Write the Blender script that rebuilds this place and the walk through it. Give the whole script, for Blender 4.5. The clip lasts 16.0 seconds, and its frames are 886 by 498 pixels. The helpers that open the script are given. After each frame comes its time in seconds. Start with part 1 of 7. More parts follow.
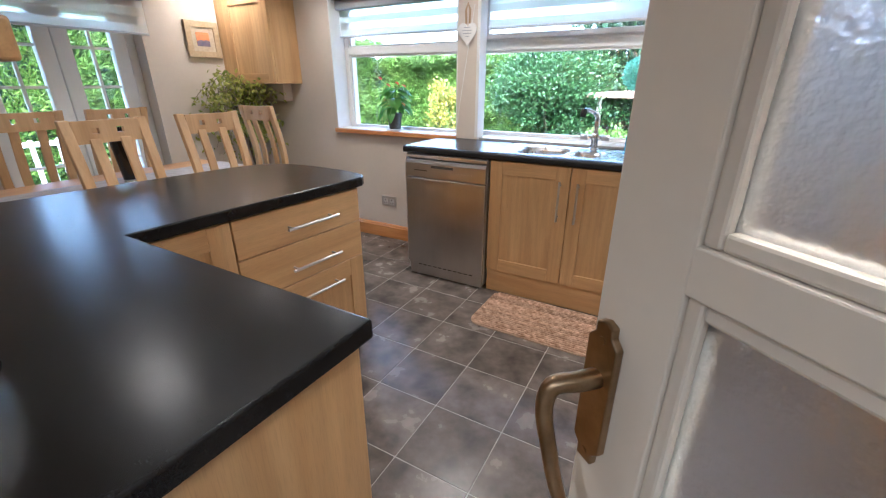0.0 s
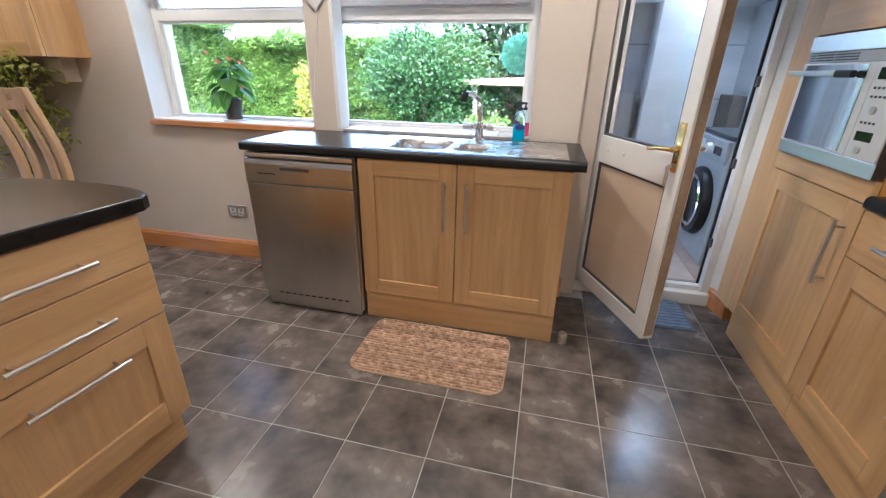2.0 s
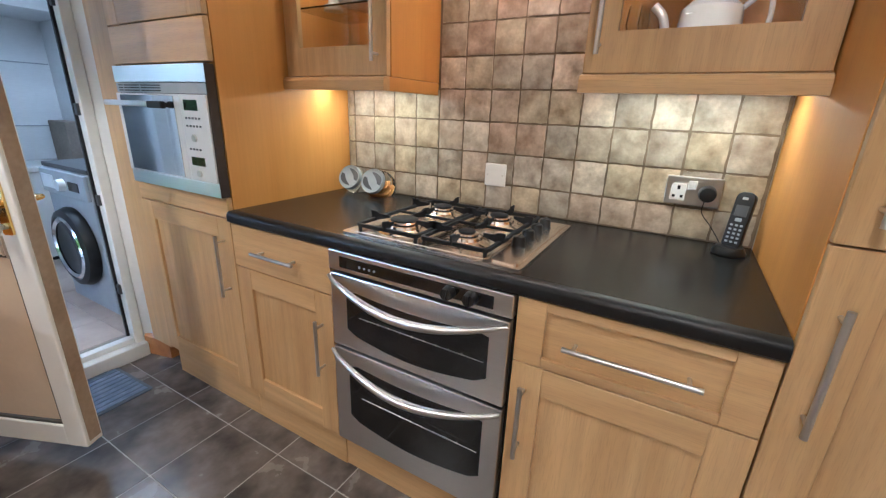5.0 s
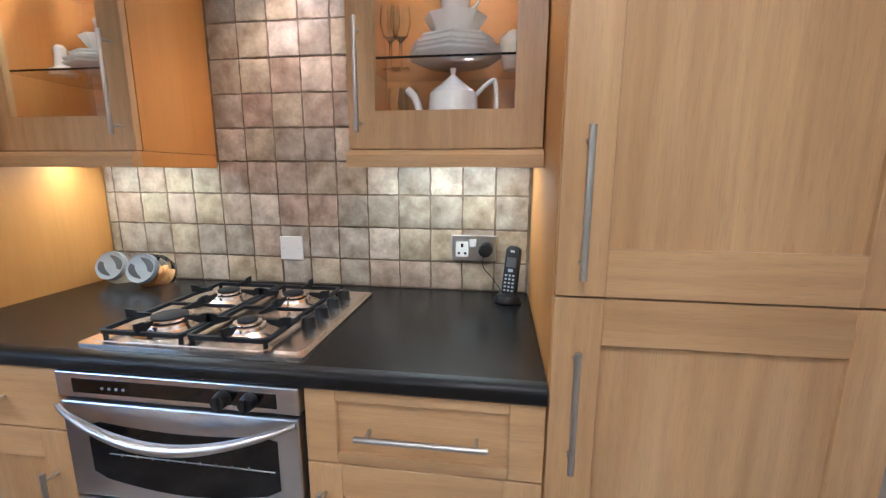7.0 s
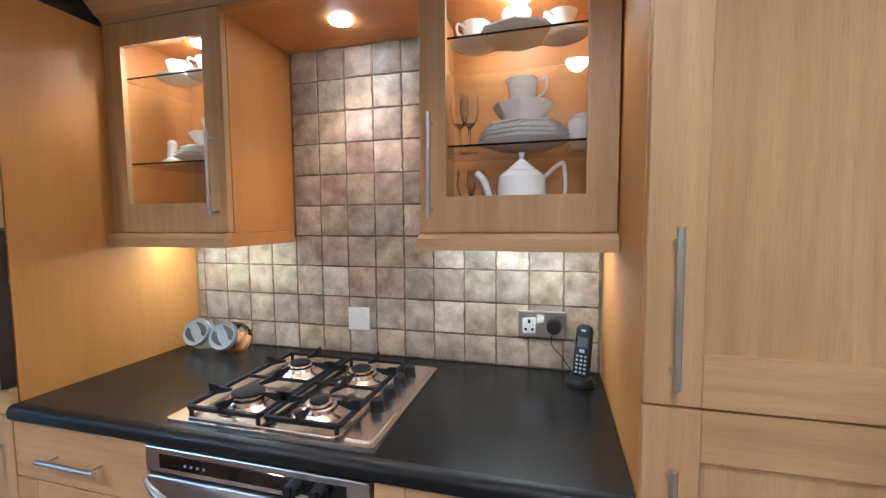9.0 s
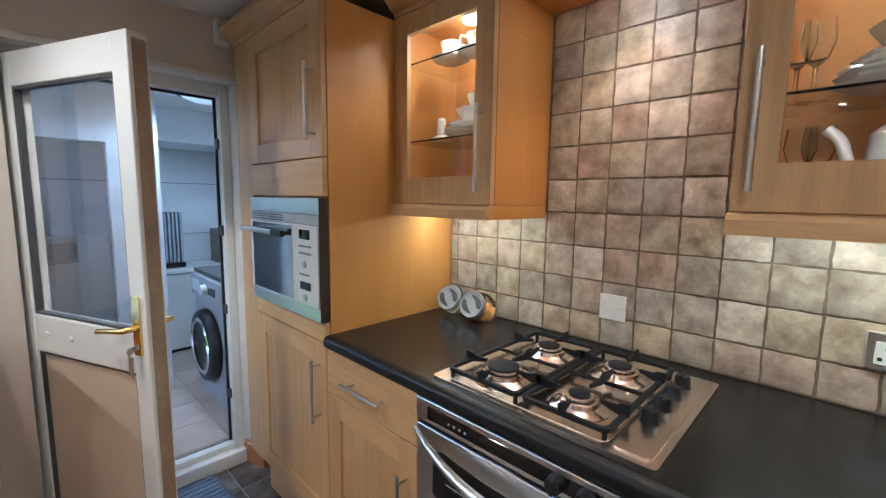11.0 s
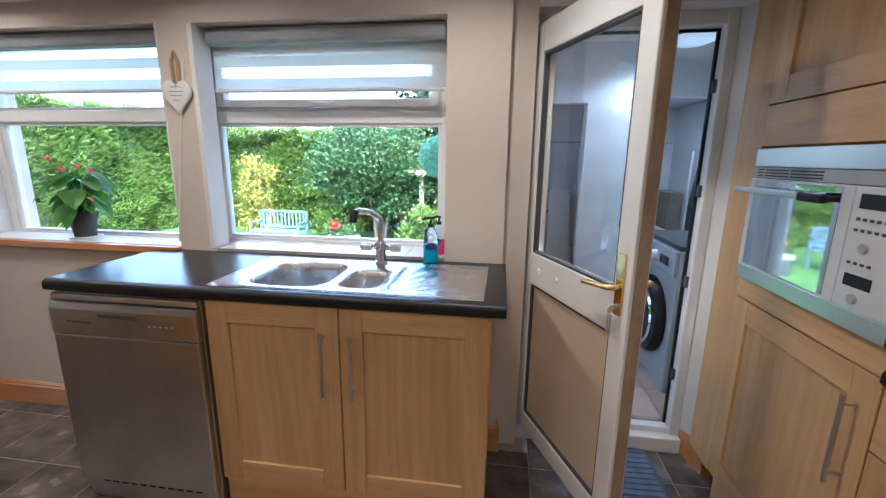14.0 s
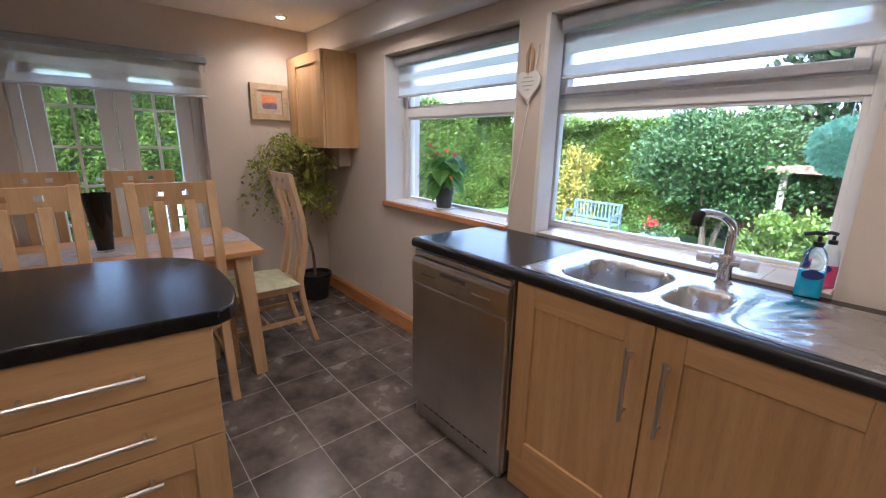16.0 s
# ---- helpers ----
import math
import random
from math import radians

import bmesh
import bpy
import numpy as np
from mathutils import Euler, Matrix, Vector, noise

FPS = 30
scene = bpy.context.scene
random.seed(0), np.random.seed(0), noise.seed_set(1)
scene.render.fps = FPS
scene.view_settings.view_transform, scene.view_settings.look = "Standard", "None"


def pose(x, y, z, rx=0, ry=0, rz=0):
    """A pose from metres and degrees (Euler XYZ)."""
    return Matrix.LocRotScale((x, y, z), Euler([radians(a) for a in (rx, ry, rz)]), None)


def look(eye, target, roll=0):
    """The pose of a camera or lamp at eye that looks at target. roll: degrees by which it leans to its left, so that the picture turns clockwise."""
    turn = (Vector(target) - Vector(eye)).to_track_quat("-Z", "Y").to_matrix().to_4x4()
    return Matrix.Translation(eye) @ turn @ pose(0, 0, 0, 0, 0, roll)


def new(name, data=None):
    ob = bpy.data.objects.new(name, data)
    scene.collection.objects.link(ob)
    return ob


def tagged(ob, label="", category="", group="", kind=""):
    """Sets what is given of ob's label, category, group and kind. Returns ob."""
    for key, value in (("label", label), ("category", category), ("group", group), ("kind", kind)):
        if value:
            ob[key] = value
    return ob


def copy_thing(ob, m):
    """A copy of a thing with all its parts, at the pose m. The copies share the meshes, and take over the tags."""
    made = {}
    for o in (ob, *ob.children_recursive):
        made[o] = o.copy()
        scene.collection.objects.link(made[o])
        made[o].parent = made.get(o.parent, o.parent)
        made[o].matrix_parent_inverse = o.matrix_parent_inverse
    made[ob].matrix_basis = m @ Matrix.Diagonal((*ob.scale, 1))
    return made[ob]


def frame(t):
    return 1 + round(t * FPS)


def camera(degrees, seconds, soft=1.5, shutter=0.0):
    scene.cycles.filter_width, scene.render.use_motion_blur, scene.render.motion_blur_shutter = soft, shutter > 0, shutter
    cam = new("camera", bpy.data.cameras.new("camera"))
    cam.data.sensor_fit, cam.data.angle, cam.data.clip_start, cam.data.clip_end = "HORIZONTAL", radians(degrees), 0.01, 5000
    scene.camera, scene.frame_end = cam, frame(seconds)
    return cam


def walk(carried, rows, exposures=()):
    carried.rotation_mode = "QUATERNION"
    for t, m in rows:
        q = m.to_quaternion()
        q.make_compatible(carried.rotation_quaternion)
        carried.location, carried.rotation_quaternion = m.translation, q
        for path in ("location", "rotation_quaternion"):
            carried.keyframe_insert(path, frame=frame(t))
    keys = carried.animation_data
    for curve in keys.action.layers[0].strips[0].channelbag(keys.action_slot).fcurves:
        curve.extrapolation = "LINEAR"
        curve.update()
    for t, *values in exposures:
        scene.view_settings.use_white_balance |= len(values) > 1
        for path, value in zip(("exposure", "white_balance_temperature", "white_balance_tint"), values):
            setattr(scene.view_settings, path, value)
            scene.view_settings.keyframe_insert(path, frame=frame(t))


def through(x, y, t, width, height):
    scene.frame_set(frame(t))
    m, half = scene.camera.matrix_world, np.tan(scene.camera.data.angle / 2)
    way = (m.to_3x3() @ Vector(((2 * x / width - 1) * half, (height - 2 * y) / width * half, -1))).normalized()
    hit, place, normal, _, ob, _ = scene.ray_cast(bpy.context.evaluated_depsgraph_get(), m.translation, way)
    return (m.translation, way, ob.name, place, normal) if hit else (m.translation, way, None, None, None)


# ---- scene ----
cam = camera(94.0, 16.0, soft=1.25)
PATH = [
    (0, (-0.012, 0.08, 1.294), (-0.92, 1.697, 0.547), 0.1),
    (0.5, (-0.087, 0.19, 1.269), (-0.971, 1.811, 0.502), 0.3),
    (1, (-0.165, 0.28, 1.263), (-0.981, 1.927, 0.474), 0.7),
    (1.5, (-0.169, 0.426, 1.248), (-0.845, 2.127, 0.442), 0.9),
    (2, (-0.137, 0.591, 1.243), (-0.558, 2.38, 0.454), 1.1),
    (2.5, (-0.112, 0.721, 1.246), (-0.105, 2.583, 0.505), 1.4),
    (3, (-0.092, 0.835, 1.264), (0.428, 2.645, 0.563), 1.4),
    (3.5, (-0.063, 0.868, 1.273), (0.863, 2.508, 0.598), 1.5),
    (4, (-0.056, 0.863, 1.278), (1.171, 2.297, 0.622), 1.8),
    (4.5, (-0.036, 0.824, 1.281), (1.429, 2.016, 0.63), 1.9),
    (5, (0.004, 0.754, 1.276), (1.657, 1.685, 0.639), 2.1),
    (7.3, (0.112, 0.626, 1.342), (2.071, 0.854, 1.012), 0.2),
    (7.5, (0.108, 0.626, 1.365), (2.073, 0.851, 1.073), 0.2),
    (8, (0.104, 0.624, 1.412), (2.077, 0.877, 1.205), -0.2),
    (10.5, (0.141, 0.811, 1.405), (1.733, 2.006, 1.211), 0.2),
    (11, (0.147, 0.845, 1.395), (1.566, 2.231, 1.156), 0.8),
    (11.5, (0.159, 0.874, 1.386), (1.396, 2.42, 1.096), 1.3),
    (12, (0.172, 0.904, 1.38), (1.168, 2.606, 1.041), 1.3),
    (12.5, (0.143, 0.956, 1.37), (0.879, 2.776, 0.994), 1.2),
    (13, (0.083, 1.034, 1.366), (0.515, 2.938, 0.963), 0.8),
    (13.5, (0.047, 1.11, 1.357), (0.129, 3.07, 0.94), 0.6),
    (14, (0.015, 1.165, 1.348), (-0.255, 3.102, 0.92), 0.7),
    (14.5, (-0.031, 1.21, 1.343), (-0.649, 3.061, 0.909), 1.1),
    (15, (-0.059, 1.25, 1.34), (-1.024, 2.941, 0.879), 1.2),
    (15.5, (-0.078, 1.268, 1.333), (-1.335, 2.755, 0.854), 1.2),
    (16, (-0.094, 1.267, 1.332), (-1.565, 2.528, 0.839), 1.3),
]
walk(cam, [(t, look(eye, target, roll)) for t, eye, target, roll in PATH], exposures=((0.0, 3.85, 4750, 9), (1.0, 3.9, 4950, 11), (1.5, 3.9, 5000, 11), (2.5, 3.9, 4800, 8), (4.5, 4.0, 4850, 8), (5.0, 4.05, 4750, 7), (7.3, 4.05, 4400, 8), (8.0, 4.05, 4350, 8), (10.5, 3.8, 4550, 7), (11.5, 3.7, 4600, 6), (13.0, 3.6, 4600, 6), (14.0, 3.45, 4850, 10), (15.0, 3.25, 5000, 15), (16.0, 3.15, 5100, 17)))

# ---- world and light ----
world = bpy.data.worlds.new("sky")
scene.world = world
world.use_nodes = True
wn = world.node_tree
sky = wn.nodes.new("ShaderNodeTexSky")
sky.sky_type, sky.sun_disc = "NISHITA", False
sky.sun_elevation, sky.sun_rotation = radians(48), radians(149)
sky.air_density, sky.dust_density, sky.ozone_density = 1.0, 3.0, 1.0
overcast = wn.nodes.new("ShaderNodeHueSaturation")
overcast.inputs["Saturation"].default_value = 0.7
wn.links.new(sky.outputs[0], overcast.inputs["Color"])
wn.links.new(overcast.outputs[0], wn.nodes["Background"].inputs["Color"])
wn.nodes["Background"].inputs["Strength"].default_value = 0.15


def lamp(name, kind, at, energy, colour=(1, 1, 1), size=0.05, target=None, angle=None, blend=0.5):
    data = bpy.data.lights.new(name, kind)
    data.energy, data.color = energy, colour
    if kind == "SUN":
        data.angle = size
    elif kind == "AREA":
        data.size = size
    else:
        data.shadow_soft_size = size
    if kind == "SPOT":
        data.spot_size, data.spot_blend = radians(angle), blend
    ob = new(name, data)
    ob.matrix_world = look(at, target if target else (at[0], at[1] + 0.001, at[2] - 1))
    return ob


lamp("sun", "SUN", (6, -8, 12), 1.5, (1.0, 0.95, 0.88), radians(25), target=(0, 2, 0))
WARM = (1.0, 0.80, 0.50)
# All but the first two and (-0.15, 2.3) are unseen, added for brightness.
DOWNLIGHTS = [(-3.35, 2.48), (-2.35, 0.96), (-2.35, 2.48), (-1.15, 2.3), (-0.15, 2.3), (-1.15, 0.9), (0.12, 0.58)]
CEILING = 2.185
for dx, dy in DOWNLIGHTS:
    lamp("downlight_lamp", "SPOT", (dx, dy, CEILING - 0.012), 1.4 if -3 < dx < -2 and dy < 1.5 else 3.8 if dx < -2 else 3.2 if dx > 0 else 4.0, (1.0, 0.77, 0.53), 0.10 if dx < -2 else 0.05, angle=165 if dx > 0 else 152, blend=0.65)
# lamps under and inside the wall cabinets and above the hob
for dy in (1.89, 0.775):
    strip = lamp("cabinet_lamp", "AREA", (1.36, dy, 1.358), 0.16, (1.0, 0.88, 0.60), 0.03)
    strip.data.shape, strip.data.size, strip.data.size_y = "RECTANGLE", 0.03, 0.42
for dy in (1.89, 0.775):
    lamp("display_lamp", "SPOT", (1.245, dy, 2.025), 0.36, WARM, 0.02, angle=130, blend=0.6)
for dx in (-0.35, 0.5):
    lamp("hall_lamp", "SPOT", (dx, -1.0, CEILING - 0.012), 3.6, (1.0, 0.88, 0.74), 0.03, angle=140, blend=0.7)
# Added fill for the utility room's daylight; the ceiling fitting itself is off.
lamp("utility_daylight_fill", "SPOT", (1.0, 3.75, 1.955), 3.4, (0.90, 0.96, 1.0), 0.12, angle=172, blend=0.4)
lamp("hob_lamp", "SPOT", (1.33, 1.33, 2.035), 1.8, (1.0, 0.64, 0.40), 0.02, target=(1.42, 1.33, 1.0), angle=100, blend=0.8)

# ---- materials ----


def node_mat(name):
    m = bpy.data.materials.new(name)
    m.use_nodes = True
    nt = m.node_tree
    return m, nt, nt.nodes["Principled BSDF"]


def surf(name, c1, c2, rough=0.5, metal=0.0, scale=(4, 4, 4), fine=(60, 60, 60), bump=0.1, depth=0.002, spread=0.25, coat=0.0, vary=0.0, rvar=0.08, cut=(0.35, 0.65), hues=(), spec=0.5):
    """A two-scale surface: broad blotches between two colours, fine grain, relief."""
    m, nt, b = node_mat(name)
    n, l = nt.nodes, nt.links
    tc = n.new("ShaderNodeTexCoord")
    source = tc.outputs["Object"]

    def noise_at(k, detail):
        mp = n.new("ShaderNodeMapping")
        mp.inputs["Scale"].default_value = k
        l.new(source, mp.inputs[0])
        t = n.new("ShaderNodeTexNoise")
        t.inputs["Scale"].default_value = 1.0
        t.inputs["Detail"].default_value = detail
        l.new(mp.outputs[0], t.inputs["Vector"])
        return t
    if vary:
        info = n.new("ShaderNodeObjectInfo")
        shift = n.new("ShaderNodeVectorMath")
        shift.operation = "ADD"
        mul = n.new("ShaderNodeMath")
        mul.operation = "MULTIPLY"
        mul.inputs[1].default_value = 37.0
        l.new(info.outputs["Random"], mul.inputs[0])
        l.new(tc.outputs["Object"], shift.inputs[0])
        l.new(mul.outputs[0], shift.inputs[1])
        source = shift.outputs[0]
    big, small = noise_at(scale, 5), noise_at(fine, 4)
    ramp = n.new("ShaderNodeValToRGB")
    ramp.color_ramp.elements[0].position, ramp.color_ramp.elements[1].position = cut
    ramp.color_ramp.elements[0].color, ramp.color_ramp.elements[1].color = (*c1, 1), (*c2, 1)
    l.new(big.outputs["Fac"], ramp.inputs[0])
    grain = n.new("ShaderNodeMapRange")
    grain.inputs["To Min"].default_value, grain.inputs["To Max"].default_value = 1 - spread, 1 + spread
    l.new(small.outputs["Fac"], grain.inputs["Value"])
    out = grain.outputs[0]
    if vary:
        tone = n.new("ShaderNodeMapRange")
        tone.inputs["To Min"].default_value, tone.inputs["To Max"].default_value = 1 - vary, 1 + vary
        l.new(info.outputs["Random"], tone.inputs["Value"])
        mm = n.new("ShaderNodeMath")
        mm.operation = "MULTIPLY"
        l.new(out, mm.inputs[0])
        l.new(tone.outputs[0], mm.inputs[1])
        out = mm.outputs[0]
    tint = ramp.outputs[0]
    if hues:
        pick = n.new("ShaderNodeValToRGB")
        pick.color_ramp.interpolation = "CONSTANT"
        while len(pick.color_ramp.elements) < len(hues):
            pick.color_ramp.elements.new(0.5)
        for k, h in enumerate(hues):
            pick.color_ramp.elements[k].position = k / len(hues)
            pick.color_ramp.elements[k].color = (*h, 1)
        l.new(info.outputs["Random"], pick.inputs[0])
        dye = n.new("ShaderNodeVectorMath")
        dye.operation = "MULTIPLY"
        l.new(tint, dye.inputs[0])
        l.new(pick.outputs[0], dye.inputs[1])
        tint = dye.outputs[0]
    mix = n.new("ShaderNodeVectorMath")
    mix.operation = "MULTIPLY"
    l.new(tint, mix.inputs[0])
    l.new(out, mix.inputs[1])
    l.new(mix.outputs[0], b.inputs["Base Color"])
    rr = n.new("ShaderNodeMapRange")
    rr.inputs["To Min"].default_value, rr.inputs["To Max"].default_value = max(0.02, rough - rvar), min(1, rough + rvar)
    l.new(big.outputs["Fac"], rr.inputs["Value"])
    l.new(rr.outputs[0], b.inputs["Roughness"])
    b.inputs["Metallic"].default_value = metal
    b.inputs["Coat Weight"].default_value = coat
    b.inputs["Specular IOR Level"].default_value = spec
    if bump:
        bp = n.new("ShaderNodeBump")
        bp.inputs["Strength"].default_value, bp.inputs["Distance"].default_value = bump, depth
        l.new(small.outputs["Fac"], bp.inputs["Height"])
        l.new(bp.outputs[0], b.inputs["Normal"])
    return m


def timber(name, c1, c2, along):
    """Pale veneer: soft flowing figure along one axis, fine short pores, faint flecks."""
    m, nt, b = node_mat(name)
    n, l = nt.nodes, nt.links
    tc, info = n.new("ShaderNodeTexCoord"), n.new("ShaderNodeObjectInfo")
    mul, shift = n.new("ShaderNodeMath"), n.new("ShaderNodeVectorMath")
    mul.operation, shift.operation = "MULTIPLY", "ADD"
    mul.inputs[1].default_value = 23.0
    l.new(info.outputs["Random"], mul.inputs[0])
    l.new(tc.outputs["Object"], shift.inputs[0])
    l.new(mul.outputs[0], shift.inputs[1])

    def grain(across, length, detail, warp):
        mp, t = n.new("ShaderNodeMapping"), n.new("ShaderNodeTexNoise")
        mp.inputs["Scale"].default_value = (across, across, length) if along == "z" else (length, across, across)
        t.inputs["Scale"].default_value, t.inputs["Detail"].default_value, t.inputs["Distortion"].default_value = 1.0, detail, warp
        l.new(shift.outputs[0], mp.inputs[0])
        l.new(mp.outputs[0], t.inputs["Vector"])
        return t.outputs["Fac"]
    figure, streak, pore = grain(9, 0.9, 3, 0.9), grain(70, 2.2, 4, 0.3), grain(420, 22, 2, 0.0)
    ramp = n.new("ShaderNodeValToRGB")
    ramp.color_ramp.elements[0].position, ramp.color_ramp.elements[1].position = 0.28, 0.72
    ramp.color_ramp.elements[0].color, ramp.color_ramp.elements[1].color = (*c1, 1), (*c2, 1)
    l.new(figure, ramp.inputs[0])
    tone = ramp.outputs[0]
    mp, rings = n.new("ShaderNodeMapping"), n.new("ShaderNodeTexWave")
    mp.inputs["Scale"].default_value = (7, 7, 0.8) if along == "z" else (0.8, 7, 7)
    rings.bands_direction = "X" if along == "z" else "Z"
    rings.inputs["Scale"].default_value, rings.inputs["Distortion"].default_value = 1.0, 16.0
    rings.inputs["Detail"].default_value, rings.inputs["Detail Scale"].default_value = 2.0, 0.7
    l.new(shift.outputs[0], mp.inputs[0])
    l.new(mp.outputs[0], rings.inputs["Vector"])
    for source, lo, hi, a, z in ((rings.outputs["Fac"], 0.0, 0.7, 0.95, 1.01), (streak, 0.3, 0.7, 0.945, 1.045), (pore, 0.28, 0.5, 0.89, 1.015), (info.outputs["Random"], 0.0, 1.0, 0.96, 1.04)):
        r, v = n.new("ShaderNodeMapRange"), n.new("ShaderNodeVectorMath")
        r.inputs["From Min"].default_value, r.inputs["From Max"].default_value = lo, hi
        r.inputs["To Min"].default_value, r.inputs["To Max"].default_value = a, z
        v.operation = "MULTIPLY"
        l.new(source, r.inputs["Value"])
        l.new(tone, v.inputs[0])
        l.new(r.outputs[0], v.inputs[1])
        tone = v.outputs[0]
    l.new(tone, b.inputs["Base Color"])
    rr = n.new("ShaderNodeMapRange")
    rr.inputs["To Min"].default_value, rr.inputs["To Max"].default_value = 0.34, 0.48
    l.new(streak, rr.inputs["Value"])
    l.new(rr.outputs[0], b.inputs["Roughness"])
    bp = n.new("ShaderNodeBump")
    bp.inputs["Strength"].default_value, bp.inputs["Distance"].default_value = 0.1, 0.0008
    l.new(pore, bp.inputs["Height"])
    l.new(bp.outputs[0], b.inputs["Normal"])
    return m


def glass_mat(name, rough=0.0, tint=(1, 1, 1), bump=0.0, scale=60):
    m, nt, b = node_mat(name)
    b.inputs["Base Color"].default_value = (*tint, 1)
    b.inputs["Roughness"].default_value = rough
    b.inputs["IOR"].default_value = 1.45
    b.inputs["Transmission Weight"].default_value = 1.0
    if bump:
        t = nt.nodes.new("ShaderNodeTexNoise")
        t.inputs["Scale"].default_value = scale
        tc = nt.nodes.new("ShaderNodeTexCoord")
        nt.links.new(tc.outputs["Object"], t.inputs["Vector"])
        bp = nt.nodes.new("ShaderNodeBump")
        bp.inputs["Strength"].default_value, bp.inputs["Distance"].default_value = bump, 0.004
        nt.links.new(t.outputs["Fac"], bp.inputs["Height"])
        nt.links.new(bp.outputs[0], b.inputs["Normal"])
    return m


def glow_mat(name, colour, strength):
    m, nt, b = node_mat(name)
    b.inputs["Base Color"].default_value = (*colour, 1)
    b.inputs["Emission Color"].default_value = (*colour, 1)
    b.inputs["Emission Strength"].default_value = strength
    return m


MAPLE = timber("maple", (0.485, 0.292, 0.118), (0.63, 0.41, 0.190), "z")
MAPLE_H = timber("maple_rail", (0.485, 0.292, 0.118), (0.63, 0.41, 0.190), "x")
CARCASS = surf("maple_panel", (0.55, 0.245, 0.045), (0.63, 0.305, 0.068), 0.45, scale=(6, 6, 1), fine=(120, 120, 4), bump=0.05, depth=0.001, spread=0.08)
PINE = surf("pine", (0.48, 0.19, 0.05), (0.62, 0.29, 0.09), 0.35, scale=(2, 14, 14), fine=(6, 120, 120), bump=0.08, depth=0.001, spread=0.18, coat=0.3)
OAK = surf("oak", (0.50, 0.31, 0.14), (0.64, 0.43, 0.22), 0.45, scale=(14, 14, 2), fine=(150, 150, 6), bump=0.08, depth=0.001, spread=0.14, vary=0.05)
OAK_TOP = surf("oak_top", (0.46, 0.24, 0.09), (0.58, 0.33, 0.14), 0.35, scale=(14, 2, 14), fine=(150, 6, 150), bump=0.06, depth=0.001, spread=0.14)
EDGETOP = surf("black_laminate_edge", (0.005, 0.005, 0.0055), (0.009, 0.009, 0.0095), 0.4, scale=(30, 30, 30), fine=(420, 420, 420), bump=0.1, depth=0.0006, spread=0.5, rvar=0.04, spec=0.35)
BLACKTOP = surf("black_laminate", (0.008, 0.008, 0.0085), (0.013, 0.013, 0.0135), 0.25, scale=(30, 30, 30), fine=(420, 420, 420), bump=0.1, depth=0.0004, spread=0.5, rvar=0.03, spec=0.3)
WALL = surf("cream_wall", (0.60, 0.53, 0.45), (0.64, 0.57, 0.49), 0.85, scale=(1.3, 1.3, 1.3), fine=(45, 45, 45), bump=0.15, depth=0.002, spread=0.03)
CEIL = surf("ceiling_paint", (0.74, 0.72, 0.69), (0.78, 0.76, 0.73), 0.9, scale=(1, 1, 1), fine=(40, 40, 40), bump=0.12, depth=0.002, spread=0.02)
UPVC = surf("white_upvc", (0.76, 0.76, 0.74), (0.82, 0.82, 0.80), 0.3, scale=(3, 3, 3), fine=(30, 30, 30), bump=0.02, spread=0.02)
WHITE = surf("white_paint", (0.70, 0.69, 0.66), (0.76, 0.75, 0.72), 0.45, scale=(3, 3, 3), fine=(25, 25, 120), bump=0.08, depth=0.001, spread=0.04)
STEEL = surf("brushed_steel", (0.66, 0.65, 0.645), (0.75, 0.74, 0.735), 0.3, metal=1.0, scale=(2, 2, 2), fine=(4, 4, 420), bump=0.04, depth=0.0004, spread=0.08)
STEEL_V = surf("dull_steel", (0.52, 0.51, 0.50), (0.66, 0.65, 0.64), 0.32, metal=1.0, scale=(3, 3, 2), fine=(420, 420, 4), bump=0.04, depth=0.0004, spread=0.10)
CHROME = surf("chrome", (0.68, 0.68, 0.68), (0.74, 0.74, 0.74), 0.12, metal=1.0, scale=(6, 6, 6), bump=0.0, spread=0.03, rvar=0.04)
NICKEL = surf("satin_nickel", (0.58, 0.56, 0.53), (0.66, 0.64, 0.60), 0.36, metal=1.0, scale=(9, 9, 9), bump=0.0, spread=0.05)
SINKSTEEL = surf("sink_steel", (0.58, 0.58, 0.58), (0.66, 0.66, 0.66), 0.27, metal=1.0, scale=(8, 8, 8), fine=(200, 8, 8), bump=0.03, depth=0.0004, spread=0.06)
BRASS = surf("brass", (0.72, 0.50, 0.16), (0.80, 0.60, 0.24), 0.2, metal=1.0, scale=(9, 9, 9), bump=0.0, spread=0.06)
BRONZE = surf("aged_brass", (0.22, 0.15, 0.08), (0.36, 0.26, 0.15), 0.32, metal=1.0, scale=(18, 18, 18), fine=(90, 90, 90), bump=0.05, spread=0.2)
BLACK = surf("black_plastic", (0.010, 0.010, 0.011), (0.018, 0.018, 0.019), 0.35, scale=(20, 20, 20), bump=0.03, spread=0.1, spec=0.3)
IRON = surf("cast_iron", (0.007, 0.0075, 0.009), (0.015, 0.016, 0.02), 0.6, scale=(20, 20, 20), fine=(300, 300, 300), bump=0.2, depth=0.001, spread=0.2, spec=0.25)
BLACKGLASS = surf("black_glass", (0.006, 0.006, 0.006), (0.010, 0.010, 0.010), 0.06, scale=(4, 4, 4), bump=0.0, spread=0.1, rvar=0.02)
SILVERMETAL = surf("silver_metal", (0.70, 0.675, 0.665), (0.77, 0.745, 0.735), 0.34, metal=0.35, scale=(4, 4, 4), bump=0.0, spread=0.02)
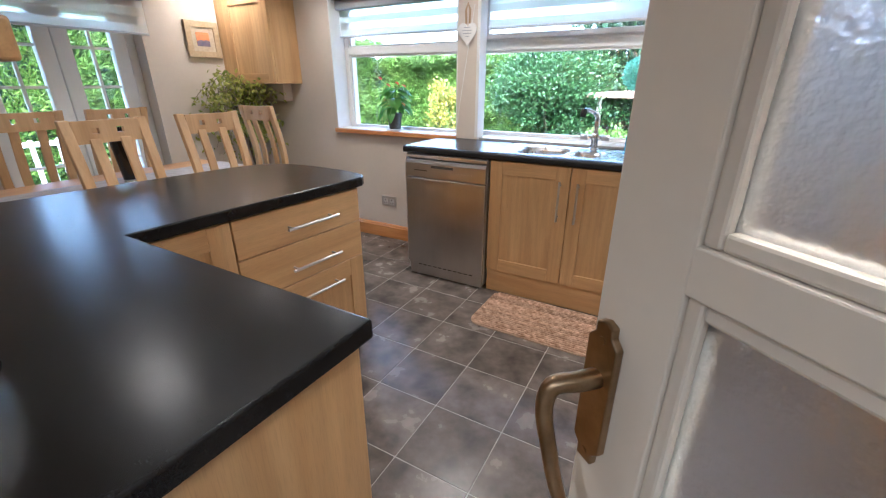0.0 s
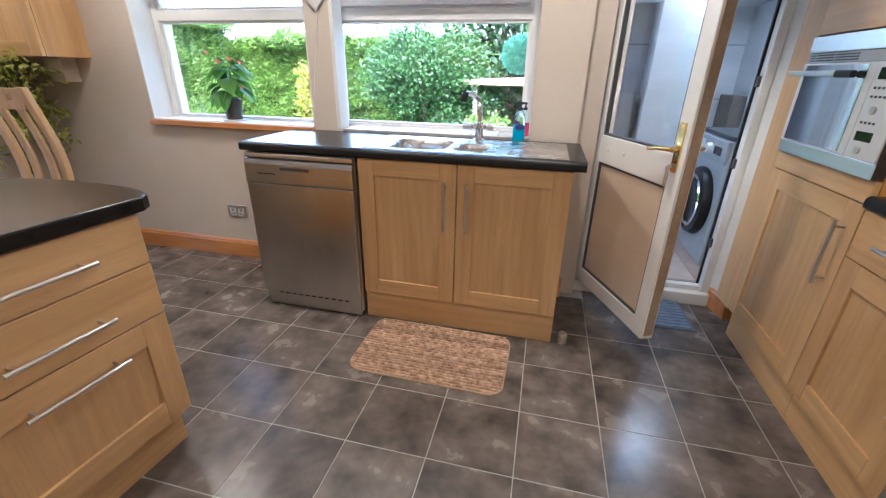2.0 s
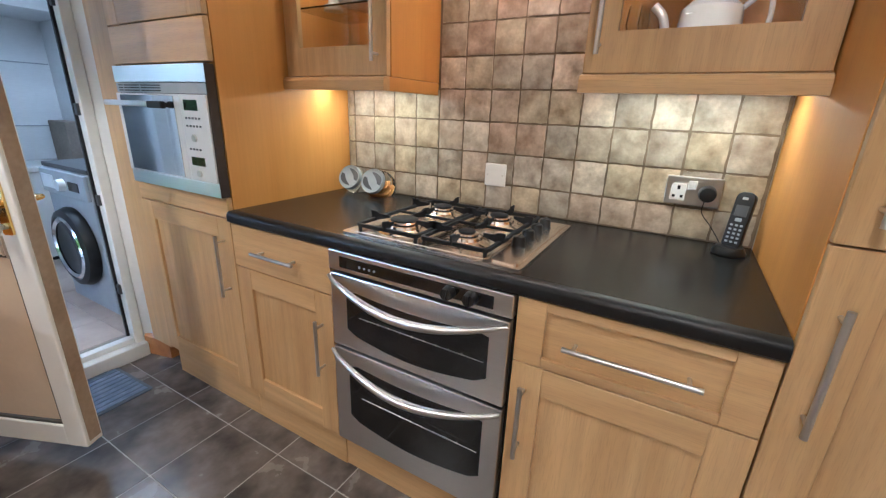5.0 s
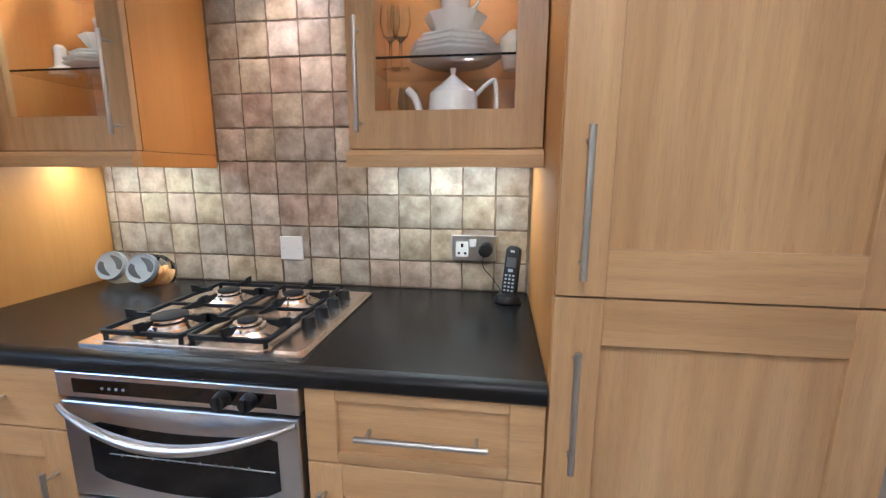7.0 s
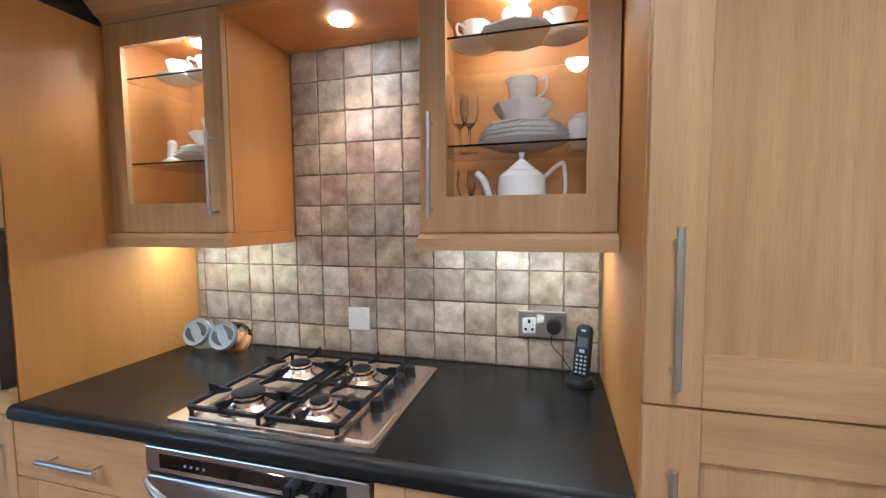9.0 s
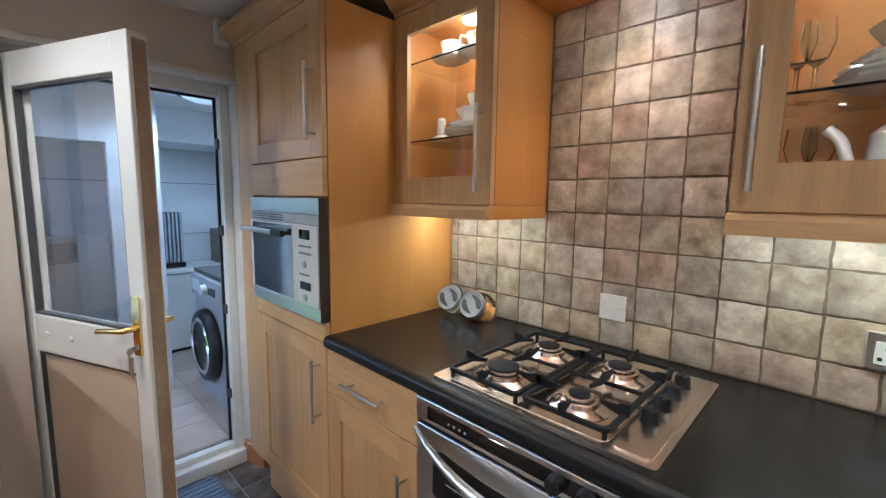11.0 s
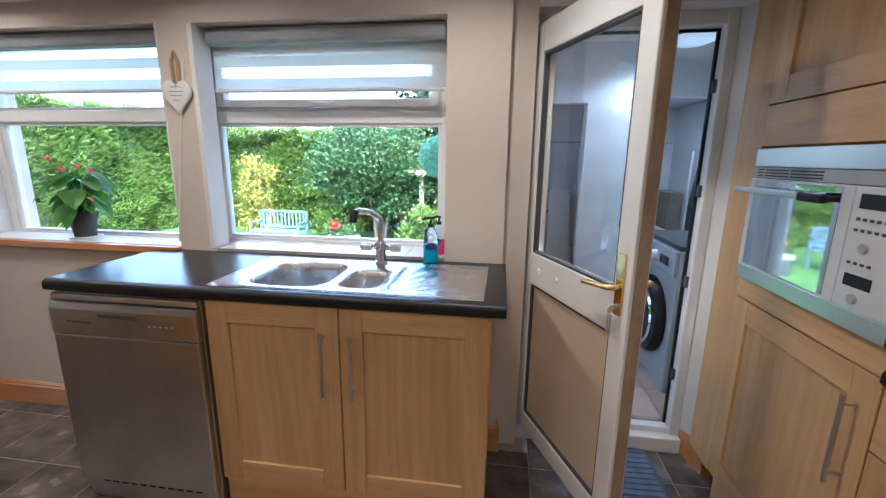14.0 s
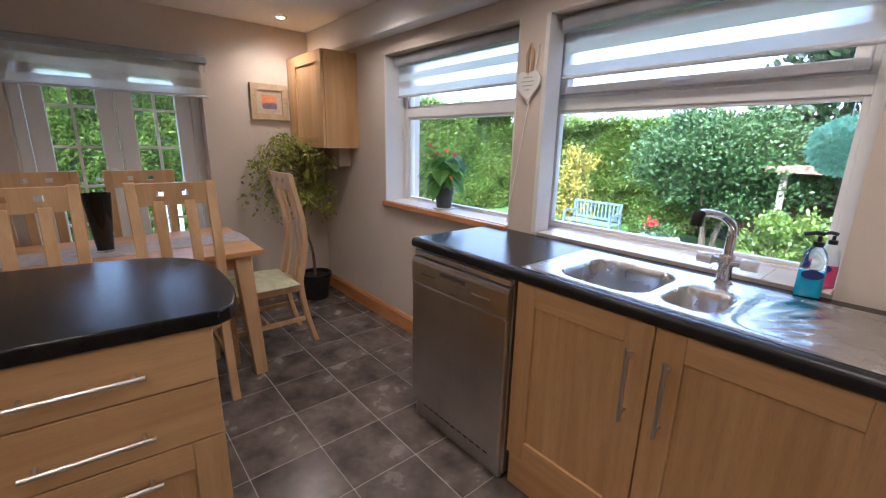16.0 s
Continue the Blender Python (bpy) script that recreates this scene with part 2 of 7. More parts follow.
MIRRORGLASS = surf("mirror_glass", (0.66, 0.68, 0.69), (0.70, 0.72, 0.73), 0.04, metal=1.0, scale=(4, 4, 4), bump=0.0, spread=0.02, rvar=0.01)
GREYPLASTIC = surf("grey_plastic", (0.30, 0.325, 0.35), (0.36, 0.385, 0.41), 0.4, scale=(8, 8, 8), bump=0.03, spread=0.05)
SILVERPLASTIC = surf("silver_plastic", (0.58, 0.60, 0.63), (0.66, 0.68, 0.70), 0.35, scale=(8, 8, 8), bump=0.02, spread=0.03)
DARKGREY = surf("dark_grey", (0.05, 0.052, 0.056), (0.08, 0.082, 0.086), 0.5, scale=(8, 8, 8), bump=0.05, spread=0.1)
CHINA = surf("white_china", (0.78, 0.76, 0.72), (0.82, 0.80, 0.77), 0.14, scale=(5, 5, 5), bump=0.0, spread=0.02)
GLASS = glass_mat("clear_glass")
CRYSTAL = glass_mat("crystal_glass", 0.0, (0.96, 0.98, 1.0))
OBSCURE = glass_mat("obscure_glass", 0.3, (0.98, 0.98, 0.98), 0.5, 110)
# Hob steel: warm reflections of lit wood and tiles are tinted into its colour.
HOBSTEEL = surf("reflection_tinted_steel", (0.70, 0.60, 0.50), (0.80, 0.70, 0.60), 0.24, metal=1.0, scale=(2, 2, 2), fine=(4, 420, 4), bump=0.04, depth=0.0004, spread=0.08)
CREAM = surf("cream_gloss", (0.63, 0.57, 0.47), (0.68, 0.62, 0.52), 0.4, scale=(2, 2, 2), fine=(40, 40, 40), bump=0.05, spread=0.03)
FLOORTILE = surf("slate_tile", (0.050, 0.042, 0.038), (0.20, 0.168, 0.145), 0.26, scale=(7, 7, 7), fine=(30, 30, 30), bump=0.14, depth=0.0015, spread=0.3, vary=0.16, rvar=0.05, cut=(0.30, 0.70), spec=0.5)
GROUT = surf("pale_grout", (0.30, 0.28, 0.25), (0.40, 0.38, 0.345), 0.8, scale=(9, 9, 9), spread=0.1)
WALLTILE = surf("rustic_tile", (0.25, 0.20, 0.15), (0.56, 0.50, 0.42), 0.42, scale=(16, 16, 16), fine=(85, 85, 85), bump=0.5, depth=0.003, spread=0.26, vary=0.18, cut=(0.27, 0.66), hues=((1, 0.97, 0.88), (0.86, 0.84, 0.78), (1.0, 0.96, 0.80), (0.90, 0.76, 0.66), (0.95, 0.95, 0.92), (0.92, 0.86, 0.70), (0.80, 0.72, 0.64), (1.02, 1.0, 0.94)))
TILEGROUT = surf("brown_grout", (0.15, 0.112, 0.075), (0.24, 0.185, 0.125), 0.85, scale=(15, 15, 15), spread=0.12)
SILLTILE = surf("white_glazed_tile", (0.74, 0.73, 0.70), (0.80, 0.79, 0.77), 0.15, scale=(6, 6, 6), bump=0.0, spread=0.03)


def cloth_mat(name, c, through):
    """Woven cloth that lets light through."""
    m = surf(name, tuple(v * 0.95 for v in c), c, 0.9, scale=(3, 3, 3), fine=(300, 300, 300), bump=0.1, depth=0.0006, spread=0.04)
    nt = m.node_tree
    tr = nt.nodes.new("ShaderNodeBsdfTranslucent")
    tr.inputs["Color"].default_value = (*c, 1)
    mx = nt.nodes.new("ShaderNodeMixShader")
    mx.inputs[0].default_value = through
    nt.links.new(nt.nodes["Principled BSDF"].outputs[0], mx.inputs[1])
    nt.links.new(tr.outputs[0], mx.inputs[2])
    nt.links.new(mx.outputs[0], nt.nodes["Material Output"].inputs["Surface"])
    return m


BLINDCLOTH = cloth_mat("blind_cloth", (0.96, 0.95, 0.91), 0.9)
BLINDSHEER = glass_mat("blind_sheer", 0.35, (0.97, 0.96, 0.94))
CUSHION = surf("pale_green_cloth", (0.50, 0.50, 0.30), (0.64, 0.64, 0.44), 0.95, scale=(24, 24, 24), fine=(220, 220, 220), bump=0.3, depth=0.001, spread=0.12)
RUNNERCLOTH = surf("grey_runner", (0.40, 0.38, 0.40), (0.50, 0.48, 0.49), 0.95, scale=(20, 20, 20), fine=(250, 250, 250), bump=0.3, depth=0.001, spread=0.12)
SOIL = surf("soil", (0.02, 0.014, 0.01), (0.05, 0.035, 0.025), 0.95, scale=(30, 30, 30), bump=0.6, depth=0.006, spread=0.3)
BARK = surf("bark", (0.10, 0.075, 0.05), (0.20, 0.15, 0.10), 0.9, scale=(20, 20, 4), fine=(90, 90, 20), bump=0.6, depth=0.006, spread=0.3)
LAWN = surf("lawn", (0.045, 0.11, 0.02), (0.075, 0.17, 0.03), 0.95, scale=(0.7, 0.7, 0.7), fine=(40, 40, 40), bump=0.6, depth=0.02, spread=0.3)
FENCEWOOD = surf("brown_fence", (0.075, 0.042, 0.028), (0.13, 0.075, 0.05), 0.8, scale=(4, 4, 1), fine=(50, 50, 6), bump=0.3, depth=0.003, spread=0.25, vary=0.15)
PATIO = surf("pale_paving", (0.30, 0.28, 0.26), (0.42, 0.40, 0.37), 0.85, scale=(3, 3, 3), fine=(40, 40, 40), bump=0.3, spread=0.15, vary=0.08)
RENDER_OUT = surf("house_render", (0.52, 0.49, 0.44), (0.60, 0.57, 0.52), 0.9, scale=(2, 2, 2), fine=(60, 60, 60), bump=0.4, depth=0.004, spread=0.08)


def leaf_mat(name, c1, c2, rough=0.5, glow=0.25):
    """Leaf surface, varied leaf by leaf, that lets some light through."""
    m, nt, b = node_mat(name)
    g = nt.nodes.new("ShaderNodeNewGeometry")
    ramp = nt.nodes.new("ShaderNodeValToRGB")
    ramp.color_ramp.elements[0].color, ramp.color_ramp.elements[1].color = (*c1, 1), (*c2, 1)
    nt.links.new(g.outputs["Random Per Island"], ramp.inputs[0])
    nt.links.new(ramp.outputs[0], b.inputs["Base Color"])
    b.inputs["Roughness"].default_value = rough
    tr = nt.nodes.new("ShaderNodeBsdfTranslucent")
    nt.links.new(ramp.outputs[0], tr.inputs["Color"])
    mx = nt.nodes.new("ShaderNodeMixShader")
    mx.inputs[0].default_value = glow
    nt.links.new(b.outputs[0], mx.inputs[1])
    nt.links.new(tr.outputs[0], mx.inputs[2])
    nt.links.new(mx.outputs[0], nt.nodes["Material Output"].inputs["Surface"])
    return m


HEDGE_LEAF = leaf_mat("hedge_leaf", (0.072, 0.138, 0.016), (0.19, 0.275, 0.045), 0.5, 0.35)
SHRUB_LEAF = leaf_mat("shrub_leaf", (0.025, 0.066, 0.016), (0.095, 0.175, 0.052), 0.4, 0.3)
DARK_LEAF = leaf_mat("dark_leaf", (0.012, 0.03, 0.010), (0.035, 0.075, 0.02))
YELLOW_LEAF = leaf_mat("yellow_bloom", (0.10, 0.16, 0.03), (0.50, 0.38, 0.05))
FIG_LEAF = leaf_mat("fig_leaf", (0.17, 0.22, 0.03), (0.48, 0.48, 0.11), 0.35, 0.45)
LILY_LEAF = leaf_mat("lily_leaf", (0.07, 0.22, 0.03), (0.20, 0.42, 0.08), 0.3, 0.5)
RED_PETAL = leaf_mat("red_petal", (0.60, 0.03, 0.04), (0.72, 0.08, 0.08), 0.55)
ORANGE_PETAL = leaf_mat("orange_petal", (0.60, 0.22, 0.03), (0.65, 0.30, 0.06), 0.4)
TURQ_LEAF = leaf_mat("turquoise_leaf", (0.34, 0.68, 0.46), (0.58, 0.84, 0.64), 0.5)

# ---- mesh helpers ----


def thing(name, at=(0, 0, 0), rz=0, label="", category="", group="", kind=""):
    ob = new(name)
    ob.empty_display_size = 0.1
    ob.matrix_basis = pose(*at, 0, 0, rz)
    return tagged(ob, label, category, group, kind)


def mesh_of(name, bm, material, smooth=None):
    bmesh.ops.recalc_face_normals(bm, faces=bm.faces[:])
    me = bpy.data.meshes.new(name)
    bm.to_mesh(me)
    bm.free()
    me.materials.append(material)
    if smooth is not None:
        me.shade_smooth()
        if smooth:
            me.set_sharp_from_angle(angle=radians(smooth))
    return me


def part(name, bm, material, parent, label="", smooth=None, kind=""):
    ob = new(name, mesh_of(name, bm, material, smooth))
    ob.parent = parent
    return tagged(ob, label, kind=kind)


def solid(name, bm, material, label="", category="", kind="", smooth=None, group=""):
    return tagged(new(name, mesh_of(name, bm, material, smooth)), label, category, group, kind)


def B():
    return bmesh.new()


def box(bm, x0, x1, y0, y1, z0, z1, bev=0.0, seg=2):
    m = Matrix.Translation(((x0 + x1) / 2, (y0 + y1) / 2, (z0 + z1) / 2)) @ Matrix.Diagonal((x1 - x0, y1 - y0, z1 - z0, 1))
    r = bmesh.ops.create_cube(bm, size=1, matrix=m)
    if bev:
        edges = list({e for v in r["verts"] for e in v.link_edges})
        bmesh.ops.bevel(bm, geom=edges, offset=bev, segments=seg, affect="EDGES", profile=0.5)
    return bm


def cyl(bm, p0, p1, r0, r1=None, seg=16):
    p0, p1 = Vector(p0), Vector(p1)
    d = p1 - p0
    m = Matrix.Translation((p0 + p1) / 2) @ d.to_track_quat("Z", "Y").to_matrix().to_4x4()
    bmesh.ops.create_cone(bm, cap_ends=True, segments=seg, radius1=r0, radius2=r0 if r1 is None else r1, depth=d.length, matrix=m)
    return bm


def lathe(bm, prof, at=(0, 0, 0), seg=24, m=None):
    """Turn a profile of (radius, height) about the upright axis through at."""
    m = m if m else Matrix.Identity(4)
    rings = []
    for r, z in prof:
        if r < 1e-5:
            rings.append([bm.verts.new(m @ Vector((at[0], at[1], at[2] + z)))])
        else:
            rings.append([bm.verts.new(m @ Vector((at[0] + r * math.cos(a), at[1] + r * math.sin(a), at[2] + z))) for a in (2 * math.pi * k / seg for k in range(seg))])
    for a, b in zip(rings, rings[1:]):
        for k in range(seg):
            q = [a[k % len(a)], a[(k + 1) % len(a)], b[(k + 1) % len(b)], b[k % len(b)]]
            q = list(dict.fromkeys(q))
            if len(q) > 2:
                bm.faces.new(q)
    return bm


def tube(bm, pts, r, seg=8):
    """A round bar along a line of points; r is one radius or one a point."""
    pts = [Vector(p) for p in pts]
    rs = r if isinstance(r, (list, tuple)) else [r] * len(pts)
    side, rings = None, []
    for i, p in enumerate(pts):
        d = (pts[min(i + 1, len(pts) - 1)] - pts[max(i - 1, 0)]).normalized()
        if side is None:
            side = d.orthogonal().normalized()
        side = (side - d * side.dot(d)).normalized()
        up = d.cross(side)
        rings.append([bm.verts.new(p + rs[i] * (math.cos(a) * side + math.sin(a) * up)) for a in (2 * math.pi * k / seg for k in range(seg))])
    for a, b in zip(rings, rings[1:]):
        for k in range(seg):
            bm.faces.new((a[k], a[(k + 1) % seg], b[(k + 1) % seg], b[k]))
    bm.faces.new(rings[0][::-1])
    bm.faces.new(rings[-1])
    return bm


def prism(bm, poly, axis, a, b):
    """A flat outline pushed from a to b along an axis; the outline is given in the other two."""
    def at(u, v, w):
        return {"x": (w, u, v), "y": (u, w, v), "z": (u, v, w)}[axis]
    lo = [bm.verts.new(at(u, v, a)) for u, v in poly]
    hi = [bm.verts.new(at(u, v, b)) for u, v in poly]
    k = len(poly)
    for i in range(k):
        bm.faces.new((lo[i], lo[(i + 1) % k], hi[(i + 1) % k], hi[i]))
    bm.faces.new(lo[::-1])
    bm.faces.new(hi)
    return bm


def soft(bm, offset=0.002, seg=2, angle=40):
    """Round the sharp edges of a mesh."""
    bmesh.ops.recalc_face_normals(bm, faces=bm.faces[:])
    edges = [e for e in bm.edges if len(e.link_faces) == 2 and e.calc_face_angle(0) > radians(angle)]
    bmesh.ops.bevel(bm, geom=edges, offset=offset, segments=seg, affect="EDGES", profile=0.5)
    return bm


def rounded(x0, x1, y0, y1, r, n=6):
    """Outline of a rectangle with round corners."""
    pts = []
    for cx, cy, a0 in ((x1 - r, y1 - r, 0), (x0 + r, y1 - r, 90), (x0 + r, y0 + r, 180), (x1 - r, y0 + r, 270)):
        pts += [(cx + r * math.cos(radians(a0 + 90 * k / n)), cy + r * math.sin(radians(a0 + 90 * k / n))) for k in range(n + 1)]
    return pts


def spline(pts, n=6):
    """A smooth line through points."""
    p = [Vector(q) for q in pts]
    p = [2 * p[0] - p[1]] + p + [2 * p[-1] - p[-2]]
    out = []
    for i in range(1, len(p) - 2):
        for k in range(n):
            t = k / n
            out.append(0.5 * ((2 * p[i]) + (p[i + 1] - p[i - 1]) * t + (2 * p[i - 1] - 5 * p[i] + 4 * p[i + 1] - p[i + 2]) * t * t + (3 * p[i] - p[i - 1] - 3 * p[i + 1] + p[i + 2]) * t ** 3))
    return out + [p[-2]]

# ---- the structure ----
WX0, WX1, WY0, WY1, DOORY = -3.66, 1.52, -0.09, 2.90, 2.95
UTZ = 0.095
GROUND = -0.75


def wall_with_holes(name, axis, at, thick, u0, u1, z0, z1, holes, material, label):
    """A wall along x or y, of boxes round its openings (u0, u1, z0, z1)."""
    bm = B()

    def slab(a, b, c, d):
        if b - a < 1e-4 or d - c < 1e-4:
            return
        if axis == "x":
            box(bm, a, b, min(at, at + thick), max(at, at + thick), c, d)
        else:
            box(bm, min(at, at + thick), max(at, at + thick), a, b, c, d)
    u = u0
    for h0, h1, hz0, hz1 in sorted(holes):
        slab(u, h0, z0, z1)
        slab(h0, h1, z0, hz0)
        slab(h0, h1, hz1, z1)
        u = h1
    slab(u, u1, z0, z1)
    return solid(name, bm, material, label, "wall", "structure")


TOPZ = 2.45
W1 = (-2.645, -1.485, 0.91, 1.90)
W2 = (-1.315, -0.22, 0.885, 1.895)
UDOOR = (0.13, 0.95, 0.0, 1.93)
FRENCH = (0.965, 1.985, 0.0, 1.90)
wall_with_holes("wall_north", "x", WY1, 0.11, WX0 - 0.3, 0.03, -0.8, TOPZ, [W1, W2], WALL, "cream painted wall with two garden windows")
wall_with_holes("wall_north_outer", "x", WY1 + 0.11, 0.19, WX0 - 0.3, 0.03, -0.8, TOPZ, [W1, (-1.462, -0.22, 0.885, 1.895)], WALL, "outer leaf of the wall round the garden windows")
wall_with_holes("wall_north_door", "x", DOORY, 0.22, 0.03, WX1 + 0.25, -0.8, TOPZ, [UDOOR], WALL, "cream painted wall round the utility doorway")
wall_with_holes("wall_west", "y", WX0, -0.30, WY0 - 0.2, WY1 + 0.3, -0.8, TOPZ, [FRENCH], WALL, "cream painted wall with glazed garden doors")
wall_with_holes("wall_east", "y", WX1, 0.25, WY0 - 0.2, WY1 + 0.05, -0.8, TOPZ, [], WALL, "cream painted wall behind the fitted kitchen")
HALLDOOR = (-0.27, 0.56, 0.0, 2.02)
wall_with_holes("wall_south", "x", WY0, -0.12, WX0 - 0.3, WX1 + 0.25, -0.8, TOPZ, [HALLDOOR], WALL, "cream painted wall with the hall doorway")

# hall behind the walk's start, closed
bm = B()
box(bm, -1.2, 1.4, -2.2, WY0 - 0.12, -0.05, 0.0)
solid("floor_hall", bm, PATIO, "plain pale hall floor", "floor", "structure")
bm = B()
box(bm, -1.3, -1.2, -2.2, WY0 - 0.121, 0, TOPZ)
box(bm, 1.4, 1.5, -2.2, WY0 - 0.121, 0, TOPZ)
box(bm, -1.3, 1.5, -2.3, -2.2, 0, TOPZ)
solid("wall_hall", bm, WALL, "plain cream hall walls", "wall", "structure")

bm = B()
box(bm, WX0 - 0.29, WX1 + 0.24, -2.3, 3.16, CEILING, CEILING + 0.12)
solid("ceiling", bm, CEIL, "white painted flat ceiling", "ceiling", "structure")
bm = B()
box(bm, WX0 + 0.001, 0.031, 2.795, WY1 - 0.001, 2.0, CEILING - 0.001, 0.006)
solid("beam", bm, CEIL, "boxed-in beam painted cream along the window wall", "beam", "structure")

# pillar casing and window reveals are the wall itself; timber sill of the first window
bm = B()
box(bm, W1[0] - 0.012, W1[1] + 0.004, 2.868, 2.9, 0.892, 0.925, 0.004)
box(bm, W1[0] + 0.002, W1[1] - 0.002, 2.9, 3.06, 0.905, 0.925)
solid("window_sill", bm, PINE, "varnished pine window sill with white top", "sill", "structure")
bm = B()
box(bm, W1[0] + 0.003, W1[1] - 0.003, 2.895, 3.06, 0.9255, 0.929)
solid("sill_top", bm, WHITE, "white painted sill board", "sill", "structure")


def upvc_window(name, x0, x1, z0, z1, y, transom, label, opener):
    """A white window: outer frame, transom, panes, opener sash at the top."""
    w = thing(name, (x0, y, z0), 0, label, "window", kind="structure")
    W, H, T = x1 - x0, z1 - z0, transom - z0
    bm = B()
    for a in ((0, 0.055, 0, H), (W - 0.055, W, 0, H)):
        box(bm, a[0], a[1], 0, 0.07, a[2], a[3], 0.005)
    for a in ((0, 0.045), (T - 0.03, T + 0.03), (H - 0.055, H)):
        box(bm, 0.05, W - 0.05, 0.002, 0.068, a[0], a[1], 0.005)
    part("window_frame", bm, UPVC, w)
    bm = B()
    for a, b in ((0.045, T - 0.03), (T + 0.03, H - 0.055)):
        for px in (0.055, W - 0.073):
            box(bm, px, px + 0.018, 0.012, 0.05, a, b, 0.003)
        box(bm, 0.073, W - 0.073, 0.013, 0.049, a, a + 0.014, 0.003)
        box(bm, 0.073, W - 0.073, 0.013, 0.049, b - 0.014, b, 0.003)
    part("glazing_bead", bm, UPVC, w)
    if opener:
        s = 0.075
        bm = B()
        for a in ((s, s + 0.04), (W - s - 0.04, W - s)):
            box(bm, a[0], a[1], -0.012, 0.04, T + 0.045, H - 0.07, 0.005)
        box(bm, s + 0.035, W - s - 0.035, -0.011, 0.039, T + 0.045, T + 0.08, 0.005)
        box(bm, s + 0.035, W - s - 0.035, -0.011, 0.039, H - 0.11, H - 0.07, 0.005)
        sash = part("opener_sash", bm, UPVC, w)
        bm = B()
        box(bm, W / 2 - 0.03, W / 2 + 0.03, -0.035, -0.012, T + 0.052, T + 0.066, 0.003)
        box(bm, W / 2 - 0.05, W / 2 + 0.07, -0.045, -0.033, T + 0.054, T + 0.064, 0.003)
        part("window_handle", bm, UPVC, sash)
    for a, b in ((0.04, T - 0.025), (T + 0.025, H - 0.05)):
        bm = B()
        box(bm, 0.05, W - 0.05, 0.028, 0.032, a, b)
        p = part("pane", bm, GLASS, w)
        p.visible_shadow = False
    return w


upvc_window("window_1", -2.66, -1.468, 0.89, 1.915, 3.06, 1.535, "white plastic window with a top light", False)
upvc_window("window_2", -1.455, -0.215, 0.89, 1.915, 3.12, 1.535, "white plastic window above the sink", True)

# white glazed sill tiles behind the sink worktop
sill = thing("sill_tiled", (0, 0, 0), 0, "white glazed tiles along the window bottom behind the sink", "sill", kind="structure")
bm = B()
box(bm, -1.30, -0.222, 2.902, 3.13, 0.905, 0.922)
box(bm, -1.458, -1.302, WY1 + 0.112, 3.13, 0.886, 0.921)
part("bed", bm, GROUT, sill)
x = -1.298
while x < -0.23:
    bm = B()
    box(bm, x + 0.0015, min(x + 0.15, -0.224) - 0.0015, 2.904, 3.118, 0.91, 0.9255, 0.002, 1)
    part("tile", bm, SILLTILE, sill)
    x += 0.15


def zebra_blind(name, x0, x1, y, top, bottom, label):
    """A day-and-night roller blind: head box, opaque and sheer bands, bottom bar."""
    w = thing(name, (x0, y, bottom), 0, label, "blind")
    W, H = x1 - x0, top - bottom
    bm = B()
    box(bm, 0, W, -0.03, 0.04, H - 0.065, H, 0.012, 3)
    part("head_box", bm, GREYPLASTIC, w, "grey head box")
    n = 4
    band = (H - 0.075) / n
    for k in range(n):
        z = 0.012 + k * band
        bm = B()
        box(bm, 0.008, W - 0.008, 0.012 + 0.002 * (k % 2), 0.0135 + 0.002 * (k % 2), z, z + band)
        p = part("opaque_band" if k % 2 == 0 else "sheer_band", bm, BLINDCLOTH if k % 2 == 0 else BLINDSHEER, w)
        if k % 2:
            p.visible_shadow = False
    bm = B()
    cyl(bm, (0.006, 0.013, 0.006), (W - 0.006, 0.013, 0.006), 0.009, seg=10)
    part("bottom_bar", bm, SILVERPLASTIC, w)
    return w


zebra_blind("roller_blind", -2.63, -1.50, 2.985, 1.895, 1.635, "cream striped day-and-night roller blind, half raised")
zebra_blind("roller_blind", -1.30, -0.235, 2.985, 1.89, 1.63, "cream striped day-and-night roller blind above the sink")
w = thing("blind_cord", (-1.40, 2.888, 1.05), 0, "thin beaded blind cord hanging beside the pillar", "cord")
bm = B()
tube(bm, [(-0.08, -0.004, -0.1), (-0.05, -0.006, 0.1), (0.0, -0.008, 0.4), (0.05, -0.004, 0.72)], 0.0025, 6)
part("cord", bm, WHITE, w)

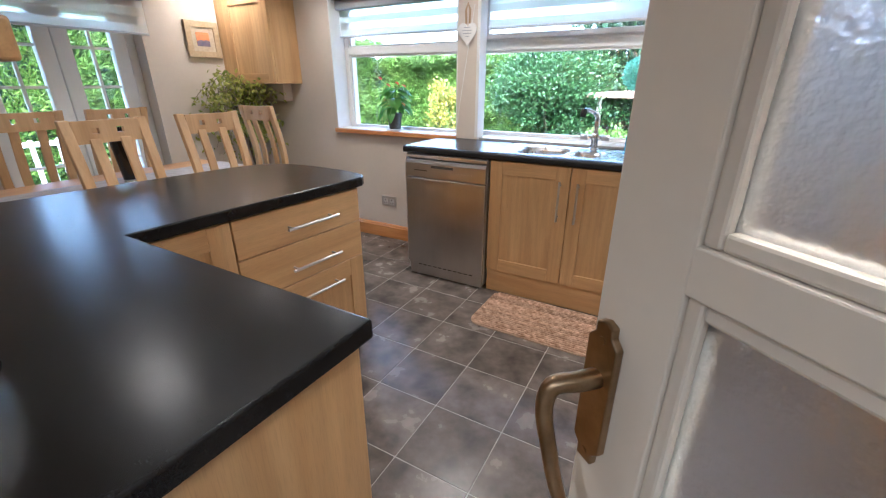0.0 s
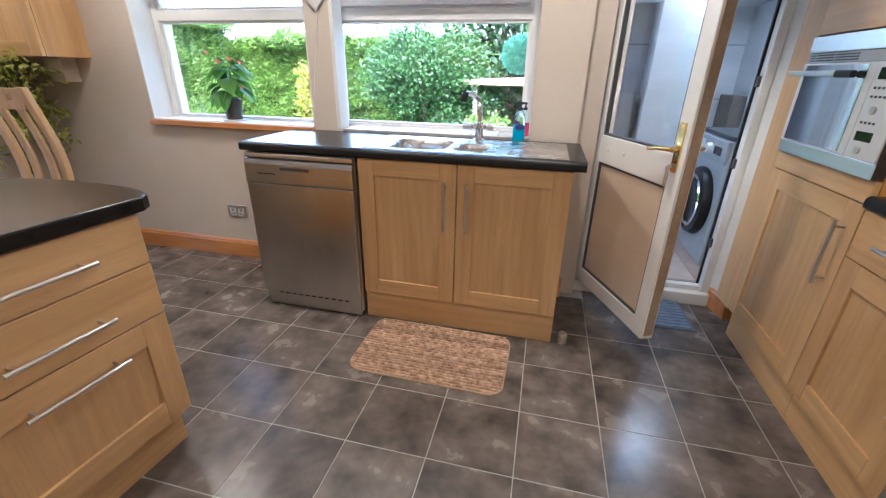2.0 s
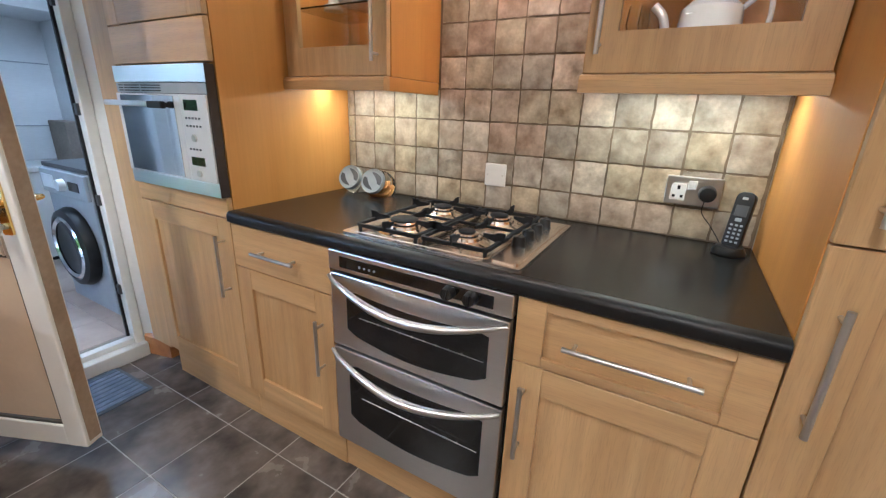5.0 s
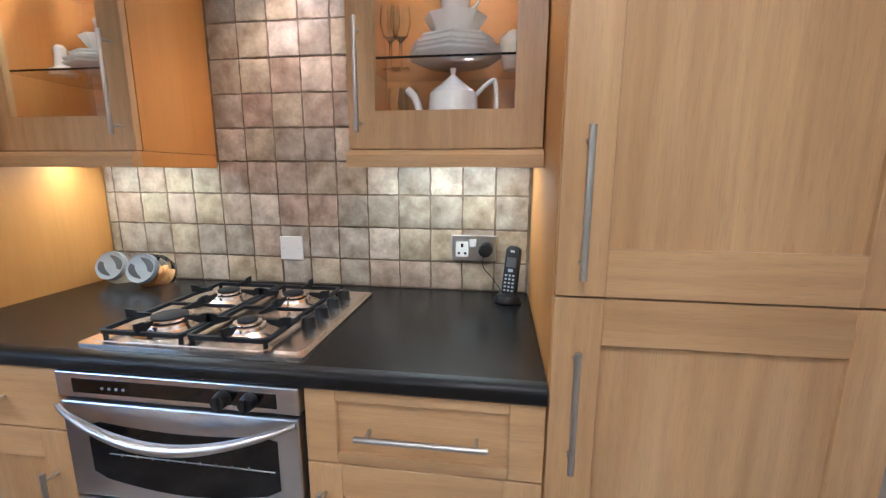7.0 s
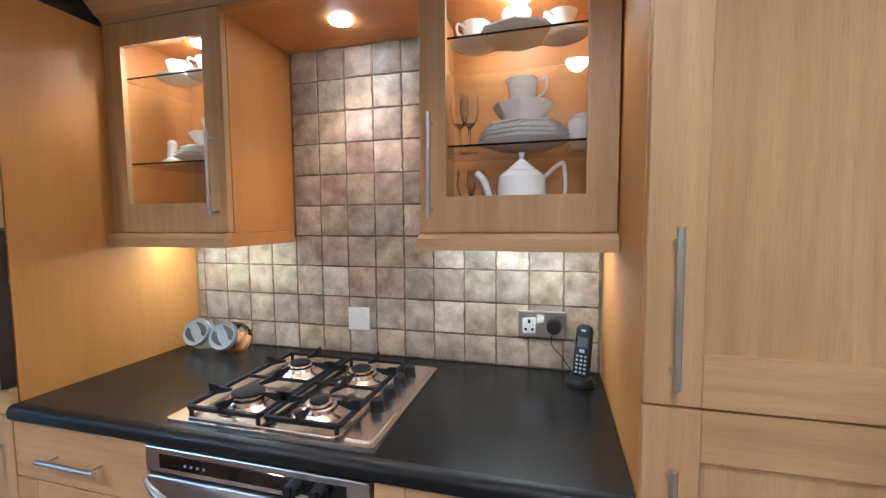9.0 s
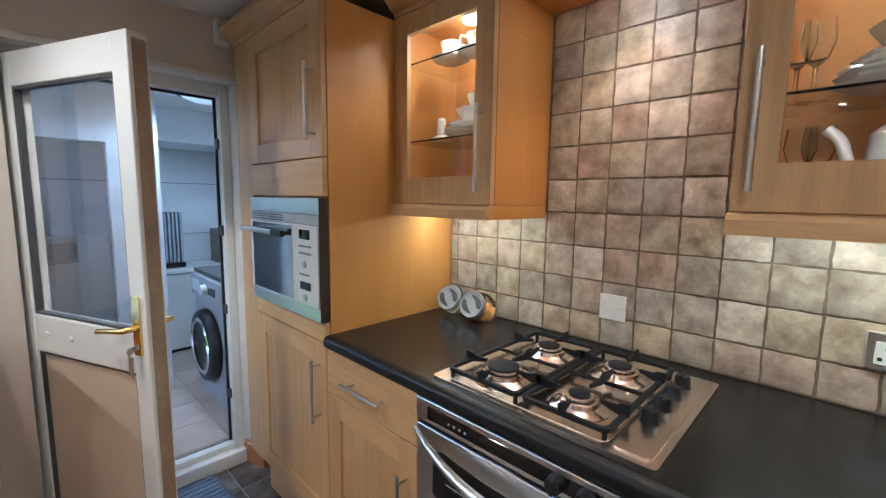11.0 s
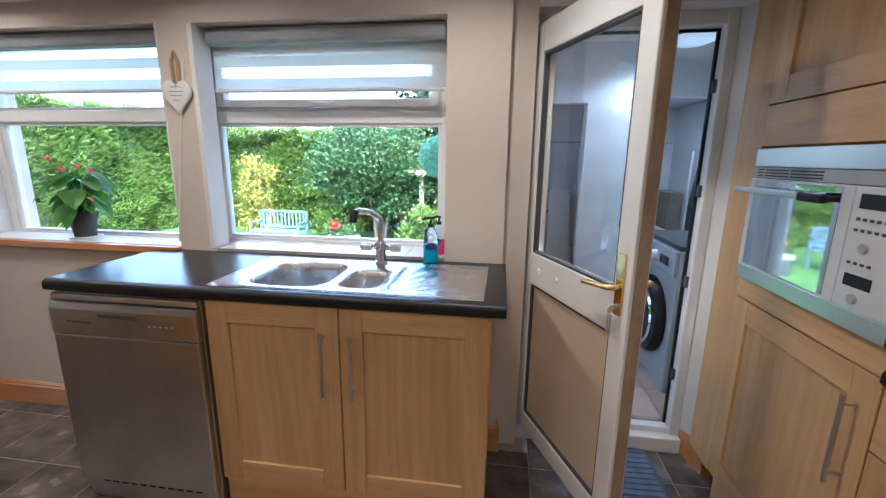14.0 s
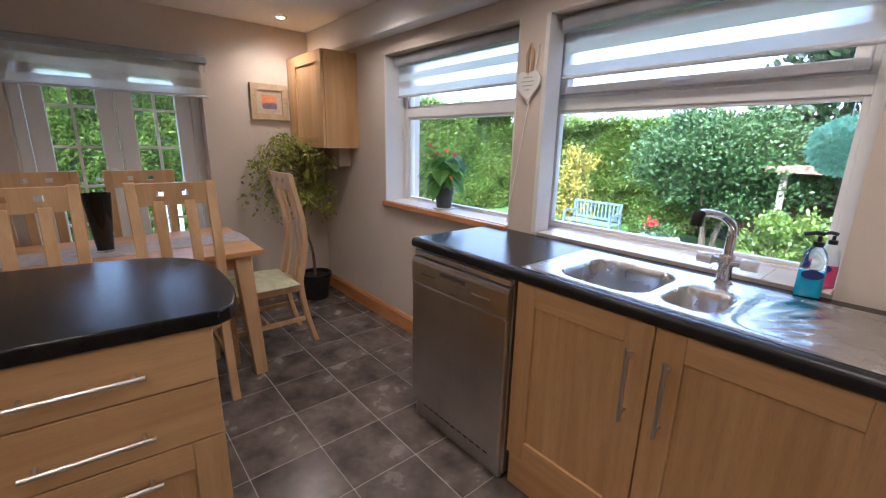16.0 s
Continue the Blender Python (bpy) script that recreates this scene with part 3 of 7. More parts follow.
# glazed garden doors
fd = thing("door_garden", (WX0 - 0.02, FRENCH[0], 0), 90, "white plastic double garden doors with glazing bars, closed", "door", kind="structure")
FW, FH = FRENCH[1] - FRENCH[0], FRENCH[3]
bm = B()
box(bm, 0, 0.06, 0.10, 0.17, 0, FH, 0.004)
box(bm, FW - 0.06, FW, 0.10, 0.17, 0, FH, 0.004)
box(bm, 0.06, FW - 0.06, 0.101, 0.169, FH - 0.06, FH, 0.004)
box(bm, 0.06, FW - 0.06, 0.101, 0.169, 0, 0.05, 0.004)
part("door_frame", bm, UPVC, fd)
for a, b in ((0.065, FW / 2 - 0.003), (FW / 2 + 0.003, FW - 0.065)):
    bm = B()
    st = 0.095
    box(bm, a, a + st, 0.09, 0.15, 0.055, FH - 0.065, 0.006)
    box(bm, b - st, b, 0.09, 0.15, 0.055, FH - 0.065, 0.006)
    box(bm, a + st, b - st, 0.091, 0.149, 0.055, 0.20, 0.006)
    box(bm, a + st, b - st, 0.091, 0.149, FH - 0.16, FH - 0.065, 0.006)
    leaf = part("door_leaf", bm, UPVC, fd)
    bm = B()
    mid = (a + b) / 2
    box(bm, mid - 0.009, mid + 0.009, 0.108, 0.132, 0.2, FH - 0.16)
    for z in (0.484, 0.742, 1.0, 1.26, 1.518):
        box(bm, a + st, b - st, 0.110, 0.130, z - 0.009, z + 0.009)
    part("glazing_bar", bm, UPVC, leaf)
    bm = B()
    box(bm, a + st - 0.005, b - st + 0.005, 0.118, 0.122, 0.195, FH - 0.155)
    p = part("pane", bm, GLASS, leaf)
    p.visible_shadow = False
bm = B()
box(bm, FW / 2 - 0.075, FW / 2 - 0.045, 0.078, 0.09, 0.92, 1.12, 0.004)
box(bm, FW / 2 - 0.17, FW / 2 - 0.05, 0.045, 0.06, 1.035, 1.055, 0.005)
part("door_handle", bm, UPVC, fd)
w = thing("roller_blind", (WX0 + 0.015, FRENCH[0] - 0.06, 1.615), 90, "cream sheer roller blind over the garden doors", "blind")
bm = B()
box(bm, 0, FW + 0.1, -0.055, -0.005, 0.225, 0.275, 0.012, 3)
part("head_box", bm, GREYPLASTIC, w)
for k in range(4):
    bm = B()
    box(bm, 0.01, FW + 0.09, -0.03 + 0.002 * (k % 2), -0.0285 + 0.002 * (k % 2), 0.01 + k * 0.055, 0.065 + k * 0.055)
    p = part("sheer_band" if k % 2 else "opaque_band", bm, BLINDSHEER if k % 2 else BLINDCLOTH, w)
    if k % 2:
        p.visible_shadow = False
bm = B()
cyl(bm, (0.01, -0.029, 0.006), (FW + 0.09, -0.029, 0.006), 0.009, seg=10)
part("bottom_bar", bm, SILVERPLASTIC, w)

# skirting boards


def skirting(name, p0, p1, nx, ny):
    """A moulded board from p0 to p1; nx, ny point into the room."""
    bm = B()
    prof = [(0.0, 0.0), (0.018, 0.0), (0.018, 0.10), (0.013, 0.108), (0.013, 0.114), (0.006, 0.125), (0.0, 0.125)]
    ends = [[bm.verts.new((p[0] + nx * u, p[1] + ny * u, v + 0.001)) for u, v in prof] for p in (p0, p1)]
    k = len(prof)
    for i in range(k):
        bm.faces.new((ends[0][i], ends[0][(i + 1) % k], ends[1][(i + 1) % k], ends[1][i]))
    bm.faces.new(ends[0])
    bm.faces.new(ends[1][::-1])
    return solid(name, bm, PINE, "varnished orange pine skirting board", "skirting board", "structure")


skirting("baseboard_north", (WX0 + 0.02, WY1 - 0.001), (0.0, WY1 - 0.001), 0, -1)
skirting("baseboard_west", (WX0 + 0.001, WY0), (WX0 + 0.001, FRENCH[0] - 0.002), 1, 0)
skirting("baseboard_west_b", (WX0 + 0.001, FRENCH[1] + 0.002), (WX0 + 0.001, WY1), 1, 0)
skirting("baseboard_pillar", (0.031, 2.882), (0.031, 2.949), 1, 0)
skirting("baseboard_pillar_b", (0.0, 2.899), (0.049, 2.899), 0, -1)
skirting("baseboard_jamb", (0.944, 2.884), (0.908, 3.034), -1, -0.24)
skirting("baseboard_jamb_b", (0.927, 2.888), (1.0, 2.888), 0, -1)
# white plaster linings of the utility doorway and the window reveals
bm = B()
prism(bm, [(0.943, 2.892), (0.965, 2.892), (0.965, 3.15), (0.8945, 3.15), (0.8945, 3.033)], "z", 0.0, 1.928)
box(bm, 0.131, 0.942, 2.944, 3.034, 1.921, 1.946, 0.003)
solid("reveal_utility", bm, WHITE, "white painted reveal of the utility doorway", "reveal", "structure")
bm = B()
box(bm, W1[0] - 0.006, W1[0] + 0.003, 2.8985, 3.059, 0.93, W1[3] - 0.001, 0.002)
box(bm, W1[1] - 0.003, W1[1] + 0.006, 2.8985, 3.059, 0.93, W1[3] - 0.001, 0.002)
box(bm, W2[0] - 0.02, W2[0] + 0.003, 2.8985, 3.008, 0.922, W2[3] - 0.001, 0.002)
solid("reveal_window", bm, WHITE, "white painted window reveals", "reveal", "structure")

# downlight fittings, for the known and the added lamps alike
for dx, dy in DOWNLIGHTS:
    w = thing("downlight", (dx, dy, CEILING), 0, "small round chrome recessed ceiling downlight, lit", "downlight", "ceiling downlights")
    bm = B()
    lathe(bm, [(0.030, -0.006), (0.036, -0.008), (0.044, -0.004), (0.046, 0.0)], seg=28)
    part("bezel", bm, CHROME, w, smooth=40)
    bm = B()
    lathe(bm, [(0.0, -0.0035), (0.030, -0.0035), (0.030, -0.001), (0.0, -0.001)], seg=24)
    part("bulb", bm, glow_mat("bulb_glow", (1.0, 0.82, 0.6), 6.0) if not bpy.data.materials.get("bulb_glow") else bpy.data.materials["bulb_glow"], w)

# ---- fitted kitchen ----


def ring(bm, x0, x1, z0, z1, fl, fb, ft, y0, y1):
    """A flat frame with a hole: fl wide at the sides, fb at the bottom, ft at the top; y0 is its face."""
    o = [(x0, z0), (x1, z0), (x1, z1), (x0, z1)]
    i = [(x0 + fl, z0 + fb), (x1 - fl, z0 + fb), (x1 - fl, z1 - ft), (x0 + fl, z1 - ft)]
    c = 0.0016
    oc = [(x0 + c, z0 + c), (x1 - c, z0 + c), (x1 - c, z1 - c), (x0 + c, z1 - c)]
    loops = [[bm.verts.new((u, y, v)) for u, v in l] for l, y in ((o, y1), (o, y0 + c), (oc, y0), (i, y0), (i, y1))]
    for p, q in zip(loops[:-1], loops[1:]):
        for k in range(4):
            bm.faces.new((p[k], p[(k + 1) % 4], q[(k + 1) % 4], q[k]))
    return loops


def shaker(bm, x0, x1, z0, z1, y=0.0, fw=0.078, fh=None):
    """The stiles and sunk panel of a cupboard front that faces -y; the rails lie between the stiles."""
    fh = fh if fh else fw
    box(bm, x0, x0 + fw, y, y + 0.02, z0, z1, 0.0016, 1)
    box(bm, x1 - fw, x1, y, y + 0.02, z0, z1, 0.0016, 1)
    box(bm, x0 + fw - 0.004, x1 - fw + 0.004, y + 0.0105, y + 0.0195, z0 + fh - 0.004, z1 - fh + 0.004)
    return bm


def rails(door, x0, x1, z0, z1, y=0.0, fw=0.078, fh=None):
    """The two rails of a framed front, parts of their own under it."""
    fh = fh if fh else fw
    for a, b in ((z0, z0 + fh), (z1 - fh, z1)):
        bm = B()
        box(bm, x0 + fw + 0.0002, x1 - fw - 0.0002, y + 0.0002, y + 0.0198, a, b, 0.0012, 1)
        part("rail", bm, MAPLE_H, door)


def bar_handle(parent, p0, p1, out=0.034):
    """A round bar on two posts, standing off a front that faces -y."""
    p0, p1 = Vector(p0), Vector(p1)
    off = Vector((0, -out, 0))
    d = (p1 - p0).normalized()
    bm = B()
    cyl(bm, p0 + off - d * 0.012, p1 + off + d * 0.012, 0.0062, seg=14)
    for q in (p0 + d * 0.012, p1 - d * 0.012):
        cyl(bm, q, q + off, 0.0045, seg=10)
    return part("handle", bm, NICKEL, parent, "brushed steel bar handle", smooth=40)


def cabinet(name, at, rz, W, depth, z0, z1, fronts, label, category="cabinet", plinth=0.03, group="", stile=0.078, body_top=None):
    """A cupboard whose fronts face -y in its own frame; its left front foot is the origin."""
    c = thing(name, at, rz, label, category, group)
    bm = B()
    body_top = body_top if body_top else z1
    box(bm, 0.001, W - 0.001, 0.022, depth, z0, body_top, 0.001, 1)
    part("body", bm, CARCASS, c)
    if z1 > body_top:
        for a in (0.001, W - 0.017):
            bm = B()
            box(bm, a, a + 0.016, 0.022, depth, body_top, z1)
            part("side_panel", bm, CARCASS, c)
    if plinth is not None:
        bm = B()
        box(bm, 0.0005, W - 0.0005, plinth, plinth + 0.018, 0.0, z0 - 0.002, 0.001, 1)
        part("plinth", bm, MAPLE_H, c)
    for kind, x0, x1, a, b, grip in fronts:
        bm = B()
        x0, x1, a, b = x0 + 0.0025, x1 - 0.0025, a + 0.002, b - 0.002
        if kind == "door":
            shaker(bm, x0, x1, a, b, fw=stile)
        elif kind == "framed":
            shaker(bm, x0, x1, a, b, fw=0.07, fh=0.024)
        else:
            box(bm, x0, x1, 0.0, 0.02, a, b, 0.003)
        d = part({"door": "door", "filler": "filler_panel"}.get(kind, "drawer_front"), bm, MAPLE if kind == "door" else MAPLE_H, c)
        if kind == "door":
            rails(d, x0, x1, a, b, fw=stile)
        elif kind == "framed":
            rails(d, x0, x1, a, b, fw=0.07, fh=0.024)
        if grip:
            o, u, v, q = grip
            if o == "v":
                bar_handle(d, (u, 0, v), (u, 0, q))
            else:
                bar_handle(d, (u, 0, q), (v, 0, q))
    return c


FX = 0.872
cabinet("base_cabinet", (FX, 2.125, 0), -90, 0.485, 0.64, 0.15, 0.868, [
    ("drawer", 0, 0.485, 0.705, 0.868, ("h", 0.155, 0.335, 0.785)), ("door", 0, 0.485, 0.152, 0.705, ("v", 0.435, 0.42, 0.60))],
    "light maple base cupboard with a drawer, beside the oven", "cabinet", group="maple kitchen units")
cabinet("base_cabinet", (FX, 1.035, 0), -90, 0.51, 0.64, 0.15, 0.868, [
    ("framed", 0, 0.51, 0.692, 0.868, ("h", 0.135, 0.385, 0.78)), ("door", 0, 0.51, 0.152, 0.692, ("v", 0.04, 0.44, 0.63))],
    "light maple base cupboard with a wide drawer, beside the larder", "cabinet", group="maple kitchen units")
tall = cabinet("oven_housing", (FX, 2.73, 0), -90, 0.605, 0.64, 0.15, 2.055, [
    ("door", 0, 0.605, 0.152, 0.878, ("v", 0.555, 0.585, 0.80)), ("filler", 0, 0.605, 0.878, 0.955, None),
    ("filler", 0, 0.605, 1.397, 1.532, None), ("door", 0, 0.605, 1.532, 2.055, ("v", 0.555, 1.60, 1.83))],
    "tall light maple unit that houses the microwave", "cabinet", group="maple kitchen units")
bm = B()
box(bm, -0.165, -0.001, 0.004, 0.03, 0.14, 2.055, 0.002)
part("filler_strip", bm, MAPLE, tall)
cabinet("larder_cabinet", (FX, 0.525, 0), -90, 0.60, 0.64, 0.15, 2.055, [
    ("door", 0, 0.60, 0.152, 1.092, ("v", 0.045, 0.76, 0.985)), ("door", 0, 0.60, 1.092, 2.055, ("v", 0.045, 1.145, 1.385))],
    "tall light maple larder cupboard with two doors", "cabinet", group="maple kitchen units", stile=0.09)


def cornice(name, at, rz, W, parent_label, ends=(True, True)):
    w = thing(name, at, rz, parent_label, "cornice", "maple cornices")
    bm = B()
    prof = [(0.03, 0.0), (0.0, 0.0), (-0.004, 0.012), (-0.02, 0.02), (-0.05, 0.052), (-0.054, 0.068), (0.03, 0.068)]
    prism(bm, prof, "x", 0.0, W)
    part("moulding", bm, MAPLE_H, w)
    return w


cornice("cornice", (FX, 2.895, 2.057), -90, 0.77, "moulded maple cornice on the microwave unit")
cornice("cornice", (FX, 0.525, 2.057), -90, 0.60, "moulded maple cornice on the larder cupboard")
cornice("cornice", (1.18, 2.124, 2.062), -90, 1.598, "moulded maple cornice across the wall cupboards")
# canopy board that bridges the two wall cupboards
w = thing("canopy_board", (1.18, 1.65, 2.04), -90, "maple board bridging the wall cupboards above the hob", "board")
bm = B()
box(bm, 0.001, 0.624, 0.0, 0.33, 0.0, 0.02, 0.002)
part("board", bm, CARCASS, w)
bm = B()
lathe(bm, [(0.0, -0.004), (0.026, -0.004), (0.032, -0.006), (0.036, 0.0)], (0.32, 0.15, 0), 20)
part("spotlight", bm, bpy.data.materials["bulb_glow"], w)


def wall_cabinet(at, W, handle_x, label):
    """A glazed wall cupboard, open inside, with glass shelves, pelmet and a lamp."""
    H, D = 0.685, 0.335
    c = thing("wall_cabinet", at, -90, label, "cabinet", "glazed wall cupboards")
    bm = B()
    box(bm, 0.0, 0.018, 0.022, D, 0, H, 0.001, 1)
    part("side_panel", bm, CARCASS, c)
    bm = B()
    box(bm, W - 0.018, W, 0.022, D, 0, H, 0.001, 1)
    part("side_panel", bm, CARCASS, c)
    bm = B()
    box(bm, 0.018, W - 0.018, D - 0.008, D, 0, H)
    part("back_panel", bm, CARCASS, c)
    for z, n in ((0.0, "bottom_panel"), (H - 0.018, "top_panel")):
        bm = B()
        box(bm, 0.018, W - 0.018, 0.022, D - 0.008, z, z + 0.018)
        part(n, bm, CARCASS, c)
    for z in (0.232, 0.518):
        bm = B()
        box(bm, 0.019, W - 0.019, 0.045, D - 0.01, z, z + 0.006, 0.001, 1)
        p = part("glass_shelf", bm, CRYSTAL, c, "clear glass shelf")
        p.visible_shadow = False
    fw, x0, x1, z0, z1 = 0.072, 0.002, W - 0.002, 0.002, H - 0.002
    bm = B()
    loops = ring(bm, x0, x1, z0, z1, fw, 0.095, 0.075, 0.0, 0.02)
    for k in range(4):
        bm.faces.new((loops[0][k], loops[0][(k + 1) % 4], loops[4][(k + 1) % 4], loops[4][k]))
    d = part("door", bm, MAPLE, c)
    bm = B()
    box(bm, x0 + fw - 0.004, x1 - fw + 0.004, 0.010, 0.014, z0 + 0.091, z1 - 0.071)
    p = part("pane", bm, GLASS, d)
    p.visible_shadow = False
    bar_handle(d, (handle_x, 0, 0.055), (handle_x, 0, 0.30))
    bm = B()
    prism(bm, [(0.0, 0.0), (-0.016, -0.004), (-0.022, -0.014), (-0.022, -0.045), (0.012, -0.045), (0.012, 0.0)], "x", 0.0, W)
    part("pelmet", bm, MAPLE_H, c)
    bm = B()
    lathe(bm, [(0.0, -0.006), (0.024, -0.006), (0.030, -0.008), (0.034, 0.0)], (W / 2, 0.17, H - 0.018), 20)
    part("display_light", bm, bpy.data.materials["bulb_glow"], c)
    bm = B()
    box(bm, 0.06, W - 0.06, 0.12, 0.16, -0.014, -0.001, 0.003)
    part("strip_light", bm, WHITE, c)
    return c


wall_cabinet((1.18, 2.124, 1.376), 0.474, 0.435, "glazed maple wall cupboard holding white china")
wall_cabinet((1.18, 1.026, 1.376), 0.50, 0.035, "glazed maple wall cupboard holding a china tea set")
w = thing("pelmet_return", (1.19, 1.65, 1.331), -90, "maple pelmet end below the wall cupboard", "pelmet")
bm = B()
box(bm, -0.018, 0.0, 0.0, 0.325, 0.0, 0.044, 0.002)
part("board", bm, CARCASS, w)

# worktops
CT, CB = 0.91, 0.87


def nose(bm, axis, at, out, a, b):
    """A rounded front edge for a worktop."""
    r = 0.006
    prof = [(0.03, CB), (0.0 + r, CB), (0.0, CB + r), (0.0, CT - 0.014), (0.004, CT - 0.005), (0.014, CT), (0.03, CT)]
    prism(bm, [(at - out * u, v) for u, v in prof], axis, a, b)


def holed_top(bm, x0, x1, y0, y1, hx0, hx1, hy0, hy1):
    """A worktop slab with a rectangular cut-out."""
    o = [(x0, y0), (x1, y0), (x1, y1), (x0, y1)]
    i = [(hx0, hy0), (hx1, hy0), (hx1, hy1), (hx0, hy1)]
    loops = [[bm.verts.new((u, v, z)) for u, v in l] for l, z in ((o, CB), (o, CT), (i, CT), (i, CB))]
    for p, q in zip(loops, loops[1:] + loops[:1]):
        for k in range(4):
            bm.faces.new((p[k], p[(k + 1) % 4], q[(k + 1) % 4], q[k]))


SX0, SX1, SY0, SY1 = -0.992, -0.026, 2.404, 2.838
for lab, rect, hole, front in (
        ("black satin laminate worktop along the oven wall", (0.89, 1.519, 0.527, 2.123), (0.945, 1.40, 1.075, 1.61), ("y", 0.86, 0.527, 2.123)),
        ("black satin laminate worktop round the sink", (-1.60, 0.045, 2.396, 2.899), (SX0 + 0.02, SX1 - 0.02, SY0 + 0.02, SY1 - 0.02), ("x", 2.366, -1.60, 0.045))):
    w = thing("worktop", (0, 0, 0), 0, lab, "worktop", "black worktops")
    bm = B()
    holed_top(bm, *rect, *hole)
    part("top", bm, BLACKTOP, w)
    bm = B()
    nose(bm, front[0], front[1], -1, front[2], front[3])
    part("front_edge", bm, EDGETOP, w, smooth=40)
# L-shaped worktop with a rounded end towards the dining table
w = thing("worktop", (0, 0, 0), 0, "black satin laminate L-shaped worktop with a rounded end", "worktop", "black worktops")
bm = B()
end = spline([(-1.200, 1.468, 0), (-1.235, 1.515, 0), (-1.35, 1.548, 0), (-1.50, 1.558, 0), (-1.65, 1.552, 0), (-1.76, 1.522, 0), (-1.84, 1.455, 0), (-1.885, 1.36, 0), (-1.91, 1.25, 0)], 3)
outline = [(-0.425, 0.566), (-1.275, 0.577)] + [(p.x, p.y) for p in end] + [(-2.105, -0.085), (-0.44, -0.085)]
prism(bm, outline, "z", CB, CT)
soft(bm, 0.006, 3, 50)
part("top", bm, BLACKTOP, w)

# L-shaped run of units under it
cabinet("drawer_unit", (-1.266, 0.870, 0), 85.3, 0.59, 0.58, 0.17, 0.868, [
    ("slab", 0, 0.59, 0.716, 0.866, ("h", 0.205, 0.425, 0.785)), ("slab", 0, 0.59, 0.550, 0.716, ("h", 0.205, 0.425, 0.618)),
    ("door", 0, 0.59, 0.172, 0.550, ("h", 0.205, 0.425, 0.484))],
    "maple drawer unit with three drawers at the worktop's end", "cabinet", plinth=0.07, group="maple kitchen units")
cabinet("base_cabinet", (-1.290, 0.580, 0), 85.3, 0.29, 0.58, 0.17, 0.868, [("door", 0, 0.29, 0.172, 0.866, None)],
        "maple corner cupboard under the black worktop", "cabinet", plinth=0.07, group="maple kitchen units")
w = cabinet("base_cabinet", (-0.462, 0.545, 0), 180, 0.745, 0.62, 0.15, 0.868, [
    ("door", 0, 0.37, 0.152, 0.866, ("v", 0.33, 0.6, 0.8)), ("door", 0.37, 0.745, 0.152, 0.866, ("v", 0.41, 0.6, 0.8))],
    "maple base cupboard beside the hall door", "cabinet", plinth=0.05, group="maple kitchen units")
bm = B()
box(bm, -0.018, -0.0005, 0.0, 0.62, 0.0, 0.868, 0.002)
part("end_panel", bm, MAPLE, w)
w = thing("end_panel", (-2.055, 0.0, 0), -7.4, "maple back panel of the peninsula", "panel")
bm = B()
box(bm, 0.0, 0.004, 0.0, 1.40, 0.0, 0.868)
part("board", bm, MAPLE, w)
# wall cupboard over the near worktop
w = thing("wall_cabinet", (-0.66, 0.27, 1.36), 180, "maple wall cupboard above the near worktop", "cabinet")
bm = B()
box(bm, 0.0, 0.9, 0.022, 0.355, 0, 0.69, 0.001, 1)
part("body", bm, CARCASS, w)
for k in range(2):
    bm = B()
    shaker(bm, 0.45 * k + 0.002, 0.45 * k + 0.448, 0.002, 0.688)
    rails(part("door", bm, MAPLE, w), 0.45 * k + 0.002, 0.45 * k + 0.448, 0.002, 0.688)
bm = B()
box(bm, 0.0, 0.9, -0.02, 0.0, -0.045, 0.0, 0.004)
part("pelmet", bm, MAPLE_H, w)

# sink run
cabinet("sink_cabinet", (-0.982, 2.382, 0), 0, 0.982, 0.50, 0.155, 0.868, [
    ("door", 0, 0.481, 0.157, 0.868, ("v", 0.43, 0.57, 0.775)), ("door", 0.481, 0.982, 0.157, 0.868, ("v", 0.53, 0.57, 0.775))],
    "maple sink cupboard with two doors under the window", "cabinet", plinth=0.02, group="maple kitchen units", body_top=0.66)


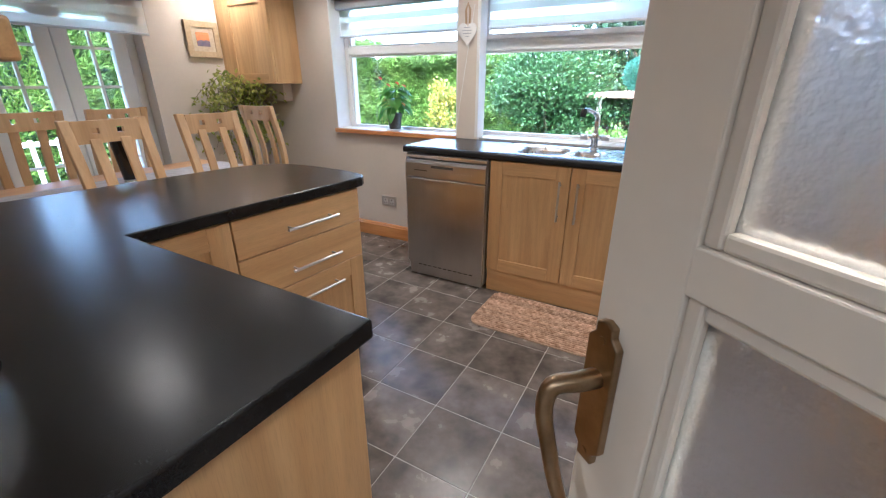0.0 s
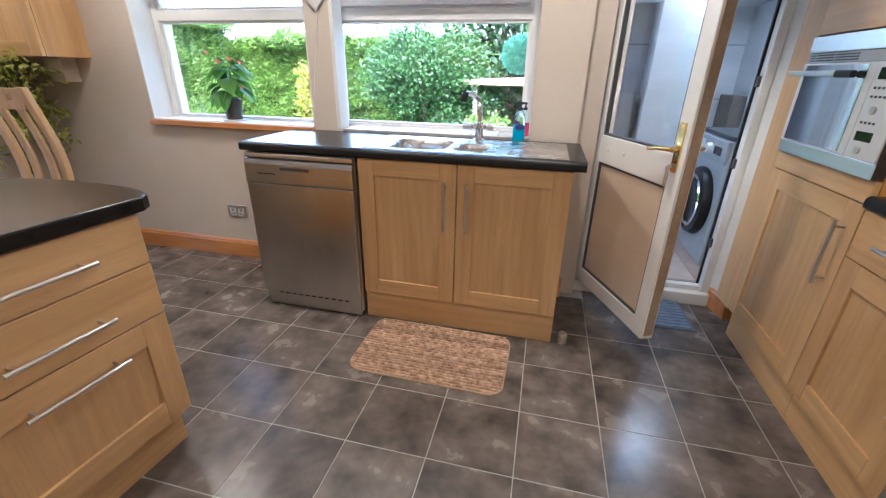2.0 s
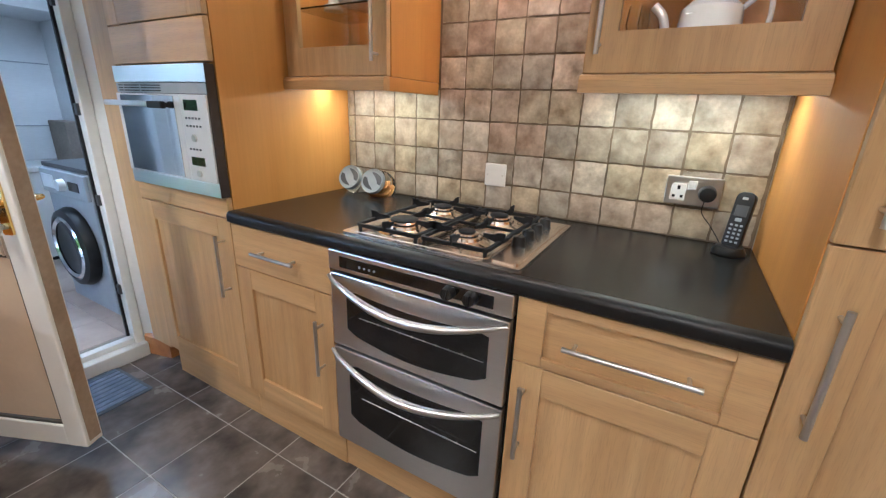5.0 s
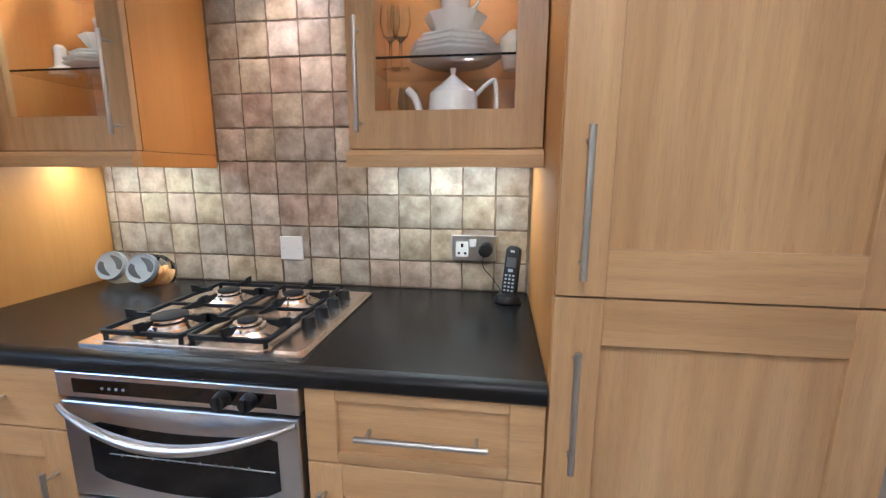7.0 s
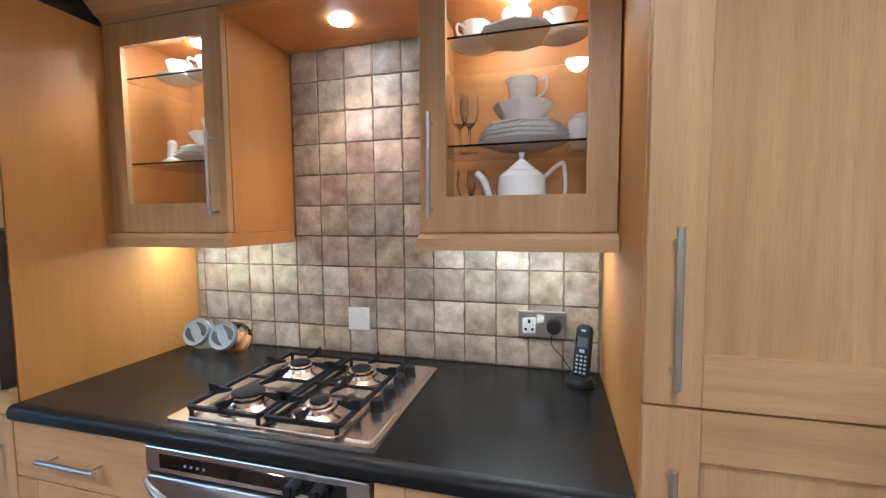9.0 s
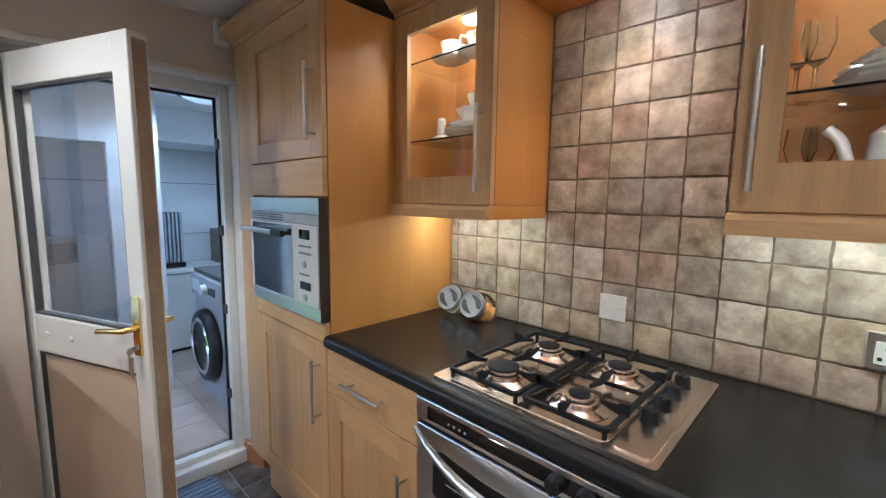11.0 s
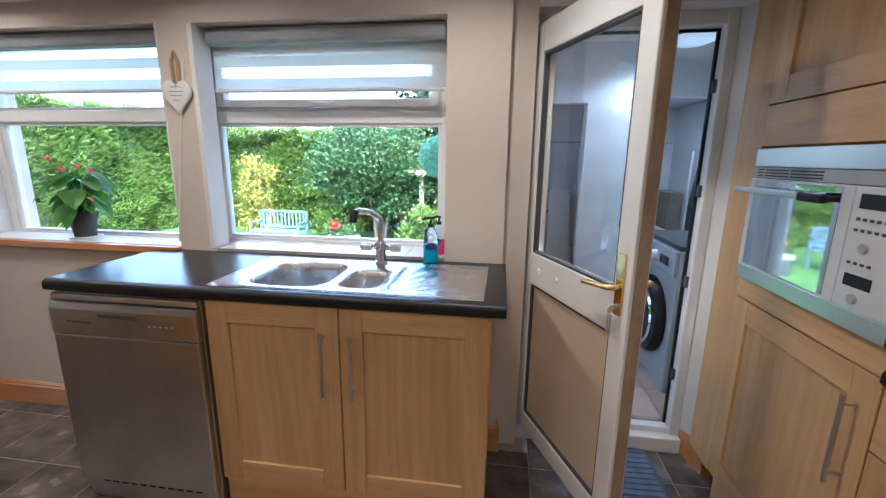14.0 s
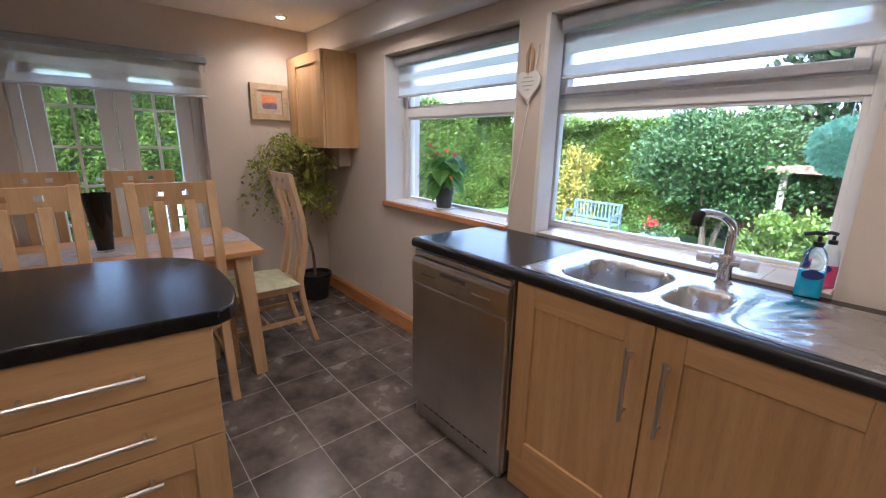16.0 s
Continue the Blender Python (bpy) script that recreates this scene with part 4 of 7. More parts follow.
def dishwasher():
    d = thing("dishwasher", (-1.578, 2.352, 0), 0, "freestanding brushed steel dishwasher under the worktop", "dishwasher")
    W = 0.585
    bm = B()
    box(bm, 0.0, W, 0.03, 0.54, 0.03, 0.845, 0.004)
    part("body", bm, STEEL_V, d)
    bm = B()
    box(bm, 0.003, W - 0.003, 0.0, 0.029, 0.105, 0.715, 0.006)
    part("door", bm, STEEL_V, d, "dull brushed steel door")
    bm = B()
    prism(bm, [(0.029, 0.718), (0.002, 0.718), (0.0, 0.722), (0.0, 0.81), (0.008, 0.832), (0.029, 0.838)], "x", 0.003, W - 0.003)
    c = part("control_panel", bm, STEEL_V, d)
    bm = B()
    box(bm, 0.20, 0.36, -0.001, 0.004, 0.785, 0.80, 0.0008)
    part("grip_recess", bm, DARKGREY, c)
    for k in range(5):
        bm = B()
        cyl(bm, (0.40 + 0.022 * k, 0.001, 0.765), (0.40 + 0.022 * k, -0.0015, 0.765), 0.004, seg=10)
        part("button", bm, SILVERPLASTIC, c)
    bm = B()
    box(bm, 0.07, 0.17, -0.0008, 0.002, 0.762, 0.768)
    part("printed_marks", bm, DARKGREY, c, "unreadable printed marks")
    bm = B()
    box(bm, 0.004, W - 0.004, 0.012, 0.03, 0.84, 0.862, 0.004)
    box(bm, 0.002, W - 0.002, 0.03, 0.55, 0.846, 0.864, 0.003)
    part("lid", bm, STEEL, d)
    bm = B()
    box(bm, 0.012, W - 0.012, 0.02, 0.04, 0.008, 0.10, 0.004)
    p = part("plinth", bm, STEEL_V, d)
    bm = B()
    for k in range(11):
        box(bm, 0.08 + 0.04 * k, 0.105 + 0.04 * k, 0.018, 0.022, 0.082, 0.088)
    part("vent_slots", bm, BLACK, p)
    for fx, fy in ((0.05, 0.08), (W - 0.05, 0.08), (0.05, 0.48), (W - 0.05, 0.48)):
        bm = B()
        cyl(bm, (fx, fy, 0.0), (fx, fy, 0.032), 0.016, seg=12)
        part("foot", bm, BLACK, d)


dishwasher()


def sink():
    """Inset steel sink: one and a half bowls and a fanned drainer, as one pressed sheet."""
    s = thing("sink", (SX0, SY0, CT), 0, "stainless steel one-and-a-half bowl sink with drainer", "sink")
    W, D = SX1 - SX0, SY1 - SY0
    nx, ny = 200, 90

    def rr(x, y, cx, cy, hx, hy, r):
        qx, qy = abs(x - cx) - hx + r, abs(y - cy) - hy + r
        return math.hypot(max(qx, 0), max(qy, 0)) + min(max(qx, qy), 0) - r

    def sm(a, b, v):
        t = min(1, max(0, (v - a) / (b - a)))
        return t * t * (3 - 2 * t)

    def height(x, y):
        edge = rr(x, y, W / 2, D / 2, W / 2, D / 2, 0.05)
        z = 0.004 * sm(0.0, -0.012, edge) + 0.001
        b1 = rr(x, y, 0.258, 0.205, 0.152, 0.163, 0.085)
        b2 = rr(x, y, 0.522, 0.172, 0.078, 0.112, 0.055)
        rim = max(sm(0.020, 0.010, b1) , sm(0.016, 0.008, b2))
        z -= 0.003 * rim
        z -= 0.165 * sm(0.0, -0.022, b1) + 0.02 * sm(-0.02, -0.16, b1)
        z -= 0.085 * sm(0.0, -0.022, b2) + 0.012 * sm(-0.02, -0.09, b2)
        dr = rr(x, y, 0.785, 0.215, 0.158, 0.190, 0.07)
        ins = sm(0.0, -0.012, dr)
        z -= 0.005 * ins
        a = math.atan2(y + 0.10, x - 0.53)
        z += 0.0032 * ins * sm(-0.02, -0.05, dr) * (0.5 + 0.5 * math.cos(a * 46)) ** 2
        return z
    verts = [(W * i / nx, D * j / ny, height(W * i / nx, D * j / ny)) for j in range(ny + 1) for i in range(nx + 1)]
    faces = [(j * (nx + 1) + i, j * (nx + 1) + i + 1, (j + 1) * (nx + 1) + i + 1, (j + 1) * (nx + 1) + i) for j in range(ny) for i in range(nx)]
    me = bpy.data.meshes.new("basin")
    me.from_pydata(verts, [], faces)
    me.materials.append(SINKSTEEL)
    me.shade_smooth()
    b = new("basin", me)
    b.parent = s
    for cx, cy, z in ((0.258, 0.22, -0.181), (0.522, 0.172, -0.092)):
        bm = B()
        lathe(bm, [(0.0, 0.002), (0.012, 0.003), (0.016, 0.0), (0.032, 0.002), (0.038, 0.004), (0.042, 0.0)], (cx, cy, z + 0.002), 24)
        part("waste", bm, CHROME, s, smooth=40)
    bm = B()
    box(bm, 0.012, W - 0.012, 0.012, D - 0.012, -0.20, -0.195)
    part("underside", bm, SINKSTEEL, s)
    return s


sink()


def mixer_tap():
    t = thing("mixer_tap", (-0.475, 2.80, CT + 0.004), 0, "chrome monobloc mixer tap with crosshead levers", "tap")
    bm = B()
    lathe(bm, [(0.0, 0.0), (0.029, 0.0), (0.029, 0.006), (0.022, 0.012), (0.020, 0.05), (0.023, 0.06), (0.023, 0.085), (0.018, 0.095), (0.0, 0.097)], seg=24)
    part("body", bm, CHROME, t, smooth=40)
    for s in (-1, 1):
        bm = B()
        cyl(bm, (s * 0.018, 0, 0.070), (s * 0.04, 0, 0.070), 0.012, seg=16)
        a = part("arm", bm, CHROME, t, smooth=40)
        bm = B()
        cyl(bm, (s * 0.04, 0, 0.070), (s * 0.085, 0, 0.070), 0.018, 0.017, seg=20)
        soft(bm, 0.003)
        part("tap_head", bm, STEEL_V, a, smooth=40)
    bm = B()
    pts = spline([(0, 0, 0.09), (0, 0, 0.15), (0, -0.012, 0.19), (-0.02, -0.06, 0.222), (-0.04, -0.13, 0.235), (-0.05, -0.16, 0.232)], 8)
    tube(bm, pts, [0.014] * 10 + [0.012] * (len(pts) - 10), 16)
    sp = part("spout", bm, CHROME, t, smooth=50)
    bm = B()
    tube(bm, [(-0.05, -0.158, 0.238), (-0.052, -0.168, 0.222), (-0.052, -0.17, 0.198)], [0.016, 0.017, 0.016], 16)
    part("nozzle", bm, BLACK, sp, smooth=50)


mixer_tap()

# ---- appliances ----


def double_oven():
    o = thing("double_oven", (0.862, 1.637, 0), -90, "built-in stainless steel double oven with curved handles", "oven")
    W = 0.597
    bm = B()
    box(bm, 0.004, W - 0.004, 0.03, 0.55, 0.15, 0.868, 0.002)
    part("body", bm, DARKGREY, o)
    bm = B()
    box(bm, 0.0, W, 0.0, 0.028, 0.805, 0.868, 0.003)
    c = part("control_panel", bm, STEEL, o)
    bm = B()
    box(bm, 0.045, W - 0.05, -0.002, 0.004, 0.818, 0.853, 0.001, 1)
    part("display_strip", bm, BLACKGLASS, c, "black glass strip")
    for k in range(4):
        bm = B()
        cyl(bm, (0.125 + 0.018 * k, -0.001, 0.834), (0.125 + 0.018 * k, -0.004, 0.834), 0.0035, seg=10)
        part("button", bm, GREYPLASTIC, c)
    for kx in (0.425, 0.488):
        bm = B()
        cyl(bm, (kx, -0.002, 0.835), (kx, -0.026, 0.835), 0.019, 0.016, seg=24)
        box(bm, kx - 0.004, kx + 0.004, -0.031, -0.024, 0.819, 0.851, 0.001, 1)
        part("knob", bm, BLACK, c, "black control knob", smooth=40)
    for z0, z1 in ((0.545, 0.795), (0.165, 0.535)):
        bm = B()
        box(bm, 0.004, W - 0.004, 0.0, 0.028, z0, z1, 0.004)
        d = part("oven_door", bm, STEEL, o)
        # window outline: bowed top and bottom
        bm = B()
        n = 14
        wx0, wx1, top = 0.068, 0.542, z1 - 0.045
        low = z0 + (0.048 if z0 > 0.4 else 0.100)
        pts = [(wx0 + (wx1 - wx0) * k / n, top - 0.016 * math.sin(math.pi * k / n) - (0.012 if k in (0, n) else 0)) for k in range(n + 1)]
        pts += [(wx1 - (wx1 - wx0) * k / n, low + 0.012 - 0.03 * math.sin(math.pi * k / n) + (0.012 if k in (0, n) else 0)) for k in range(n + 1)]
        prism(bm, pts, "y", -0.0015, 0.003)
        g = part("oven_window", bm, BLACKGLASS, d, "black oven glass")
        bm = B()
        zr = (top + low) / 2 - 0.012
        tube(bm, [(wx0 + 0.05, -0.0025, zr + 0.008), (wx1 - 0.01, -0.0025, zr + 0.004)], 0.0012, 6)
        for k in range(9):
            x = wx0 + 0.08 + 0.04 * k
            box(bm, x, x + 0.003, -0.0032, -0.002, zr + 0.003, zr + 0.010)
        part("rack", bm, NICKEL, g)
        bm = B()
        pts = [(0.006 + (W - 0.012) * k / 24, -0.008 - 0.045 * math.sin(math.pi * k / 24) ** 0.7, z1 - 0.008 - 0.055 * math.sin(math.pi * k / 24)) for k in range(25)]
        tube(bm, pts, [0.006 + 0.007 * math.sin(math.pi * k / 24) for k in range(25)], 12)
        part("handle", bm, NICKEL, d, "bowed steel handle", smooth=50)
    bm = B()
    box(bm, -0.004, W + 0.004, 0.045, 0.06, 0.0, 0.15, 0.001, 1)
    part("plinth", bm, MAPLE_H, o)


double_oven()


def gas_hob():
    h = thing("gas_hob", (0.908, 1.623, CT), -90, "stainless steel four-burner gas hob with iron pan supports", "hob")
    W, D = 0.575, 0.512
    bm = B()
    prism(bm, rounded(0, W, 0, D, 0.012, 3), "z", 0.0005, 0.006)
    box(bm, 0.05, W - 0.1, 0.05, D - 0.05, -0.03, 0.0005)
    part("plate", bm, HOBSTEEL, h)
    bm = B()
    prism(bm, rounded(0.485, W - 0.015, 0.02, D - 0.02, 0.015, 4), "z", 0.006, 0.010)
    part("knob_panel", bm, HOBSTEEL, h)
    bm = B()
    prism(bm, rounded(0.02, 0.475, 0.02, D - 0.02, 0.02, 4), "z", 0.006, 0.0075)
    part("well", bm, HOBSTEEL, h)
    for kx, ky in ((0.51, 0.165), (0.51, 0.245), (0.51, 0.325), (0.51, 0.41)):
        bm = B()
        lathe(bm, [(0.0, 0.03), (0.015, 0.03), (0.018, 0.026), (0.019, 0.004), (0.022, 0.0), (0.0, 0.0)], (kx, ky, 0.010), 20)
        box(bm, kx - 0.003, kx + 0.003, ky - 0.017, ky + 0.017, 0.038, 0.043, 0.001, 1)
        part("knob", bm, BLACK, h, "black hob knob", smooth=40)
    for bx, by, r, k in ((0.150, 0.122, 0.054, 0.80), (0.368, 0.122, 0.040, 0.62), (0.150, 0.36, 0.046, 0.70), (0.368, 0.36, 0.046, 0.66)):
        bm = B()
        lathe(bm, [(0.0, 0.001), (r + 0.030, 0.001), (r + 0.026, 0.004), (r + 0.012, 0.008), (r + 0.006, 0.012), (r + 0.003, 0.020), (r - 0.004, 0.0225), (0.0, 0.0225)], (bx, by, 0.0075), 36)
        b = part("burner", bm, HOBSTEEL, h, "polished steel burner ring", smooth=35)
        bm = B()
        lathe(bm, [(0.0, 0.0226), (r - 0.007, 0.0226), (r - 0.007, 0.0255), (0.0, 0.0255)], (bx, by, 0.0075), 32)
        part("flame_ring", bm, IRON, b, "black slotted flame ring", smooth=35)
        bm = B()
        lathe(bm, [(0.0, 0.0256), (r - 0.005, 0.0256), (r - 0.006, 0.029), (r * k + 0.002, 0.031), (0.0, 0.031)], (bx, by, 0.0075), 32)
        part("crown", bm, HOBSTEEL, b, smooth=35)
        bm = B()
        lathe(bm, [(0.0, 0.0312), (r * k, 0.0312), (r * k, 0.035), (r * k - 0.004, 0.037), (0.0, 0.0375)], (bx, by, 0.0075), 32)
        part("burner_cap", bm, IRON, b, "black enamel cap", smooth=35)
    for gx0, gx1 in ((0.030, 0.258), (0.264, 0.476)):
        bm = B()
        z0, z1, t = 0.020, 0.030, 0.010
        gy0, gy1 = 0.028, D - 0.032
        gm = (gy0 + gy1) / 2
        outer, inner = rounded(gx0, gx1, gy0, gy1, 0.018, 4), rounded(gx0 + t, gx1 - t, gy0 + t, gy1 - t, 0.010, 4)
        loops = [[bm.verts.new((u, v, z)) for u, v in o] for o, z in ((outer, z0), (outer, z1), (inner, z1), (inner, z0))]
        for p, q in zip(loops, loops[1:] + loops[:1]):
            for k in range(len(p)):
                bm.faces.new((p[k], p[(k + 1) % len(p)], q[(k + 1) % len(p)], q[k]))
        box(bm, gx0 + t - 0.002, gx1 - t + 0.002, gm - 0.004, gm + 0.004, z0 + 0.001, z1 - 0.001)
        cx = (gx0 + gx1) / 2
        for cy, ya, yb in ((0.122, gy0, gm), (0.36, gm, gy1)):
            for dx in (-1, 1):
                e = gx0 if dx < 0 else gx1
                prism(bm, [(e + dx * 0.006, z0 + 0.004), (e + dx * 0.010, 0.052), (e - dx * 0.016, 0.050), (e - dx * 0.022, 0.044), (cx + dx * 0.050, 0.044), (cx + dx * 0.050, 0.036), (e - dx * 0.02, z0 + 0.004)], "y", cy - 0.0028, cy + 0.0028)
            for dy, e in ((-1, ya), (1, yb)):
                o = 0.006 if e in (gy0, gy1) else -0.004
                prism(bm, [(e + dy * o, z0 + 0.004), (e + dy * (o + 0.003), 0.052), (e - dy * 0.016, 0.050), (e - dy * 0.022, 0.044), (cy + dy * 0.050, 0.044), (cy + dy * 0.050, 0.036), (e - dy * 0.02, z0 + 0.004)], "x", cx - 0.0028, cx + 0.0028)
        for fx in (gx0 + 0.012, gx1 - 0.012):
            for fy in (gy0 + 0.012, gy1 - 0.012):
                cyl(bm, (fx, fy, 0.0066), (fx, fy, z0 + 0.002), 0.006, seg=8)
        part("pan_support", bm, IRON, h, "black cast-iron pan support")


gas_hob()


def microwave():
    m = thing("microwave", (0.860, 2.7185, 0.955), -90, "built-in stainless steel microwave with mirrored glass door", "microwave")
    W, H = 0.588, 0.438
    bm = B()
    box(bm, 0.004, W - 0.004, 0.007, 0.05, 0.002, H - 0.002, 0.002)
    part("body", bm, DARKGREY, m)
    bm = B()
    box(bm, W - 0.003, W + 0.001, -0.003, 0.03, 0.001, H - 0.001)
    part("side_trim", bm, surf("brown_side", (0.030, 0.018, 0.014), (0.045, 0.028, 0.022), 0.5), m, "dark brown casing side")
    bm = B()
    box(bm, 0, W, -0.004, 0.006, H - 0.058, H, 0.002)
    part("top_trim", bm, STEEL, m)
    bm = B()
    box(bm, 0, W, -0.004, 0.006, 0, 0.048, 0.002)
    part("bottom_trim", bm, STEEL, m)
    bm = B()
    box(bm, 0, W, -0.001, 0.006, H - 0.094, H - 0.060, 0.001, 1)
    g = part("vent", bm, GREYPLASTIC, m)
    for k in range(3):
        bm = B()
        for a, b in ((0.06, 0.17), (0.18, 0.31), (0.02, 0.05)):
            box(bm, a, b, -0.002, 0.0005, H - 0.088 + 0.009 * k, H - 0.084 + 0.009 * k)
        part("slot", bm, BLACK, g)
    bm = B()
    box(bm, 0.002, 0.43, -0.008, 0.006, 0.050, H - 0.096, 0.002)
    d = part("door", bm, SILVERMETAL, m)
    bm = B()
    box(bm, 0.03, 0.395, -0.0095, -0.006, 0.056, H - 0.102, 0.001, 1)
    part("door_glass", bm, MIRRORGLASS, d, "dark mirrored glass")
    bm = B()
    box(bm, -0.012, 0.30, -0.052, -0.036, H - 0.142, H - 0.122, 0.005)
    for a in (0.02, 0.28):
        box(bm, a, a + 0.014, -0.038, -0.008, H - 0.138, H - 0.126, 0.001, 1)
    hd = part("handle", bm, NICKEL, d)
    bm = B()
    box(bm, 0.30, 0.395, -0.053, -0.035, H - 0.145, H - 0.121, 0.005)
    box(bm, 0.37, 0.384, -0.036, -0.008, H - 0.140, H - 0.126, 0.001, 1)
    part("handle_end", bm, BLACK, hd, "black handle end")
    bm = B()
    box(bm, 0.432, W - 0.004, -0.008, 0.006, 0.050, H - 0.096, 0.002)
    c = part("control_panel", bm, SILVERMETAL, m, "silver control panel")
    for a, b, z0, z1 in ((0.452, 0.53, 0.29, 0.325), (0.452, 0.53, 0.105, 0.135)):
        bm = B()
        box(bm, a, b, -0.0095, -0.007, z0, z1, 0.001, 1)
        part("display", bm, BLACKGLASS, c)
    for z, n in ((0.262, 5), (0.236, 5), (0.158, 4)):
        for k in range(n):
            bm = B()
            box(bm, 0.452 + 0.019 * k, 0.462 + 0.019 * k, -0.0105, -0.0075, z, z + 0.007, 0.001, 1)
            part("button", bm, DARKGREY, c)
    for z in (0.200, 0.078):
        bm = B()
        cyl(bm, (0.49, -0.007, z), (0.49, -0.014, z), 0.013, 0.012, seg=20)
        part("dial", bm, NICKEL, c, smooth=40)


microwave()

# ---- utility door and room ----


def utility_door():
    bm = B()
    y0, y1 = 3.035, 3.105
    box(bm, 0.132, 0.175, y0, y1, UTZ - 0.03, 1.925, 0.004)
    box(bm, 0.85, 0.893, y0, y1, UTZ - 0.03, 1.925, 0.004)
    box(bm, 0.175, 0.85, y0 + 0.001, y1 - 0.001, 1.865, 1.925, 0.004)
    f = solid("door_frame_utility", bm, UPVC, "white plastic door frame with a raised sill", "door frame", "structure")
    bm = B()
    box(bm, 0.132, 0.893, 3.0, 3.12, 0.0, 0.075, 0.006)
    box(bm, 0.175, 0.85, y0 + 0.012, y1 - 0.012, 0.075, 0.105, 0.004)
    part("sill", bm, UPVC, f)
    bm = B()
    for z in (0.35, 0.8, 1.2, 1.62):
        box(bm, 0.838, 0.8505, y0 + 0.02, y0 + 0.045, z, z + 0.05, 0.002)
    part("keep", bm, DARKGREY, f)
    bm = B()
    t = 0.012
    box(bm, 0.838, 0.8505, y0 + 0.05, y0 + 0.05 + t, 0.105, 1.865)
    box(bm, 0.175, 0.85, y0 + 0.05, y0 + 0.05 + t, 1.854, 1.8655)
    part("seal", bm, BLACK, f, "black rubber seal")
    ang = math.degrees(math.atan2(-0.64, 0.28))
    d = thing("door_utility", (0.12, 3.03, 0.10), ang, "white plastic half-glazed door standing ajar", "door", kind="structure")
    W, H, T = 0.70, 1.775, 0.062
    for a, b in ((0, 0.085), (W - 0.075, W)):
        bm = B()
        box(bm, a, b, 0, T, 0, H, 0.005)
        lf = part("stile", bm, UPVC, d)
    for a, b in ((0, 0.085), (H - 0.115, H), (0.715, 0.855)):
        bm = B()
        box(bm, 0.083, W - 0.073, 0.001, T - 0.001, a, b, 0.005)
        part("rail", bm, UPVC, d)
    bm = B()
    box(bm, W, W + 0.003, 0.012, T - 0.008, 0.02, H - 0.02)
    part("edge_strip", bm, surf("brown_edge", (0.30, 0.22, 0.15), (0.42, 0.33, 0.24), 0.6), lf, "brownish edge strip with lock")
    bm = B()
    box(bm, 0.08, W - 0.07, 0.018, T - 0.018, 0.08, 0.72)
    part("lower_panel", bm, surf("tan_panel", (0.60, 0.49, 0.37), (0.67, 0.56, 0.43), 0.4, scale=(3, 3, 3), spread=0.04), d, "flat tan lower panel")
    bm = B()
    for a, b in ((0.085, 0.715), (0.855, H - 0.115)):
        for px in (0.085, W - 0.085):
            box(bm, px, px + 0.010, 0.006, 0.03, a, b, 0.002, 1)
        box(bm, 0.095, W - 0.085, 0.0065, 0.03, a, a + 0.010, 0.002, 1)
        box(bm, 0.095, W - 0.085, 0.0065, 0.03, b - 0.010, b, 0.002, 1)
    part("glazing_bead", bm, DARKGREY, d, "dark gasket round the panels")
    bm = B()
    box(bm, 0.08, W - 0.07, 0.028, 0.033, 0.85, H - 0.11)
    p = part("pane", bm, GLASS, d)
    p.visible_shadow = False
    bm = B()
    prism(bm, rounded(W - 0.058, W - 0.026, 0.785, 0.978, 0.005, 3), "y", -0.007, 0.0)
    pl = part("handle_plate", bm, BRASS, d, "polished brass handle plate")
    bm = B()
    tube(bm, spline([(W - 0.042, -0.005, 0.875), (W - 0.042, -0.04, 0.876), (W - 0.055, -0.052, 0.876), (W - 0.10, -0.054, 0.872), (W - 0.16, -0.05, 0.862)], 5), [0.010] * 8 + [0.009] * 13, 10)
    part("lever", bm, BRASS, pl, smooth=50)
    bm = B()
    prism(bm, rounded(W - 0.058, W - 0.026, 0.785, 0.978, 0.005, 3), "y", T, T + 0.007)
    tube(bm, spline([(W - 0.042, T + 0.005, 0.875), (W - 0.042, T + 0.04, 0.876), (W - 0.055, T + 0.052, 0.876), (W - 0.15, T + 0.05, 0.862)], 5), 0.009, 10)
    part("outer_handle", bm, BRASS, d, smooth=50)
    bm = B()
    cyl(bm, (W - 0.042, -0.004, 0.812), (W - 0.042, -0.014, 0.812), 0.009, seg=14)
    box(bm, W - 0.0435, W - 0.0405, -0.032, -0.012, 0.806, 0.818)
    cyl(bm, (W - 0.044, -0.03, 0.806), (W - 0.040, -0.03, 0.806), 0.011, seg=14)
    part("key", bm, NICKEL, pl, "key in the lock")
    bm = B()
    for z, x in ((0.778, 0.0), (0.770, 0.012)):
        box(bm, W - 0.052 + x, W - 0.044 + x, -0.032, -0.029, z - 0.05, z + 0.02, 0.001, 1)
    part("spare_key", bm, NICKEL, pl, "keys hanging from the lock")
    for z in (0.25, 0.85, 1.45):
        bm = B()
        cyl(bm, (-0.012, 0.002, z), (-0.012, 0.002, z + 0.10), 0.011, seg=12)
        box(bm, -0.012, 0.03, -0.004, 0.002, z + 0.01, z + 0.09, 0.002, 1)
        part("hinge", bm, WHITE, d)
    for x in (0.16, 0.30):
        bm = B()
        cyl(bm, (x, 0.0, 0.79), (x, -0.006, 0.79), 0.011, 0.008, seg=14)
        part("cover_cap", bm, UPVC, d)


utility_door()

